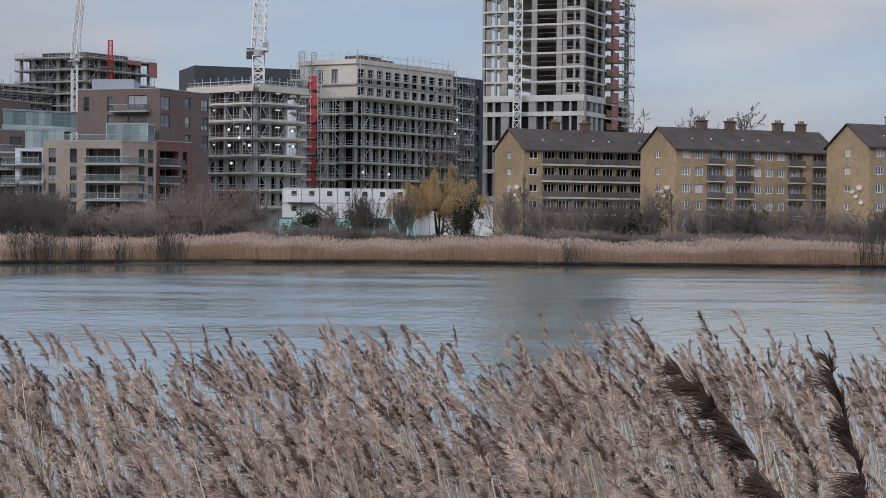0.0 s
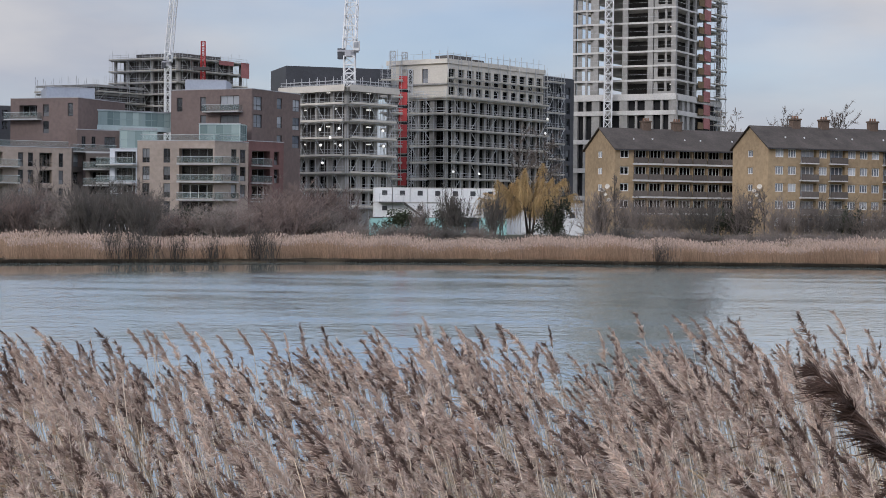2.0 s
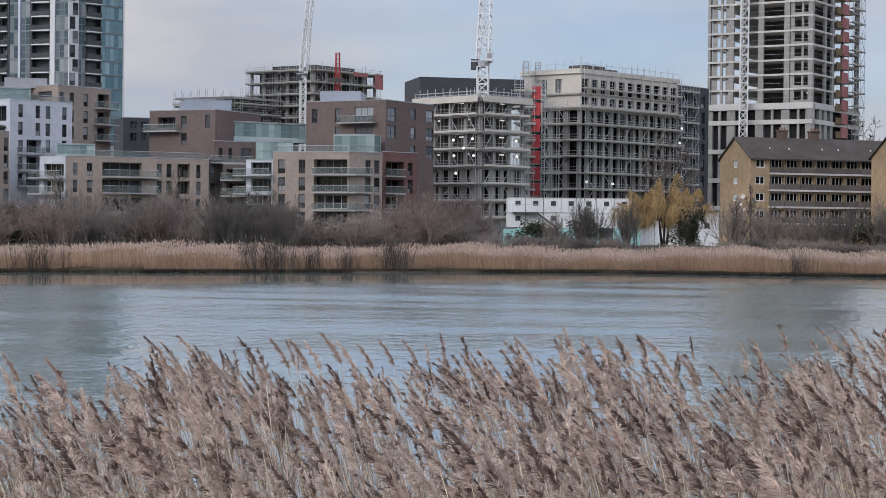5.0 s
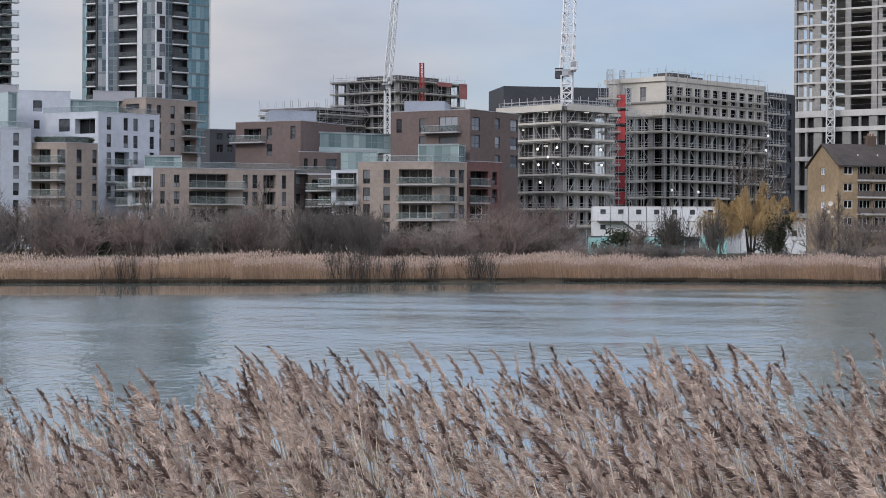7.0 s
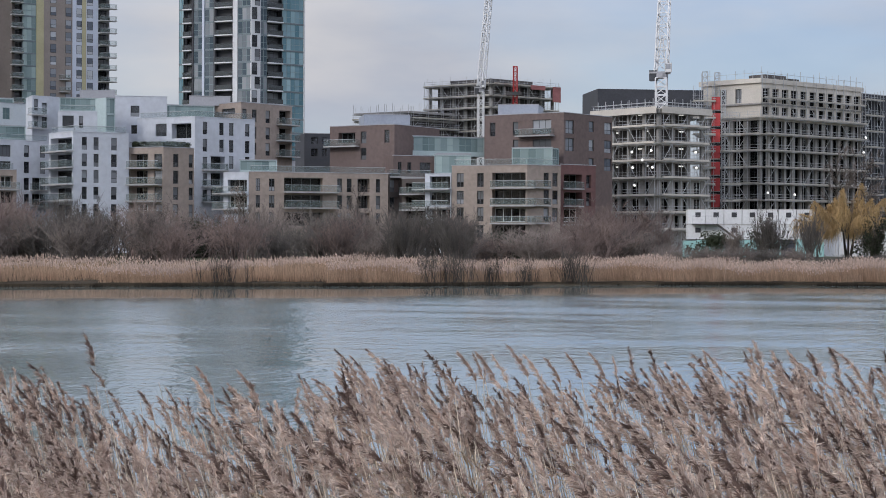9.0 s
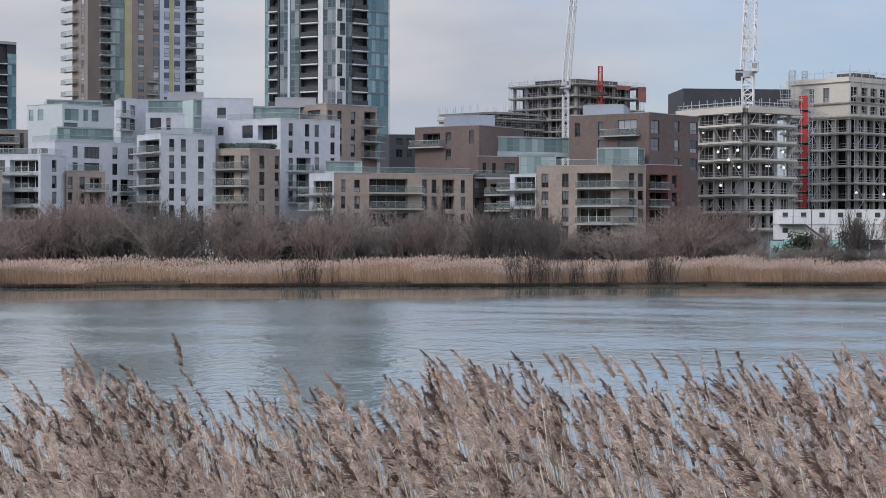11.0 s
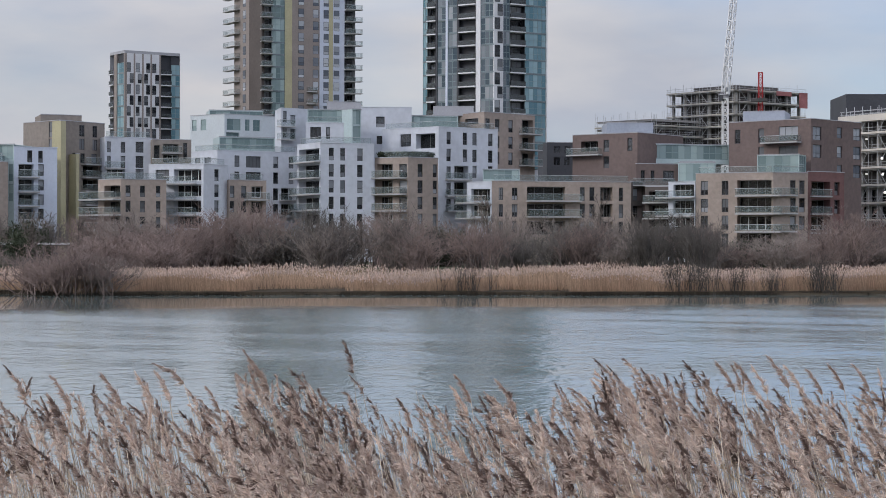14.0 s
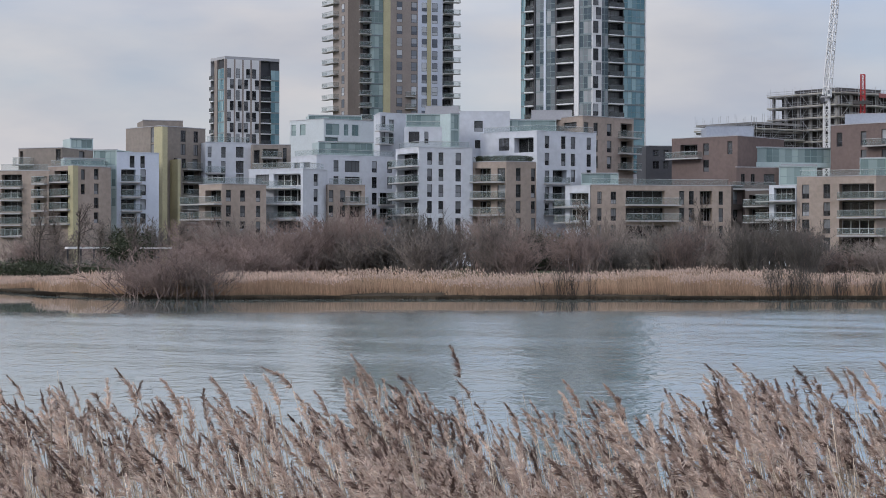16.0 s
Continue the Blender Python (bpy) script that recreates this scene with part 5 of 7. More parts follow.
def make_hoist():
    x, y = (-24.81, 333.08)
    h = thing("site_hoist", (x, y, 1.6), "red sheeted goods hoist against the scaffolding", "hoist")
    z0, z1 = 9.97, 31.22
    n, step = 7, (z1 - z0) / 7
    for k in range(n):
        z = z0 + k * step
        part("landing_sheet", Shape().box(x - 0.85, x + 0.75, y - 0.9, y - 0.8, z + 0.35, z + step - 0.3), RED, h)
        part("landing_sheet", Shape().box(x - 0.85, x - 0.77, y - 0.75, y + 1.0, z + 0.35, z + step - 0.3), RED, h)
        part("landing", Shape().box(x - 1.2, x + 1.1, y - 0.75, y + 2.5, z - 0.1, z + 0.15), BLACK, h)
    part("mast", lattice(Shape(), (x + 1.3, y - 0.6, 1.8), (x + 1.3, y - 0.6, z1 + 1), 0.7, 0.7, 30, 0.05), STEEL, h)
    a, b = Vector((-23.85, 333.15)), Vector((-21.25, 334.33))
    scaffold(a, b, 2.2, z1 - 4, 3.1, "pale tube stair scaffold beside the hoist", 1.6, 1.4)
    c, d = Vector((-29.09, 331.74)), Vector((-25.67, 333.02))
    scaffold(c, d, 2.2, z1 + 1, 3.1, "dark tube scaffold between hoist and frame", 1.4, 1.2)


make_hoist()


def make_far_frame():
    """More distant concrete frame on a higher level."""
    pl, pc, pr = (Vector(v) for v in ((-104.37, 432.59), (-86.34, 424.30), (-73.51, 441.93)))
    plan = [pl, pc, pr, pl + pr - pc]
    t = thing("block_under_construction", (*pc, 1.6), "distant concrete frame with scaffold and red netting", "building", "concrete frames on the building site")
    zs = [42.44, 39.60, 36.75, 33.90]
    for z in zs:
        frame_floor(t, plan, z, 0.4, 0.6, CONCRETE)
    L, W = (pc - pl).length, (pr - pc).length
    columns(t, pl, pc, [0.5 + i * (L - 1) / 5 for i in range(6)], 1.6, zs[0], 0.55, 0.7, CONCRETE)
    columns(t, pc, pr, [0.5 + i * (W - 1) / 5 for i in range(6)], 1.6, zs[0], 0.55, 0.7, CONCRETE)
    core(t, plan, 1.6, zs[0] - 0.3, 0.16)
    q = inset(plan, 0.35)
    part("roof_plant", Shape().hull([(*p, zs[0]) for p in q], [(*p, zs[0] + 1.6) for p in q]), CONCRETE_DARK, t)
    scaffold(pl, pc, zs[3] - 6, zs[0] + 0.6, 2.9, "tube scaffold round a distant frame", 1.3, 2.6)
    scaffold(pc, pr, zs[3] - 6, zs[0] + 0.6, 2.9, "tube scaffold on the end of a distant frame", 1.3, 2.6)
    n = wall_frame(pc, pr)
    part("netting", Shape().box(W * 0.9, W * 1.03, -1.5, -1.45, zs[1] - 0.8, zs[0] + 0.2), RED_DULL, t, m=n)
    part("netting", Shape().box(W * 0.55, W * 0.78, -1.5, -1.45, zs[0] - 0.9, zs[0] + 0.2), RED_DULL, t, m=n)
    m = Vector((-80.39, 424.45))
    r = thing("mast_climber", (*m, zs[3]), "red lattice mast climber on the distant frame", "hoist")
    part("mast", lattice(Shape(), (*m, zs[3]), (*m, 46.47), 1.0, 0.9, 10, 0.07), RED, r)
    part("platform", Shape().box(m.x - 2.2, m.x + 1.6, m.y - 1.0, m.y + 0.8, zs[1] - 0.2, zs[1] + 0.6), CONCRETE_DARK, r)
    # lower decks stepping down beside it
    a, b, c = (Vector(v) for v in ((-119.99, 421.34), (-104.38, 415.17), (-95.70, 426.47)))
    low = [a, b, c, a + c - b]
    lo = thing("block_under_construction", (*b, 1.6), "low concrete decks with guard rails and scaffold", "building", "concrete frames on the building site")
    for z in (35.21, 33.30, 31.39):
        frame_floor(lo, low, z, 0.5, 0.4, CONCRETE)
    core(lo, low, 1.6, 35.08, 0.12)
    scaffold(a, b, 24.0, 35.76, 2.4, "tube edge protection on low concrete decks", 1.0, 2.4)
    scaffold(b, c, 24.0, 35.76, 2.4, "tube edge protection on the end of low decks", 1.0, 2.4)


make_far_frame()


def crane(at, z0, z1, lean, width, label, cab, tip):
    """A luffing tower crane: lattice mast, slewing deck with cab and counterweight, raised jib."""
    x, y = at
    c = thing("tower_crane", (x, y, z0), label, "tower crane", "tower cranes")
    part("mast", lattice(Shape(), (x, y, z0), (x, y, z1), width, width, max(4, int((z1 - z0) / 1.9)), 0.11), WHITE_PAINT, c)
    part("slewing_ring", Shape().bar((x, y, z1), (x, y, z1 + 0.8), width * 0.62, None, 12), CLAD_GREY, c)
    part("deck", Shape().box(x - cab * 0.95, x + cab * 0.7, y - 1.0, y + 1.0, z1 + 0.8, z1 + 1.15), CLAD_GREY, c)
    part("counterweight", Shape().box(x - cab * 0.95, x - cab * 0.35, y - 0.9, y + 0.9, z1 - 0.5, z1 + 1.4), CLAD_DARK, c)
    k = part("operator_cab", Shape().box(x + cab * 0.35, x + cab * 0.85, y - 1.6, y - 0.3, z1 + 1.0, z1 + 2.7), WHITE_PAINT, c)
    part("windscreen", Shape().box(x + cab * 0.4, x + cab * 0.8, y - 1.64, y - 1.6, z1 + 1.5, z1 + 2.5), PANE, k)
    part("jib", lattice(Shape(), (x, y, z1 + 1.1), (x + lean, y + 6, tip), width * 1.15, width * 0.75, int((tip - z1) / 2.2), 0.1), WHITE_PAINT, c)
    part("a_frame", Shape().bar((x - 0.8, y, z1 + 1.1), (x - 0.1, y + 1.0, z1 + 8), 0.12).bar((x + 0.8, y, z1 + 1.1), (x + 0.1, y + 1.0, z1 + 8), 0.12), WHITE_PAINT, c)
    part("pendant", Shape().bar((x - 0.1, y + 1.0, z1 + 8), (x + lean, y + 6, tip - 1), 0.04), STEEL, c)


crane((-34.62, 328.18), 27.92, 34.21, 0.5, 2.0, "white luffing tower crane with dark counterweight", 2.3, 66.0)
crane((-86.56, 413.03), 2.0, 39.42, 2.2, 1.25, "distant white luffing tower crane with raised jib", 1.3, 82.0)


# ---- site cabins and hoarding ----
def cabins():
    a, b = Vector((-23.06, 254.96)), Vector((-5.23, 257.45))
    n, w = 7, (b - a).length / 7
    u = (b - a).normalized()
    m = wall_frame(a, b)
    zt, zm, zb = 8.64, 6.52, 4.31
    for row, (lo, hi) in enumerate(((zb, zm - 0.05), (zm, zt))):
        for i in range(n):
            k = thing("site_cabin", (*(a + u * w * i), lo), "white steel site cabin with small dark windows", "site cabin", "stacked site cabins")
            part("body", Shape().box(i * w + 0.04, (i + 1) * w - 0.04, 0, 6.0, lo, hi - 0.12), WHITE_PAINT, k, m=m)
            part("roof_rim", Shape().box(i * w + 0.01, (i + 1) * w - 0.01, -0.04, 6.05, hi - 0.12, hi), CONCRETE_PALE, k, m=m)
            if (i + row) % 2 == 0 or row:
                part("window", Shape().box(i * w + w * 0.42, i * w + w * 0.42 + 0.75, -0.03, 0.02, lo + 0.95, lo + 1.65), FRAME_DARK, k, m=m)
    base = thing("steel_platform", (*a, 1.6), "dark steel platform below white site cabins", "platform")
    part("beam", Shape().box(0, n * w, 0.1, 5.8, 1.6, zb - 0.01), CONCRETE_DARK, base, m=m)
    s = thing("cabin_stair", (*a, zb), "grey steel stair and landing on the site cabins", "stair")
    part("landing", Shape().box(0.6, 4.2, -1.3, -0.05, zm - 0.15, zm), CONCRETE_DARK, s, m=m)
    for x in (0.65, 2.4, 4.15):
        tube(s, m, 1.1, "z", (x, -1.25, zm), 0.04, name="post")
    tube(s, m, 3.6, "x", (0.6, -1.25, zm + 1.1), 0.04, name="handrail")
    part("flight", Shape().hull([(4.2, -1.3, zm - 0.3), (6.8, -1.3, zb), (6.8, -0.3, zb), (4.2, -0.3, zm - 0.3)], [(4.2, -1.3, zm), (6.8, -1.3, zb + 0.3), (6.8, -0.3, zb + 0.3), (4.2, -0.3, zm)]), CONCRETE_DARK, s, m=m)
    # further pale cabins beside the willow
    c, d = Vector((-5.15, 261.95)), Vector((7.48, 263.89))
    mm, ww = wall_frame(c, d), (d - c).length / 4
    for i in range(4):
        k = thing("site_cabin", (*c, 1.9), "off-white steel site cabin partly hidden by a willow", "site cabin", "site cabins by the willow")
        part("body", Shape().box(i * ww + 0.05, (i + 1) * ww - 0.05, 0, 5.0, 1.8, 6.9 - 0.35 * (i % 2)), WHITE_PAINT, k, m=mm)
        part("roof_rim", Shape().box(i * ww + 0.02, (i + 1) * ww - 0.02, -0.04, 5.04, 6.9 - 0.35 * (i % 2), 7.05 - 0.35 * (i % 2)), CONCRETE_PALE, k, m=mm)
        part("window", Shape().box(i * ww + 1.0, i * ww + 1.8, -0.03, 0.02, 4.4, 5.3), FRAME_DARK, k, m=mm)
    e, f = Vector((-23.14, 247.92)), Vector((-3.81, 250.97))
    hm, pw = wall_frame(e, f), (f - e).length / 10
    h = thing("hoarding", (*e, 1.6), "turquoise painted site hoarding panels", "hoarding")
    for i in range(10):
        part("panel", Shape().box(i * pw, (i + 1) * pw - 0.03, 0, 0.08, 1.5, 4.1 + 0.12 * (i % 3)), TEAL if i % 4 != 3 else CLAD_DARK, h, m=hm)
        part("post", Shape().box(i * pw - 0.05, i * pw + 0.05, 0.1, 0.2, 1.5, 4.4), TIMBER, h, m=hm)


cabins()


# ---- finished towers ----
def strip(parent, m, u0, u1, kind, z0, z1, fh, spec=None):
    """One vertical strip of a tower face, floor by floor."""
    n = int((z1 - z0) / fh)
    if kind == "balcony":
        part("wall", Shape().box(u0, u1, 1.5, 1.7, z0, z1), spec or CLAD_DARK, parent, m=m)
        for i in range(n):
            z = z0 + fh * i
            b = part("balcony", kept(("slab", u1 - u0), lambda: Shape().box(0, u1 - u0, -0.5, 1.5, -0.28, 0).mesh("balcony", SLAB_WHITE)), None, parent, m=m @ Matrix.Translation((u0, 0, z)))
            part("railing", kept(("rail", u1 - u0), lambda: Shape().box(0.05, u1 - u0 - 0.05, -0.46, -0.42, 0.05, 1.05).mesh("railing", RAIL_DARK)), None, b)
            add_window(parent, m, u0 + 0.15, u1 - 0.15, z + 0.05, z + fh - 0.5, 1.38, 3, FRAME_DARK, PANE, 0.3)
    elif kind in ("glass", "teal", "pale"):
        pane = {"glass": PANE_BLUE, "teal": PANE_TEAL, "pale": PANE_PALE}[kind]
        part("wall", Shape().box(u0, u1, 0.35, 0.5, z0, z1), CLAD_DARK if kind != "pale" else CLAD_BLUE, parent, m=m)
        for i in range(n):
            z = z0 + fh * i
            part("spandrel", kept(("sp", u1 - u0), lambda: Shape().box(0.0, u1 - u0, 0.0, 0.3, -0.3, 0.0).mesh("spandrel", SPANDREL)), None, parent, m=m @ Matrix.Translation((u0, 0, z)))
            add_window(parent, m, u0 + 0.03, u1 - 0.03, z + 0.01, z + fh - 0.31, 0.05, spec or max(2, round((u1 - u0) / 1.2)), MULLION, pane, 0.2)
    else:
        part("pier", Shape().box(u0, u1, -0.15, 0.6, z0, z1), kind, parent, m=m)
        if spec:
            for i in range(n):
                z = z0 + fh * i
                w = min(1.5, (u1 - u0) * 0.55)
                c = (u0 + u1) / 2 + spec * (u1 - u0) * (1 if kind is not SLAB_WHITE or i % 2 else -1)
                tall = kind is SLAB_WHITE
                add_window(parent, m, c - w / 2, c + w / 2, z + (0.12 if tall else 0.4), z + fh - (0.3 if tall else 0.5), -0.21, 1, FRAME_DARK, PANE if kind is SLAB_WHITE else PANE_SKY, 0.2)


SLAB_WHITE = surface("white_balcony_edge", (0.62, 0.62, 0.63), 0.6, 0.06)
SPANDREL = surface("dark_spandrel", (0.15, 0.18, 0.20), 0.35, 0.1)
TAUPE = surface("taupe_cladding", (0.25, 0.215, 0.195), 0.7, 0.1)
SILVER = surface("silver_cladding", (0.50, 0.54, 0.62), 0.4, 0.06)


def tower(label, corners, z0, z1, fh, left, right):
    pl, pc, pr = (Vector(c) for c in corners)
    t = thing("residential_tower", (*pc, 1.6), label, "tower", "finished glass towers")
    plan = [pl, pc, pr, pl + pr - pc]
    r = inset(plan, 0.2)
    part("core", Shape().hull([(*p, 1.6) for p in r], [(*p, z1) for p in r]), CLAD_DARK, t)
    part("base", Shape().hull([(*p, 1.6) for p in plan], [(*p, z0) for p in plan]), CLAD_GREY, t)
    part("roof", Shape().hull([(*p, z1) for p in plan], [(*p, z1 + 0.8) for p in plan]), CLAD_GREY, t)
    wall(t, pr, plan[3], z0, z1, CLAD_GREY)
    wall(t, plan[3], pl, z0, z1, CLAD_GREY)
    for (p, q), spec in (((pl, pc), left), ((pc, pr), right)):
        m, w = wall_frame(p, q), (q - p).length
        for a, b, kind, *more in spec:
            strip(t, m, a * w, b * w, kind, z0, z1, fh, more[0] if more else None)
    return t


tower("tall teal glass residential tower with white-edged balconies", [(-148.75, 375.93), (-130.24, 372.13), (-121.36, 383.50)], 22.0, 82.0, 3.08,
      [(0, 0.065, "teal"), (0.065, 0.19, "balcony"), (0.19, 0.21, CLAD_DARK), (0.21, 0.33, "glass"), (0.33, 0.36, SILVER), (0.36, 0.49, "glass"), (0.49, 0.515, CLAD_DARK), (0.515, 0.755, "balcony"), (0.755, 0.82, SLAB_WHITE), (0.82, 1.0, "glass")],
      [(0, 0.17, SLAB_WHITE, 0.15), (0.17, 0.30, "glass"), (0.30, 0.58, "balcony"), (0.58, 0.98, "teal"), (0.98, 1.0, SLAB_WHITE)])
tower("tall taupe residential tower with yellow panel strips and balconies", [(-211.87, 404.21), (-199.80, 395.79), (-181.97, 413.01)], 22.0, 90.0, 3.05,
      [(0, 0.12, TAUPE), (0.12, 0.55, TAUPE, 0.1), (0.55, 1.0, BRICK_DARK)],
      [(0.0, 0.1, "balcony", SILVER), (0.1, 0.24, "pale"), (0.24, 0.315, PANEL_YELLOW), (0.315, 0.47, TAUPE, 0.12), (0.47, 0.61, TAUPE, 0.2), (0.61, 0.71, SILVER, 0.2), (0.71, 0.755, PANEL_YELLOW), (0.755, 0.88, SILVER, -0.2), (0.88, 1.0, "balcony")])


def tower_balconies(p, q, f0, f1, out, z0, n, fh, label):
    """Stacked balconies that stand out from a tower's face."""
    p, q = Vector(p), Vector(q)
    m, w = wall_frame(p, q), (q - p).length
    t = thing("balcony_stack", (*p, z0), label, "balconies")
    for i in range(n):
        balcony(t, m, f0 * w, f1 * w, z0 + i * fh, out)


for p, q, f0, f1, out, label in (((-211.87, 404.21), (-199.80, 395.79), -0.25, 0.22, 1.6, "stacked pale balconies on the corner of a taupe tower"), ((-199.80, 395.79), (-181.97, 413.01), -0.02, 0.1, 1.5, "stacked glass balconies on a taupe tower"), ((-199.80, 395.79), (-181.97, 413.01), 0.47, 0.57, 1.4, "stacked green glass balconies on a taupe tower"), ((-199.80, 395.79), (-181.97, 413.01), 0.89, 1.06, 1.5, "stacked dark balconies on a tower corner")):
    tower_balconies(p, q, f0, f1, out, 22.0, 8 if "green" in label else 21, 3.05, label)
tower("smaller tower with white frames, brown piers and corner balconies", [(-264.87, 430.35), (-257.33, 425.57), (-247.11, 438.47)], 22.0, 57.78, 3.05,
      [(0, 0.3, "balcony"), (0.3, 0.5, TAUPE), (0.5, 1.0, "teal")],
      [(0, 0.04, TAUPE), (0.04, 0.16, SLAB_WHITE, 0.2), (0.16, 0.19, TAUPE), (0.19, 0.31, SLAB_WHITE, 0.15), (0.31, 0.34, TAUPE), (0.34, 0.46, SLAB_WHITE, -0.15), (0.46, 0.49, TAUPE), (0.49, 0.62, SLAB_WHITE, 0.2), (0.62, 0.65, TAUPE), (0.65, 0.84, "balcony"), (0.84, 1.0, "teal")])

# ---- far bank vegetation ----
rng = np.random.default_rng(11)


def ribbons(name, start, way, length, width, sag, materials, slots=None, steps=3, taper=0.8):
    """Many thin tapered three-sided twigs or blades in one mesh.
    start, way: (n, 3); length, width: (n,); sag: (n, 3) bend added towards the tip."""
    n = len(start)
    way = way / np.linalg.norm(way, axis=1, keepdims=True)
    ref = np.where(np.abs(way[:, 2:]) > 0.9, [[1.0, 0, 0]], [[0, 0, 1.0]])
    a = np.cross(way, ref)
    a /= np.linalg.norm(a, axis=1, keepdims=True)
    b = np.cross(way, a)
    if steps == 1:
        # a short twig runs out to a point
        ring = [start + width[:, None] * (a * math.cos(ang) + b * math.sin(ang)) for ang in (0.5, 2.6, 4.7)]
        v = np.stack(ring + [start + way * length[:, None] + sag], 1).reshape(-1, 3)
        f = (np.array([[0, 1, 3], [1, 2, 3], [2, 0, 3]])[None] + (np.arange(n) * 4)[:, None, None]).reshape(-1, 3)
        return soup(name, v, f, materials, None if slots is None else np.repeat(slots, 3))
    verts = []
    for k in range(steps + 1):
        f = k / steps
        c = start + way * (length * f)[:, None] + sag * f * f
        w = (width * (1 - taper * f))[:, None]
        for ang in (0.5, 2.6, 4.7):
            verts.append(c + w * (a * math.cos(ang) + b * math.sin(ang)))
    v = np.stack(verts, 1).reshape(-1, 3)
    quads = []
    for k in range(steps):
        for i in range(3):
            j = (i + 1) % 3
            quads.append((3 * k + i, 3 * k + j, 3 * k + 3 + j, 3 * k + 3 + i))
    quads = np.array(quads)
    f = (quads[None] + (np.arange(n) * 3 * (steps + 1))[:, None, None]).reshape(-1, 4)
    return soup(name, v, f, materials, None if slots is None else np.repeat(slots, len(quads)))


def soup(name, v, f, materials, slots=None):
    """A mesh from arrays of corners and faces."""
    me = bpy.data.meshes.new(name)
    k = f.shape[1]
    me.vertices.add(len(v))
    me.vertices.foreach_set("co", np.ascontiguousarray(v, dtype=np.float32).ravel())
    me.loops.add(f.size)
    me.loops.foreach_set("vertex_index", np.ascontiguousarray(f, dtype=np.int32).ravel())
    me.polygons.add(len(f))
    me.polygons.foreach_set("loop_start", np.arange(0, f.size, k, dtype=np.int32))
    for m in materials:
        me.materials.append(m)
    if slots is not None:
        me.polygons.foreach_set("material_index", slots.astype(np.int32))
    me.update(calc_edges=True)
    return me


def shrub_mesh(width, height, count, mat, seed, upright=0.5, thick=0.035):
    """A leafless shrub: stems from the ground that fork into twigs, uneven at the top."""
    r = np.random.default_rng(seed)
    n1 = max(10, count // 14)
    base = np.stack([r.normal(0, width * 0.13, n1), r.normal(0, width * 0.1, n1), np.zeros(n1)], 1)
    az, tilt = r.uniform(0, 2 * np.pi, n1), np.abs(r.normal(0, 0.5, n1)) * (1.4 - upright)
    way = np.stack([np.sin(tilt) * np.cos(az), np.sin(tilt) * np.sin(az), np.cos(tilt)], 1)
    length = height * r.uniform(0.45, 0.85, n1)
    s, w, l, t = [base], [way], [length], [np.full(n1, thick * 2.2)]
    parents = [(base, way, length)]
    for level, (mult, reach, spread, th) in enumerate(((5, 0.55, 0.5, 1.1), (7, 0.55, 0.6, 0.72))):
        pb, pw, pl = parents[-1]
        idx = np.repeat(np.arange(len(pb)), mult)
        f = r.uniform(0.3, 1.0, len(idx))
        start = pb[idx] + pw[idx] * (pl[idx] * f)[:, None]
        d = pw[idx] + r.normal(0, spread * 0.85, (len(idx), 3)) + [0, 0, 0.42]
        d /= np.linalg.norm(d, axis=1, keepdims=True)
        ln = pl[idx] * reach * r.uniform(0.5, 1.1, len(idx))
        s.append(start), w.append(d), l.append(ln), t.append(np.full(len(idx), thick * th))
        parents.append((start, d, ln))
    s, w, l, t = np.concatenate(s), np.concatenate(w), np.concatenate(l), np.concatenate(t)
    sag = np.stack([r.normal(0, 0.1, len(s)) * l, r.normal(0, 0.1, len(s)) * l, -0.06 * l], 1)
    ends = s + w * l[:, None] + sag
    k = np.array([width / (2 * np.percentile(np.abs(ends[:, 0]), 95)), width / (2 * np.percentile(np.abs(ends[:, 1]), 95)), height / np.percentile(ends[:, 2], 97)])
    return ribbons("shrub", s * k, w * k, np.linalg.norm(w * k, axis=1) * l, t, sag * k, [mat], steps=1)


def tree_mesh(height, seed, limbs=8, twig=0.02, spread=0.45, fine=1.0):
    """A bare tree: a tapered trunk, forking limbs and a haze of fine twigs."""
    r = np.random.default_rng(seed)
    s, w, l, t = [np.zeros((1, 3))], [np.array([[0.03, 0.0, 1.0]])], [np.array([height * 0.8])], [np.array([(height * 0.016 + 0.05) * fine])]
    lev = [(s[0], w[0], l[0])]
    for mult, lo, reach, sp, th in ((limbs * 2, 0.25, 0.42, spread, 0.06 * fine), (7, 0.3, 0.5, 0.55, 0.03 * fine), (9, 0.25, 0.55, 0.6, twig)):
        pb, pw, pl = lev[-1]
        idx = np.repeat(np.arange(len(pb)), mult)
        f = r.uniform(lo, 1.0, len(idx))
        start = pb[idx] + pw[idx] * (pl[idx] * f)[:, None]
        d = pw[idx] * 0.7 + r.normal(0, sp, (len(idx), 3)) + [0, 0, 0.22]
        d /= np.linalg.norm(d, axis=1, keepdims=True)
        ln = pl[idx] * reach * r.uniform(0.5, 1.1, len(idx)) * (1.15 - 0.5 * f)
        s.append(start), w.append(d), l.append(ln), t.append(np.full(len(idx), th))
        lev.append((start, d, ln))
    trunk = ribbons("trunk", np.concatenate(s[:2]), np.concatenate(w[:2]), np.concatenate(l[:2]), np.concatenate(t[:2]), np.concatenate([np.zeros((1, 3)), r.normal(0, 0.3, (len(s[1]), 3))]), [BARK], steps=3)
    ss, ww, ll, tt = np.concatenate(s[2:]), np.concatenate(w[2:]), np.concatenate(l[2:]), np.concatenate(t[2:])
    crown = ribbons("crown", ss, ww, ll, tt, r.normal(0, 0.08, (len(ss), 3)) * ll[:, None], [TWIG], steps=2)
    return trunk, crown


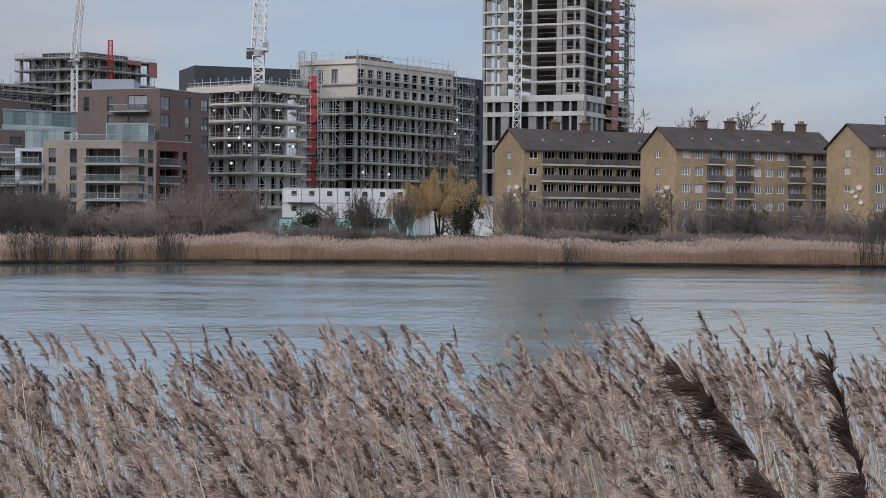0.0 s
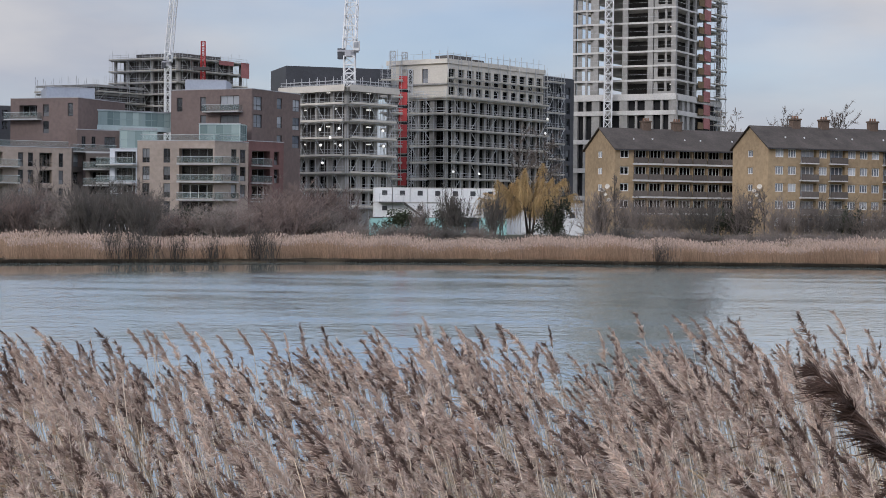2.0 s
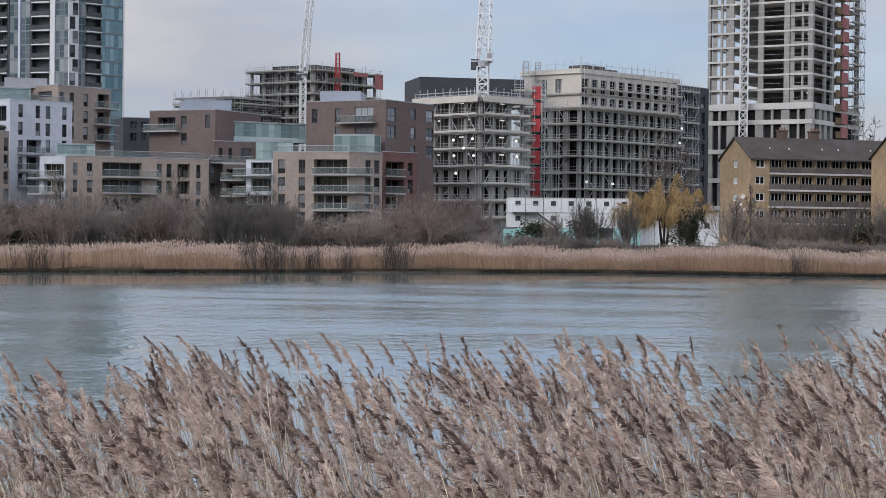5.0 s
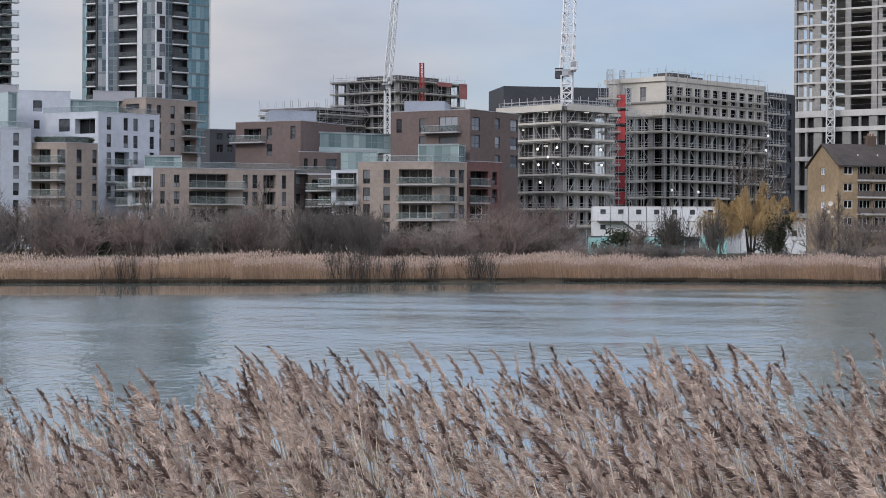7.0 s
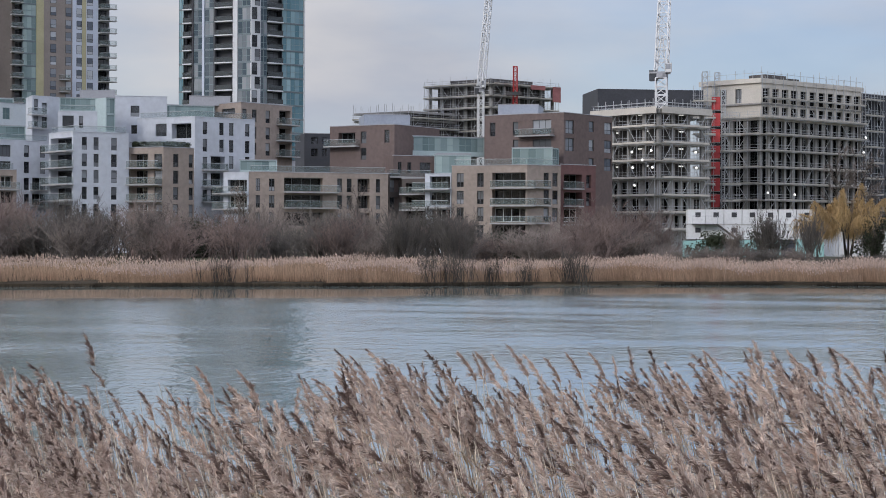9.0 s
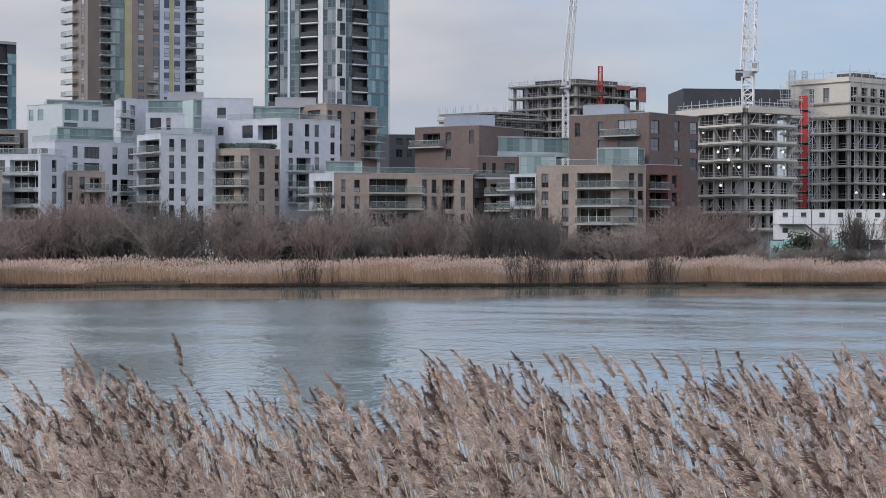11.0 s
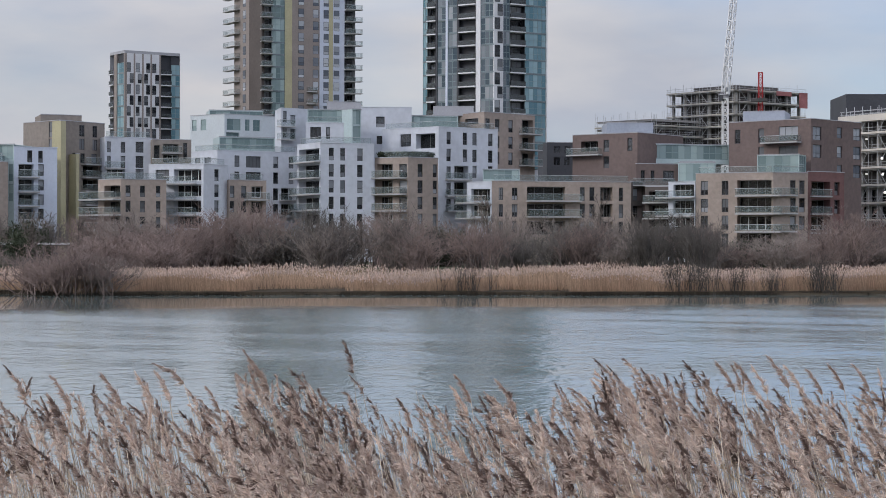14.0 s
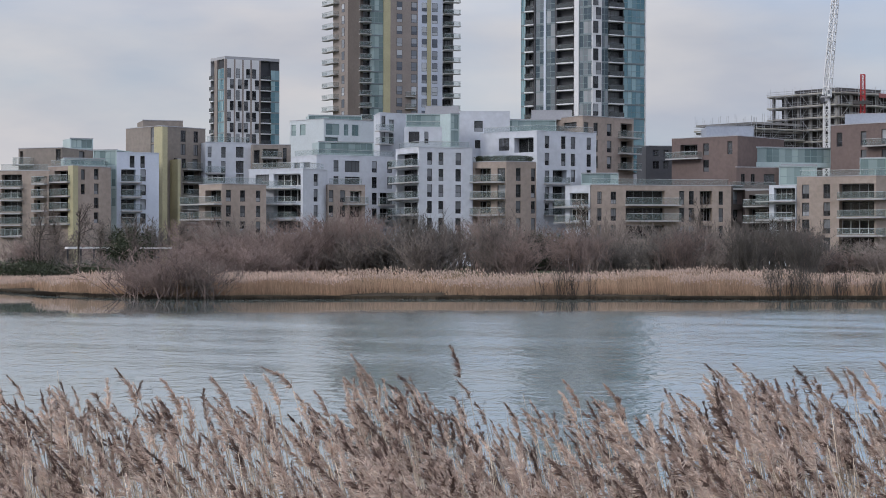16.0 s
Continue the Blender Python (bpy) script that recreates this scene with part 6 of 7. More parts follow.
SHRUBS = {}
for kind, mat, up in (("brown", TWIG, 0.5), ("red", TWIG_RED, 0.75), ("dark", TWIG_DARK, 0.6)):
    SHRUBS[kind] = [shrub_mesh(6.0, 5.0, 780, mat, 20 + i + 10 * len(kind), up) for i in range(3)]


def sapling_mesh(width, height, count, seed):
    """A thin stand of upright stems, each with a few side twigs."""
    r = np.random.default_rng(seed)
    group = r.normal(0, width * 0.28, 9)
    base = np.stack([r.choice(group, count) + r.normal(0, 0.22, count), r.normal(0, 0.7, count), np.zeros(count)], 1)
    way = np.stack([r.normal(0, 0.17, count), r.normal(0, 0.15, count), np.ones(count)], 1)
    ln = height * np.clip(r.normal(0.78, 0.17, count), 0.3, 1.15)
    i = np.repeat(np.arange(count), 5)
    f = r.uniform(0.3, 0.95, len(i))
    at = base[i] + way[i] * (ln[i] * f)[:, None]
    d = way[i] + r.normal(0, 0.28, (len(i), 3))
    s, w = np.concatenate([base, at]), np.concatenate([way, d])
    l, t = np.concatenate([ln, ln[i] * r.uniform(0.15, 0.4, len(i))]), np.concatenate([r.uniform(0.025, 0.045, count), np.full(len(i), 0.013)])
    return ribbons("shrub", s, w, l * np.linalg.norm(w, axis=1), t, r.normal(0, 0.06, (len(s), 3)) * l[:, None], [TWIG_DARK], steps=2)


SHRUBS["sparse"] = [sapling_mesh(6.0, 5.0, 62, 90 + i) for i in range(3)]
SHRUB_LABEL = {"brown": "bare brown winter shrub behind the reeds", "red": "bare reddish twiggy willow shrub", "dark": "dark tangled bare shrub", "sparse": "thin upright bare shrub among the shore reeds"}


def ground_z(x, y):
    o = y - shore_y(x)
    pts = [(-6, -0.8), (0, 0.1), (8, 0.35), (25, 0.7), (40, 1.4), (70, 1.75), (140, 1.9)]
    if o < -6:
        return -0.8
    for (a, b), (c, d) in zip(pts, pts[1:]):
        if a <= o <= c:
            return b + (d - b) * (o - a) / (c - a)
    return 1.9


def shrub(kind, x, y, width, height, i=0):
    ob = new("shrub", SHRUBS[kind][i % 3])
    s = width / 6.0
    ob.matrix_basis = pose(x, y, ground_z(x, y) - 0.1, 0, 0, (i * 77) % 360) @ Matrix.Diagonal((s, s, height / 5.0, 1))
    return tagged(ob, SHRUB_LABEL[kind], "shrub", "bare shrubs on the far bank")


for i, row in enumerate((
    ('dark', -52.0, 217.9, 8.7, 5.8),
    ('dark', -47.6, 216.8, 6.3, 5.1),
    ('brown', -43.7, 221.7, 7.2, 4.0),
    ('brown', -38.8, 222.6, 5.6, 3.1),
    ('red', -30.7, 217.8, 9.3, 6.8),
    ('red', -26.4, 219.4, 7.8, 6.4),
    ('red', -28.1, 214.2, 6.9, 6.0),
    ('brown', -34.1, 219.4, 6.3, 4.9),
    ('brown', -23.5, 222.8, 4.7, 4.3),
    ('dark', -10.5, 225.8, 4.8, 6.1),
    ('dark', -5.1, 227.9, 4.4, 5.9),
    ('dark', 2.6, 232.0, 3.7, 6.1),
    ('brown', -14.8, 231.5, 3.3, 4.1),
    ('brown', 8.4, 227.8, 4.8, 6.1),
    ('brown', 12.8, 227.6, 6.4, 5.6),
    ('brown', 17.0, 225.4, 7.2, 5.3),
    ('dark', 21.4, 223.0, 6.3, 5.5),
    ('brown', 26.2, 224.5, 4.8, 6.6),
)):
    shrub(*row, i)
for i, row in enumerate((
    ('brown', 30.9, 223.9, 5.6, 5.5),
    ('brown', 33.7, 221.4, 4.7, 4.8),
    ('dark', 37.5, 222.9, 6.4, 5.3),
    ('brown', 42.3, 222.0, 7.2, 4.9),
    ('brown', 46.4, 221.2, 6.4, 5.2),
    ('brown', 50.5, 220.3, 6.4, 4.4),
    ('dark', 54.5, 219.3, 6.4, 5.0),
    ('brown', 58.4, 218.3, 6.4, 5.1),
    ('red', -84.4, 201.2, 5.8, 6.2),
    ('dark', -87.2, 197.8, 5.3, 5.6),
    ('brown', -77.1, 201.9, 5.3, 5.2),
    ('dark', -73.7, 205.3, 6.1, 5.9),
    ('brown', -69.2, 209.0, 7.8, 6.2),
    ('dark', -65.1, 212.3, 7.8, 6.0),
    ('brown', -59.7, 213.9, 7.8, 5.9),
    ('dark', -54.3, 215.3, 7.8, 5.8),
    ('red', -48.8, 216.7, 7.0, 5.5),
    ('brown', -56.0, 210.8, 4.6, 6.1),
)):
    shrub(*row, i)
for i, row in enumerate((
    ('brown', -69.8, 202.4, 4.5, 6.4),
    ('dark', -60.1, 207.6, 5.3, 5.4),
    ('red', -103.3, 167.0, 10.4, 4.3),
    ('red', -100.7, 170.8, 9.8, 4.9),
    ('red', -98.0, 174.7, 8.5, 5.4),
    ('red', -96.0, 180.3, 7.9, 6.3),
    ('red', -94.7, 185.5, 7.3, 7.5),
    ('red', -90.9, 182.9, 6.5, 6.7),
    ('dark', -92.6, 195.5, 6.1, 6.5),
    ('dark', -90.3, 198.7, 5.4, 6.0),
    ('red', -82.7, 197.6, 6.0, 6.3),
    ('red', -79.1, 196.9, 5.2, 5.4),
    ('dark', -78.4, 201.5, 4.6, 4.9),
    ('red', -100.1, 157.3, 9.8, 4.0),
    ('red', -98.6, 162.9, 9.4, 4.6),
    ('red', -94.0, 160.9, 8.5, 4.1),
    ('red', -95.3, 171.7, 8.3, 5.6),
    ('red', -94.7, 178.8, 7.8, 6.4),
)):
    shrub(*row, i)
for i, row in enumerate((
    ('dark', -126.2, 162.1, 6.5, 2.4),
    ('dark', -124.5, 167.2, 6.6, 2.6),
    ('dark', -122.1, 171.4, 6.7, 2.7),
    ('dark', -117.8, 172.0, 5.9, 2.4),
    ('sparse', -25.8, 162.0, 5.4, 3.1),
    ('sparse', -53.1, 146.8, 4.3, 2.8),
    ('sparse', -37.5, 154.6, 3.5, 3.2),
    ('sparse', -35.2, 156.2, 4.1, 2.9),
    ('sparse', -32.4, 157.8, 4.2, 2.6),
    ('sparse', -25.8, 162.0, 4.2, 3.2),
    ('sparse', -29.2, 159.9, 3.6, 2.2),
    ('sparse', 11.6, 168.1, 3.1, 2.5),
    ('sparse', 42.0, 169.1, 4.5, 3.9),
    ('red', -88.3, 131.3, 6.4, 3.5),
    ('red', -83.1, 129.6, 6.8, 3.7),
    ('red', -85.3, 130.3, 5.7, 3.0),
    ('brown', -81.5, 130.6, 5.1, 3.1),
    ('sparse', -36.2, 155.5, 4.7, 3.1),
)):
    shrub(*row, i)

for i in range(64):
    # a ragged hedge closes the gap between reeds and buildings
    hx = -150 + 3.9 * i + dice.uniform(-1, 1)
    if not -24 < hx < 12:
        shrub(dice.choice(("dark", "brown", "brown", "red")) if hx < -24 else "brown", hx, shore_y(hx) + 46 + dice.uniform(-5, 8), dice.uniform(5.5, 9), dice.uniform(3.0, 6.8) if hx < -24 else dice.uniform(1.0, 2.0), i)
    else:
        shrub(dice.choice(("dark", "brown")), hx, shore_y(hx) + 38 + dice.uniform(-5, 8), dice.uniform(4, 6), dice.uniform(1.2, 2.2), i)


def bare_tree(x, y, height, seed, label="bare winter tree with fine twigs"):
    far = height > 15
    trunk, crown = kept(("tree", seed % 4, far), lambda: tree_mesh(10.0, 40 + seed % 4, 12 if far else 8, 0.02 if far else 0.03, 0.5 if far else 0.45, 0.6 if far else 1.0))
    z = ground_z(x, y) - 0.1
    t = thing("tree", (x, y, z), label, "tree", "bare trees on the far bank")
    m = pose(x, y, z, 0, 0, seed * 61) @ Matrix.Diagonal((height / 10, height / 10, height / 10, 1))
    part("trunk", trunk, None, t, m=m)
    part("crown", crown, None, t, m=m)


for row in (
    (8.7, 227.8, 7.0, 14),
    (10.7, 231.8, 8.6, 15),
    (-2.8, 330.0, 19.9, 16),
    (1.5, 330.0, 18.9, 17),
    (48.9, 356.7, 24.7, 18),
    (61.8, 364.8, 26.5, 19),
    (42.7, 377.6, 25.9, 20),
    (29.6, 228.1, 7.2, 21),
    (-70.4, 214.9, 5.9, 22),
    (-68.4, 240.6, 10.3, 23),
    (-130.3, 171.6, 7.8, 24),
    (-125.5, 173.9, 9.5, 25),
    (-122.2, 173.8, 7.1, 26),
    (-130.0, 175.6, 8.4, 27),
    (-118.4, 175.0, 7.6, 35),
    (-127.6, 169.0, 8.8, 36),
    (-115.6, 180.5, 7.0, 37),
    (-88.4, 196.3, 6.2, 28),
    (-85.8, 196.3, 5.9, 29),
    (-10.5, 226.8, 5.7, 30),
    (-14.5, 231.5, 4.6, 31),
    (-83.4, 236.0, 10.2, 33),
    (44.1, 223.7, 4.8, 34),
):
    bare_tree(*row)


def weeping_willow(x, y, height):
    """A willow: thick trunk, arching limbs and curtains of hanging yellow twigs."""
    r = np.random.default_rng(8)
    z = ground_z(x, y)
    t = thing("willow_tree", (x, y, z), "weeping willow with ochre-yellow hanging twigs", "tree")
    n = 46
    az, up = r.uniform(0, 2 * np.pi, n), r.uniform(0.15, 1.25, n)
    fork = np.array([x, y, z + height * 0.33])
    way = np.stack([np.cos(az) * np.cos(up), np.sin(az) * np.cos(up), np.sin(up)], 1)
    ln = height * r.uniform(0.5, 0.75, n)
    sag = np.stack([np.zeros(n), np.zeros(n), -0.12 * ln], 1)
    base = np.array([[x - 0.2, y, z], [x + 0.25, y + 0.2, z], [x, y - 0.2, z]])
    part("trunk", ribbons("trunk", base, np.array([[-0.12, 0, 1.0], [0.16, 0, 1.0], [0.02, 0, 1.0]]), np.full(3, height * 0.45), np.array([0.3, 0.28, 0.25]), np.zeros((3, 3)), [BARK], steps=3), None, t)
    part("limb", ribbons("limb", np.repeat(fork[None], n, 0), way, ln, np.full(n, 0.07), sag, [BARK], steps=4), None, t)
    k = 11000
    i, f = r.integers(0, n, k), r.uniform(0.3, 1.0, k)
    at = fork + way[i] * (ln[i] * f)[:, None] + sag[i] * (f * f)[:, None]
    d = way[i] * 0.5 + r.normal(0, 0.35, (k, 3)) + np.array([0, 0, 0.25])
    l2 = r.uniform(1.0, 3.2, k)
    tagged(part("twig_curtain", ribbons("twig_curtain", at, d, l2 * 0.5, np.full(k, 0.032), np.stack([r.normal(0, 0.15, k), r.normal(0, 0.15, k), -l2 * 0.9], 1), [WILLOW], steps=3), None, t), kind="stuff")


weeping_willow(-0.6, 236.0, 10.6)


# ---- the reed bed along the far shore ----
def far_reeds():
    """Dense belt of tall dry reeds, thinner and lower where the shore is open."""
    n = 76000
    x = rng.uniform(-150, 75, n)
    o = np.where(rng.random(n) < 0.5, rng.uniform(0.0, 5.0, n), rng.uniform(0.0, 26.0, n))
    edge = np.array([shore_y(v) for v in x]) + 0.5 * np.sin(x * 0.55) + 0.35 * np.sin(x * 1.7)
    y = edge + o + 0.75
    open_shore = ((x > -52.5) & (x < -45.5) & (o < 4.0)) | ((x > -71) & (x < -63.5) & (o < 4.0)) | ((x > -113) & (x < -104) & (o < 4))
    x, y, o = x[~open_shore], y[~open_shore], o[~open_shore]
    n = len(x)
    tall = np.where(x < -55, 2.02, 2.16) + 0.25 * np.sin(x * 0.23) + 0.18 * np.sin(x * 0.9 + 1) + rng.normal(0, 0.16, n) - 0.35 * np.exp(-o / 0.8) - 0.2 - 0.009 * o
    tall = np.where(x < -98, tall * 0.72, tall)
    z = np.interp(o, [0, 8, 25, 40], [0.1, 0.3, 0.65, 1.2])
    start = np.stack([x, y, z - 0.1], 1)
    way = np.stack([rng.normal(-0.05, 0.11, n), rng.normal(0, 0.1, n), np.ones(n)], 1)
    me = ribbons("reed_belt", start, way, tall, rng.uniform(0.018, 0.034, n), np.stack([rng.normal(-0.1, 0.08, n), np.zeros(n), np.zeros(n)], 1), [REED_FAR], steps=1)
    belt = whole("reed_belt", me, None, "belt of tall dry straw-coloured reeds along the far shore", "reeds", kind="stuff")
    # rotten stubble and litter at the water's edge, undercut shade put into their colour
    k = 26000
    lx = rng.uniform(-150, 75, k)
    ly = np.array([shore_y(v) for v in lx]) + rng.uniform(-0.8, 0.5, k) + 0.3 * np.sin(lx * 0.9)
    gap = ((lx > -52.5) & (lx < -45.5)) | ((lx > -71) & (lx < -63.5)) | ((lx > -113) & (lx < -104))
    gap &= rng.random(k) < 0.7
    lx, ly = lx[~gap], ly[~gap]
    k = len(lx)
    foot = np.stack([lx, ly, np.full(k, -0.05)], 1)
    me = ribbons("stubble", foot, np.stack([rng.normal(0, 0.5, k), rng.normal(-0.2, 0.4, k), np.ones(k)], 1), rng.uniform(0.15, 0.55, k), rng.uniform(0.025, 0.05, k), np.zeros((k, 3)), [LITTER_SHADE], steps=1)
    tagged(part("stubble", me, None, belt, "rotting reed stubble, near-black with the shade of the undercut bank"), kind="stuff")
    pick = rng.random(n) < 0.7
    top = start[pick] + way[pick] * (tall[pick] * 0.86)[:, None]
    k = len(top)
    me = ribbons("plumes", top, np.stack([rng.normal(-0.25, 0.3, k), rng.normal(0, 0.25, k), np.ones(k)], 1), rng.uniform(0.16, 0.3, k), rng.uniform(0.04, 0.07, k), np.zeros((k, 3)), [REED_FAR_TOP], steps=1)
    tagged(part("plumes", me, None, belt, "feathery pinkish reed tops"), kind="stuff")


far_reeds()


def shore_posts():
    """A low line of stakes where the shore lies open."""
    for x0, x1, dy in ((-52.5, -45.5, 0.3), (-71, -63.5, 0.3)):
        f = thing("stake_line", (x0, shore_y(x0) + dy, 0), "line of short dark timber stakes in the water", "stakes", "stakes along the shore")
        x = x0
        while x < x1:
            y = shore_y(x) + dy
            part("stake", kept("stake", lambda: Shape().bar((0, 0, -0.4), (0, 0, 0.32), 0.06, 0.05, 6).mesh("stake", TIMBER)), None, f, m=pose(x, y, dice.uniform(-0.12, 0.05), dice.uniform(-6, 6), dice.uniform(-6, 6), 0))
            x += dice.uniform(0.45, 0.7)
        part("rail", Shape().bar((x0, shore_y(x0) + dy + 6, 0.25), (x1, shore_y(x1) + dy + 7.5, 0.25), 0.12, None, 6), TIMBER, f)


shore_posts()


def spit():
    """A low muddy spit at the foot of the reeds."""
    for x0, x1, w in ((-33, -15, 1.4), (-70, -62, 0.8), (-103, -84, 1.2)):
        s = Shape()
        n = 12
        low = [(x0 + (x1 - x0) * i / n, shore_y(x0 + (x1 - x0) * i / n) - w * math.sin(math.pi * i / n) * (0.8 + 0.2 * math.sin(i * 2.1)) - 0.1) for i in range(n + 1)]
        high = [(x, shore_y(x) + 1.5) for x, _ in low]
        for i in range(n):
            a, b, c, d = low[i], low[i + 1], high[i + 1], high[i]
            s.face((*a, -0.05), (*b, -0.05), (b[0], b[1] + 0.3, 0.12), (a[0], a[1] + 0.3, 0.12)).face((a[0], a[1] + 0.3, 0.12), (b[0], b[1] + 0.3, 0.12), (*c, 0.2), (*d, 0.2))
        whole("mud_spit", s, MUD, "low dark mud spit at the foot of the reeds", "mud bank", kind="structure")


spit()


def evergreen(x, y, width, height, seed, label="dark evergreen bush of small leaves", z=None):
    """A bush of many small leaves in uneven clumps over a few stems."""
    r = np.random.default_rng(seed)
    z = ground_z(x, y) if z is None else z
    b = thing("evergreen_bush", (x, y, z), label, "bush", "evergreen bushes on the far bank")
    m = 26
    c = np.stack([r.normal(0, width * 0.26, m), r.normal(0, width * 0.2, m), height * r.uniform(0.15, 0.85, m)], 1)
    part("branchwork", ribbons("branchwork", np.repeat([[x, y, z]], m, 0), c + [0, 0, 0.1], np.linalg.norm(c, axis=1), np.full(m, 0.04), np.zeros((m, 3)), [BARK], steps=1), None, b)
    n = 2600
    i = r.integers(0, m, n)
    p = c[i] + r.normal(0, 1, (n, 3)) * [width * 0.09, width * 0.09, height * 0.1] + [x, y, z]
    p[:, 2] = np.maximum(p[:, 2], z + 0.05)
    a, d = r.normal(0, 1, (n, 3)), r.normal(0, 1, (n, 3))
    a *= 0.16 / np.linalg.norm(a, axis=1, keepdims=True)
    d *= 0.1 / np.linalg.norm(d, axis=1, keepdims=True)
    v = np.stack([p - a, p + d, p + a, p - d], 1).reshape(-1, 3)
    f = (np.array([[0, 1, 2, 3]])[None] + (np.arange(n) * 4)[:, None, None]).reshape(-1, 4)
    tagged(part("leaves", soup("leaves", v, f, [IVY]), None, b), kind="stuff")


for i, row in enumerate((
    (2.7, 231.0, 3.4, 5.8),
    (-17.7, 233.3, 4.1, 3.5),
    (-10.7, 231.8, 4.9, 4.2),
    (39.6, 222.5, 2.4, 4.6),
    (-76.5, 202.1, 5.3, 4.4),
    (-77.9, 199.4, 3.8, 3.3),
    (-42.0, 211.9, 4.6, 3.5),
    (-39.0, 210.5, 4.5, 3.3),
    (-122.7, 158.6, 7.8, 2.4),
    (-118.1, 159.5, 7.7, 2.0),
    (-115.8, 163.6, 7.0, 2.2),
    (-124.3, 163.6, 5.8, 2.7),
    (-124.8, 184.2, 4.7, 6.0),
    (-122.5, 178.4, 4.6, 4.6),
    (-77.3, 199.8, 3.8, 4.6),
    (25.7, 225.5, 4.0, 4.3),
)):
    evergreen(*row, 500 + i)

for i, row in enumerate((
    (-109.7, 259.6, 2.2, 1.0),
    (-108.2, 260.2, 2.6, 1.0),
    (-106.6, 260.9, 3.0, 1.0),
    (-105.1, 261.5, 2.4, 1.0),
    (-103.2, 262.2, 2.0, 1.0),
)):
    evergreen(*row, 540 + i, "low green planting on a flat roof", 18.32)



def low_roof():
    """A long low white roof on posts behind the trees."""
    (x0, y0), (x1, y1) = (-132.4, 181.3), (-122.9, 190.2)
    m = wall_frame((x0, y0), (x1, y1))
    w = math.hypot(x1 - x0, y1 - y0)
    t = thing("walkway_canopy", (x0, y0, 1.5), "long low white canopy roof on posts", "canopy")
    part("roof", Shape().box(0, w, 0, 3.0, 4.35, 4.6), WHITE_PAINT, t, m=m)
    for i in range(9):
        part("post", Shape().box(w * i / 8 - 0.1, w * i / 8 + 0.1, 0.1, 0.3, 1.0, 4.35), FRAME_DARK, t, m=m)


low_roof()

# ---- the near reeds ----
def plume_template(seed, tufts, strands):
    """A reed plume one unit long: tufts of strands up a bending axis, streaming to one side.
    Gives corners, faces and, for each face, the number of its tuft."""
    r = np.random.default_rng(seed)
    k = tufts * strands
    tuft = np.repeat(np.arange(tufts), strands)
    s0 = np.linspace(0.0, 0.93, tufts) + r.normal(0, 0.025, tufts)
    out = r.normal(0, 1, (tufts, 2)) * [0.34, 0.34] + [-0.3, 0]
    s = np.clip(s0[tuft] + r.normal(0, 0.035, k), 0, 1)
    axis = np.stack([-0.34 * s**1.7, np.zeros(k), s], 1)
    ln = (0.25 * (1 - s) ** 0.55 + 0.07) * r.uniform(0.35, 1.1, k) * r.uniform(0.8, 1.2, tufts)[tuft]
    d = np.stack([out[tuft, 0] - 0.25 * s, out[tuft, 1], np.full(k, 0.95)], 1) + r.normal(0, 0.27, (k, 3))
    d /= np.linalg.norm(d, axis=1, keepdims=True)
    bend = np.stack([-0.22 * ln * r.uniform(0.3, 1.3, k), r.normal(0, 0.06, k) * ln, -0.35 * ln * r.uniform(0.1, 1.5, k)], 1)
    side = np.cross(d, r.normal(0, 1, (k, 3)))
    side /= np.linalg.norm(side, axis=1, keepdims=True)
    w = (0.0115 * r.uniform(0.6, 1.4, k))[:, None]
    root = axis + d * (ln * 0.12)[:, None]
    v = np.stack([root + side * w, axis + d * ln[:, None] + bend, root - side * w], 1).reshape(-1, 3)
    return v, np.arange(3 * k).reshape(-1, 3), tuft


TUFTS = 14
PLUMES = [plume_template(100 + i, TUFTS, 24) for i in range(8)]


def turned(way, spin):
    """Frames with z along way and x kept near the wind's line, turned by spin."""
    z = way / np.linalg.norm(way, axis=1, keepdims=True)
    x = np.stack([np.cos(spin), np.sin(spin), np.zeros(len(spin))], 1)
    x = x - z * (x * z).sum(1, keepdims=True)
    x /= np.linalg.norm(x, axis=1, keepdims=True)
    return np.stack([x, np.cross(z, x), z], 2)


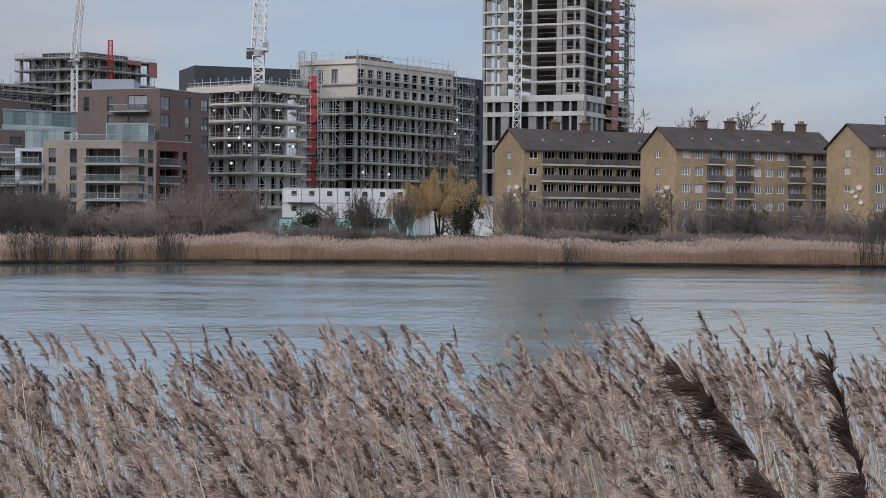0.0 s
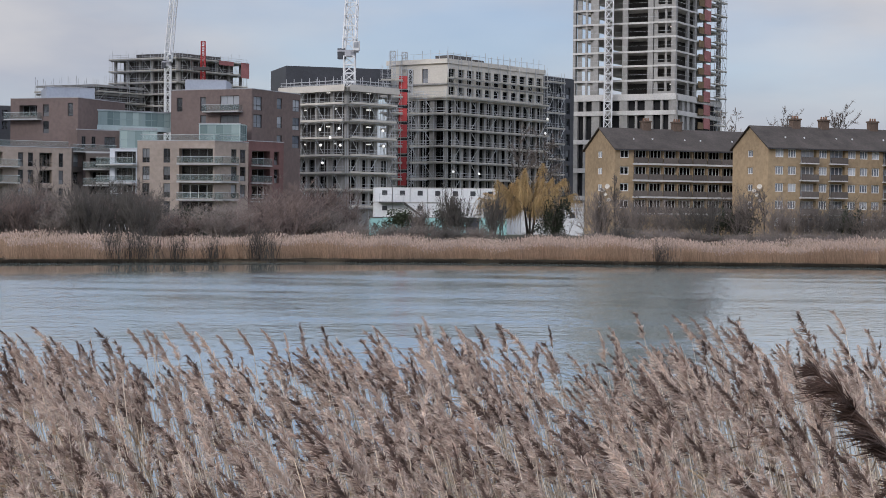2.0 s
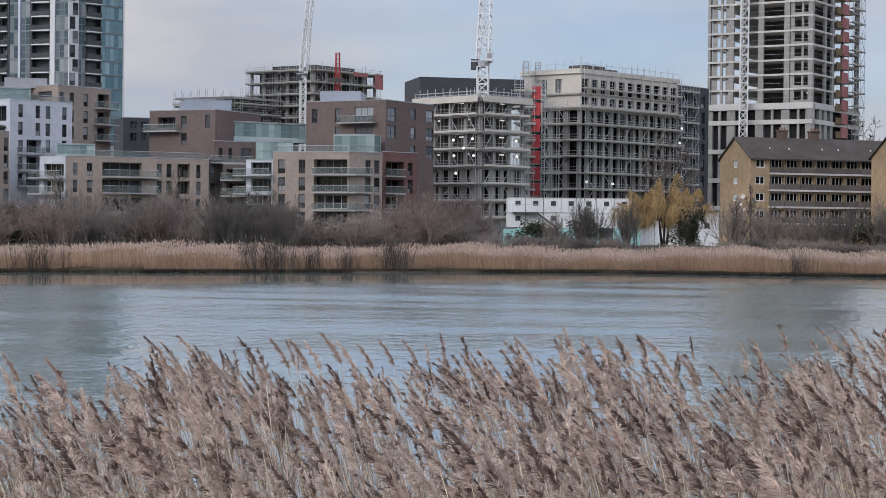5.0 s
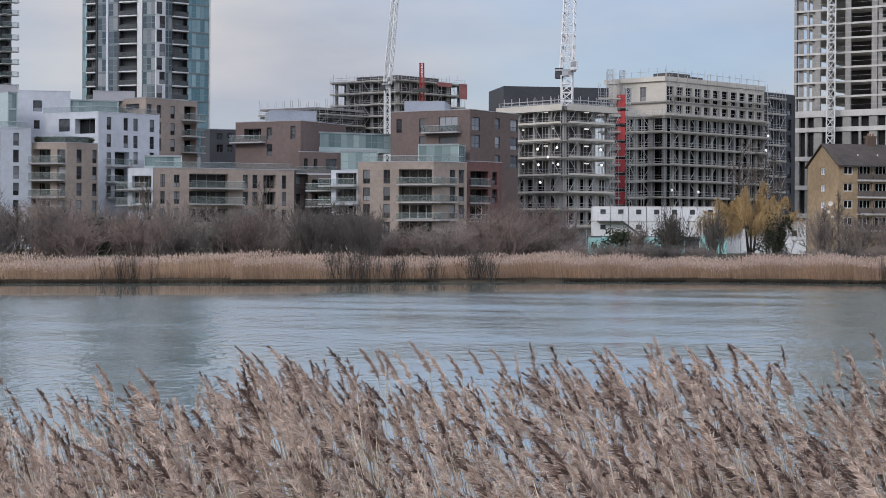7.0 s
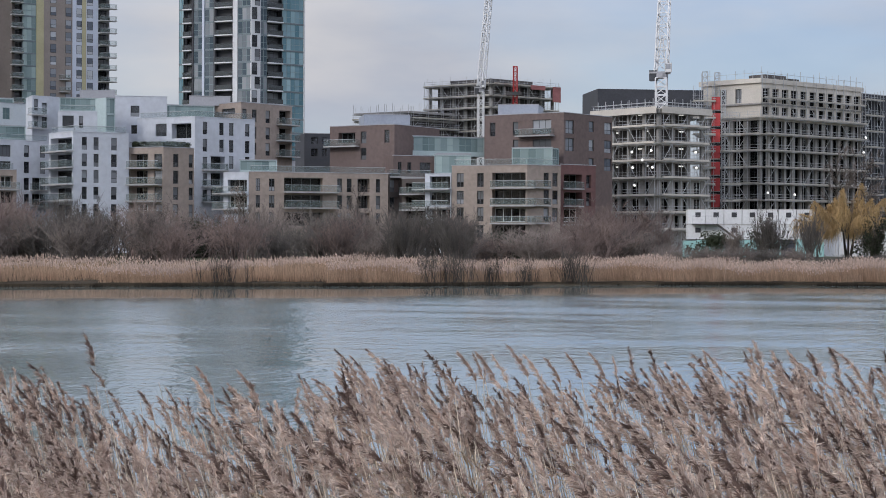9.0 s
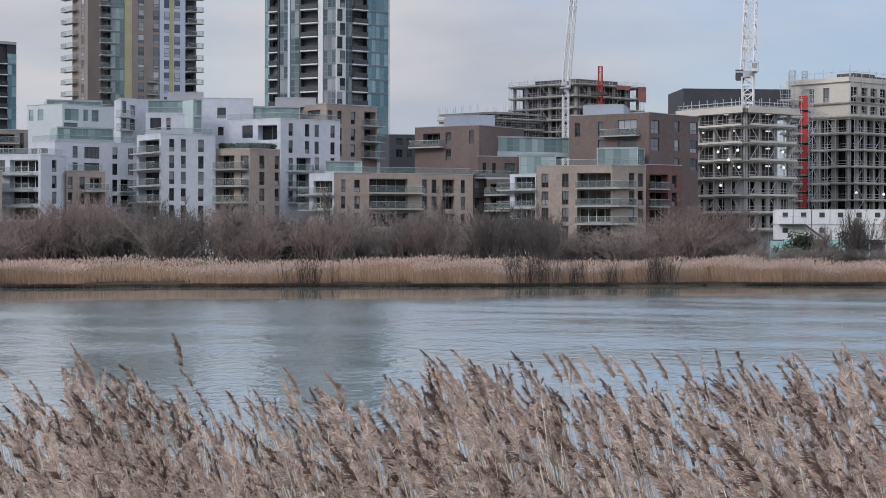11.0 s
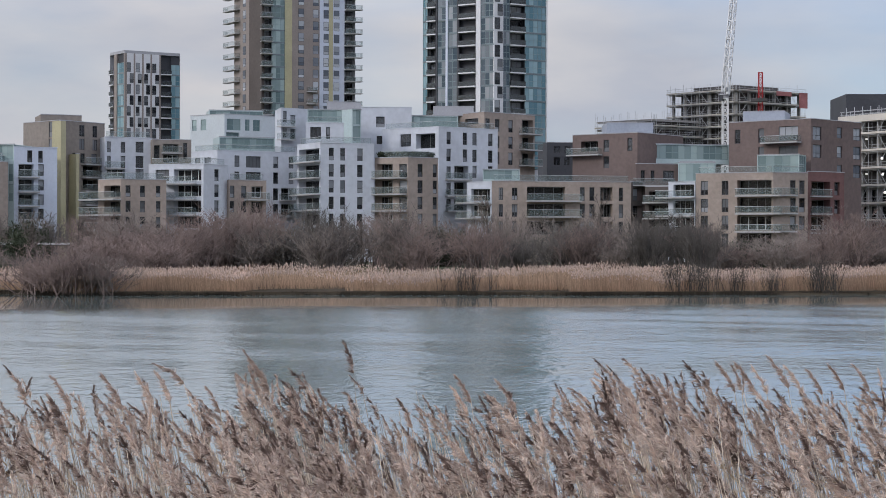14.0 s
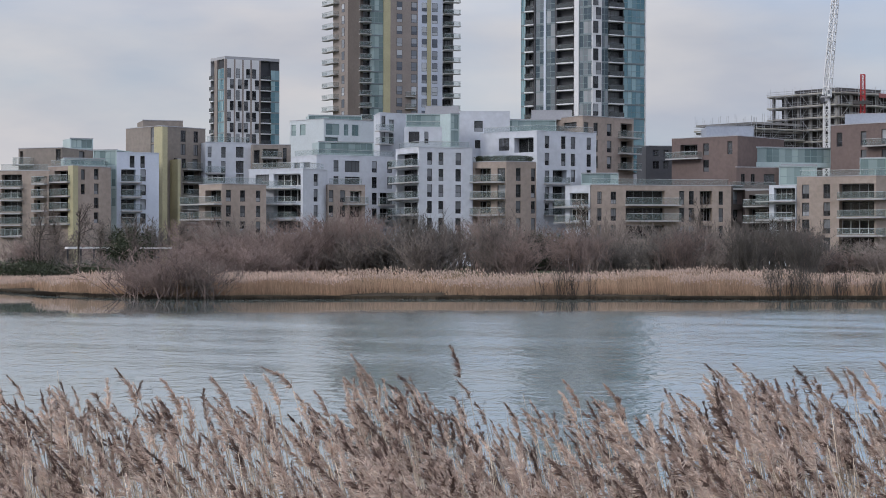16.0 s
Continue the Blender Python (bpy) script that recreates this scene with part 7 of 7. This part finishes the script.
def near_reeds(n, seed):
    """The bed of reeds before the camera: leaning stems, dry leaves and feathery plumes, blown one way."""
    r = np.random.default_rng(seed)
    az = np.radians(r.uniform(-19, 42, n))
    dist = 6.3 + 8.2 * r.random(n) ** 0.85
    clump = np.sin(az * 31 + 0.7) * 0.5 + np.sin(az * 57 + 2.0) * 0.3 + np.sin(az * 13 + dist) * 0.4
    keep = r.random(n) < 0.68 + 0.42 * clump
    az, dist, clump = az[keep], dist[keep], clump[keep]
    n = len(az)
    foot = np.stack([-np.sin(az) * dist, np.cos(az) * dist, np.full(n, -0.1)], 1)
    tall = 2.96 + 0.06 * (np.degrees(az) < 14) + 0.15 * np.clip(-np.degrees(az) / 7, 0, 1) - 0.07 * np.clip((np.degrees(az) - 10) / 8, 0, 1) + 0.15 * clump + r.normal(0, 0.13, n) - 0.012 * (14.5 - dist) + np.where(r.random(n) < 0.05, 0.11, 0)
    lean = r.normal(0.38, 0.17, n)
    # stems: a gentle curve to the left
    top = foot + np.stack([-lean, r.normal(0, 0.1, n), tall], 1)
    way = top - foot
    bend = np.stack([-0.17 * r.uniform(0.2, 1.8, n), r.normal(0, 0.06, n), np.full(n, -0.06)], 1)
    start, stem_len = foot, np.linalg.norm(way, axis=1)
    stems = ribbons("stems", start, way, stem_len, r.uniform(0.004, 0.006, n), bend, [STEM], steps=3, taper=0.5)
    bed = whole("reed_bed", stems, None, "near bed of dry wind-blown reeds at the water's edge", "reeds", kind="stuff")
    # younger stems without plumes stand between them
    k = 5200
    a2 = np.radians(r.uniform(-19, 42, k))
    d2 = r.uniform(6.0, 14.8, k)
    f2 = np.stack([-np.sin(a2) * d2, np.cos(a2) * d2, np.full(k, -0.1)], 1)
    w2 = np.stack([-r.normal(0.48, 0.16, k), r.normal(0, 0.12, k), r.normal(2.7, 0.2, k)], 1)
    more = ribbons("bare_stems", f2, w2, np.linalg.norm(w2, axis=1), r.uniform(0.004, 0.0065, k), np.stack([-0.15 * r.uniform(0.2, 1.8, k), np.zeros(k), np.full(k, -0.05)], 1), [STEM], steps=3, taper=0.6)
    tagged(part("bare_stems", more, None, bed, "pale straw-coloured reed stems"), kind="stuff")
    tip = top + bend
    grow = way / stem_len[:, None] + 1.0 * bend / stem_len[:, None]
    grow = grow + np.stack([r.normal(-0.06, 0.2, n), r.normal(0, 0.12, n), np.zeros(n)], 1)
    frames = turned(grow, r.normal(0, 0.8, n))
    size = r.uniform(0.16, 0.29, n)
    fat = r.uniform(0.95, 1.35, n)
    tone = r.normal(0.8, 0.6, n)[:, None] + r.normal(0, 0.5, (n, TUFTS)) + np.linspace(-0.4, 0.65, TUFTS)
    colour = np.clip(np.round(tone), 0, 2).astype(int)
    kind = r.integers(0, len(PLUMES), n)
    vs, fs, ms, base = [], [], [], 0
    for k, (pv, pf, pt) in enumerate(PLUMES):
        i = np.nonzero(kind == k)[0]
        scaled = pv[None] * np.stack([size[i] * fat[i], size[i] * fat[i], size[i]], 1)[:, None]
        v = np.einsum("nij,nkj->nki", frames[i], scaled) + (tip[i] - grow[i] * 0.02)[:, None]
        fs.append((pf[None] + (np.arange(len(i)) * len(pv))[:, None, None]).reshape(-1, 3) + base)
        vs.append(v.reshape(-1, 3))
        ms.append(colour[i][:, pt].ravel())
        base += len(i) * len(pv)
    me = soup("plumes", np.concatenate(vs), np.concatenate(fs), [PLUME_PALE, PLUME_MID, PLUME_DARK], np.concatenate(ms))
    tagged(part("plumes", me, None, bed, "feathery grey-brown reed plumes"), kind="stuff")
    m = int(n * 2.2)
    pick = r.integers(0, n, m)
    f = r.uniform(0.35, 0.92, m)
    at = foot[pick] + way[pick] * f[:, None] + bend[pick] * (f * f)[:, None]
    d = np.stack([-0.6 + r.normal(0, 0.35, m), r.normal(0, 0.4, m), 0.75 + r.normal(0, 0.3, m)], 1)
    ln = r.uniform(0.2, 0.5, m)
    leaves = ribbons("leaves", at, d, ln, r.uniform(0.004, 0.009, m), np.stack([-0.12 * ln, np.zeros(m), -0.5 * ln], 1), [BLADE], steps=2)
    tagged(part("leaves", leaves, None, bed, "dry straw-coloured reed leaves"), kind="stuff")


near_reeds(4900, 3)


def tall_reed(az, dist, tip_z, lean, size, mat, label, seed, sweep=0.1, name="reed", group="single reeds above the bed"):
    """One reed that stands out: stem, leaf and a plume of fine strands."""
    r = np.random.default_rng(seed)
    a = math.radians(az)
    tip = np.array([-math.sin(a) * dist, math.cos(a) * dist, tip_z])
    foot = np.array([tip[0] + lean, tip[1], 0.0])
    ob = thing(name, tuple(foot), label, "reed", group)
    way = (tip - foot)[None]
    ln = np.linalg.norm(way, axis=1)
    bend = np.array([[-0.12 * lean, 0, -0.02]])
    part("stem", ribbons("stem", foot[None], way - bend, ln, np.array([0.005]), bend, [STEM], steps=6, taper=0.4), None, ob)
    v, f, _ = plume_template(seed, 16, 30)
    grow = way / ln[:, None] + np.array([[-sweep, 0, 0]])
    fr = turned(grow, r.normal(0, 0.3, 1))
    pv = np.einsum("nij,kj->nki", fr, v * size)[0] + tip - grow[0] * 0.03
    part("plume", soup("plume", pv, f, [mat]), None, ob)
    at = (foot + (tip - foot) * 0.8)[None]
    part("leaf", ribbons("leaf", at, np.array([[-0.7, 0.2, 0.7]]), np.array([0.4]), np.array([0.006]), np.array([[-0.1, 0, -0.2]]), [BLADE], steps=3), None, ob)


for i, (az, dist, tip_z, lean, size, mat) in enumerate((
    (8.44, 14.0, 3.18, 0.45, 0.23, PLUME_MID),
    (10.50, 14.0, 3.15, 0.49, 0.25, PLUME_PALE),
    (-6.71, 14.0, 3.21, 0.53, 0.27, PLUME_MID),
    (-9.91, 14.0, 3.22, 0.47, 0.29, PLUME_MID),
    (1.90, 13.5, 3.08, 0.51, 0.23, PLUME_MID),
    (6.35, 14.0, 3.03, 0.45, 0.25, PLUME_PALE),
    (-0.59, 13.5, 3.09, 0.49, 0.27, PLUME_MID),
    (10.95, 14.0, 3.19, 0.53, 0.29, PLUME_MID),
    (9.20, 14.0, 3.18, 0.47, 0.23, PLUME_MID),
    (11.61, 14.0, 3.14, 0.51, 0.25, PLUME_PALE),
    (15.79, 13.0, 3.07, 0.45, 0.27, PLUME_MID),
    (19.66, 13.0, 3.06, 0.49, 0.29, PLUME_MID),
    (14.14, 12.5, 3.06, 0.53, 0.23, PLUME_MID),
    (0.03, 14.0, 3.07, 0.47, 0.25, PLUME_PALE),
    (7.16, 13.5, 3.04, 0.51, 0.27, PLUME_MID),
    (4.67, 13.5, 3.05, 0.45, 0.29, PLUME_MID),
    (27.94, 13.5, 3.16, 0.49, 0.23, PLUME_MID),
    (30.76, 13.0, 3.16, 0.53, 0.25, PLUME_PALE),
    (16.57, 12.5, 3.09, 0.47, 0.27, PLUME_MID),
    (11.95, 14.0, 3.13, 0.51, 0.29, PLUME_MID),
    (9.89, 14.0, 3.14, 0.45, 0.23, PLUME_MID),
    (21.23, 13.0, 3.04, 0.49, 0.25, PLUME_PALE),
    (14.50, 13.0, 3.07, 0.53, 0.27, PLUME_MID),
    (27.57, 13.5, 3.18, 0.47, 0.29, PLUME_MID),
    (30.74, 13.5, 3.13, 0.51, 0.23, PLUME_MID),
    (31.35, 13.5, 3.11, 0.45, 0.25, PLUME_PALE),
    (37.15, 13.0, 3.07, 0.49, 0.27, PLUME_MID),
    (33.82, 13.0, 3.10, 0.53, 0.29, PLUME_MID),
    (21.13, 13.0, 3.14, 0.47, 0.23, PLUME_MID),
    (16.68, 12.5, 3.13, 0.51, 0.25, PLUME_PALE),
    (12.62, 14.0, 3.15, 0.45, 0.27, PLUME_MID),
    (32.25, 13.0, 3.11, 0.49, 0.29, PLUME_MID),
    (29.17, 13.0, 3.07, 0.53, 0.23, PLUME_MID),
)):
    tall_reed(az, dist, tip_z - 0.05, lean, size, mat, "tall dry reed with a drooping feathery plume", 300 + i)


def close_plume(base, tip, sag, reach, lee, strands, seed, foot_shift):
    """A dark plume near the camera: a bending stalk with long strands that stream to the lee side."""
    r = np.random.default_rng(seed)
    base, tip = np.array(base), np.array(tip)
    mid = (base + tip) / 2 + np.array(sag)
    foot = np.array([base[0] + foot_shift, base[1], 2.3])
    ob = thing("reed", tuple(foot), "dark brown reed plume close to the camera", "reed", "single reeds above the bed")
    part("stem", ribbons("stem", foot[None], (base - foot)[None], np.array([np.linalg.norm(base - foot)]), np.array([0.002]), np.zeros((1, 3)), [PLUME_DARK], steps=4, taper=0.3), None, ob)
    along = np.linspace(0, 1, 7)[:, None]
    stalk = base * (1 - along) ** 2 + 2 * mid * along * (1 - along) + tip * along**2
    step = np.diff(stalk, axis=0)
    part("stalk", ribbons("stalk", stalk[:-1], step, np.linalg.norm(step, axis=1), np.linspace(0.0017, 0.0007, 6), np.zeros((6, 3)), [PLUME_BLACK], steps=1, taper=0.15), None, ob)
    tufts = 21
    k = tufts * strands
    tuft = np.repeat(np.arange(tufts), strands)
    s = np.clip(np.linspace(0.0, 0.97, tufts)[tuft] + r.normal(0, 0.012, k), 0, 1)[:, None]
    at = base * (1 - s) ** 2 + 2 * mid * s * (1 - s) + tip * s**2
    tangent = 2 * (1 - s) * (mid - base) + 2 * s * (tip - mid)
    tangent /= np.linalg.norm(tangent, axis=1, keepdims=True)
    out = (np.array(lee) + r.normal(0, 0.4, (tufts, 3)))[tuft]
    d = tangent * 0.85 + out + r.normal(0, 0.2, (k, 3))
    d /= np.linalg.norm(d, axis=1, keepdims=True)
    ln = reach * (0.2 + 0.75 * np.sin(math.pi * (0.2 + 0.77 * s[:, 0]))) * r.uniform(0.2, 1.1, k) * r.uniform(0.5, 1.2, tufts)[tuft]
    droop = np.stack([-0.15 * ln, np.zeros(k), -0.3 * ln * r.uniform(0.2, 1.4, k)], 1)
    tagged(part("plume", ribbons("plume", at, d, ln, r.uniform(0.0005, 0.0011, k), droop, [PLUME_BLACK], steps=2, taper=0.75), None, ob), kind="stuff")


close_plume((0.2858, 1.593, 3.9849), (0.207, 1.6065, 4.0695), (0.0099, 0, 0.0045), 0.0400, (-0.75, 0, 0.06), 56, 1345, 0.10)
close_plume((0.3519, 1.4445, 3.9592), (0.3163, 1.449, 4.0898), (0.0054, 0, 0.0000), 0.0383, (-0.25, 0, 0.1), 48, 1535, 0.05)
close_plume((0.324, 1.575, 3.93), (0.2812, 1.584, 3.9683), (0.0045, 0, 0.0067), 0.0360, (-0.5, 0, 0.05), 36, 1536, 0.05)
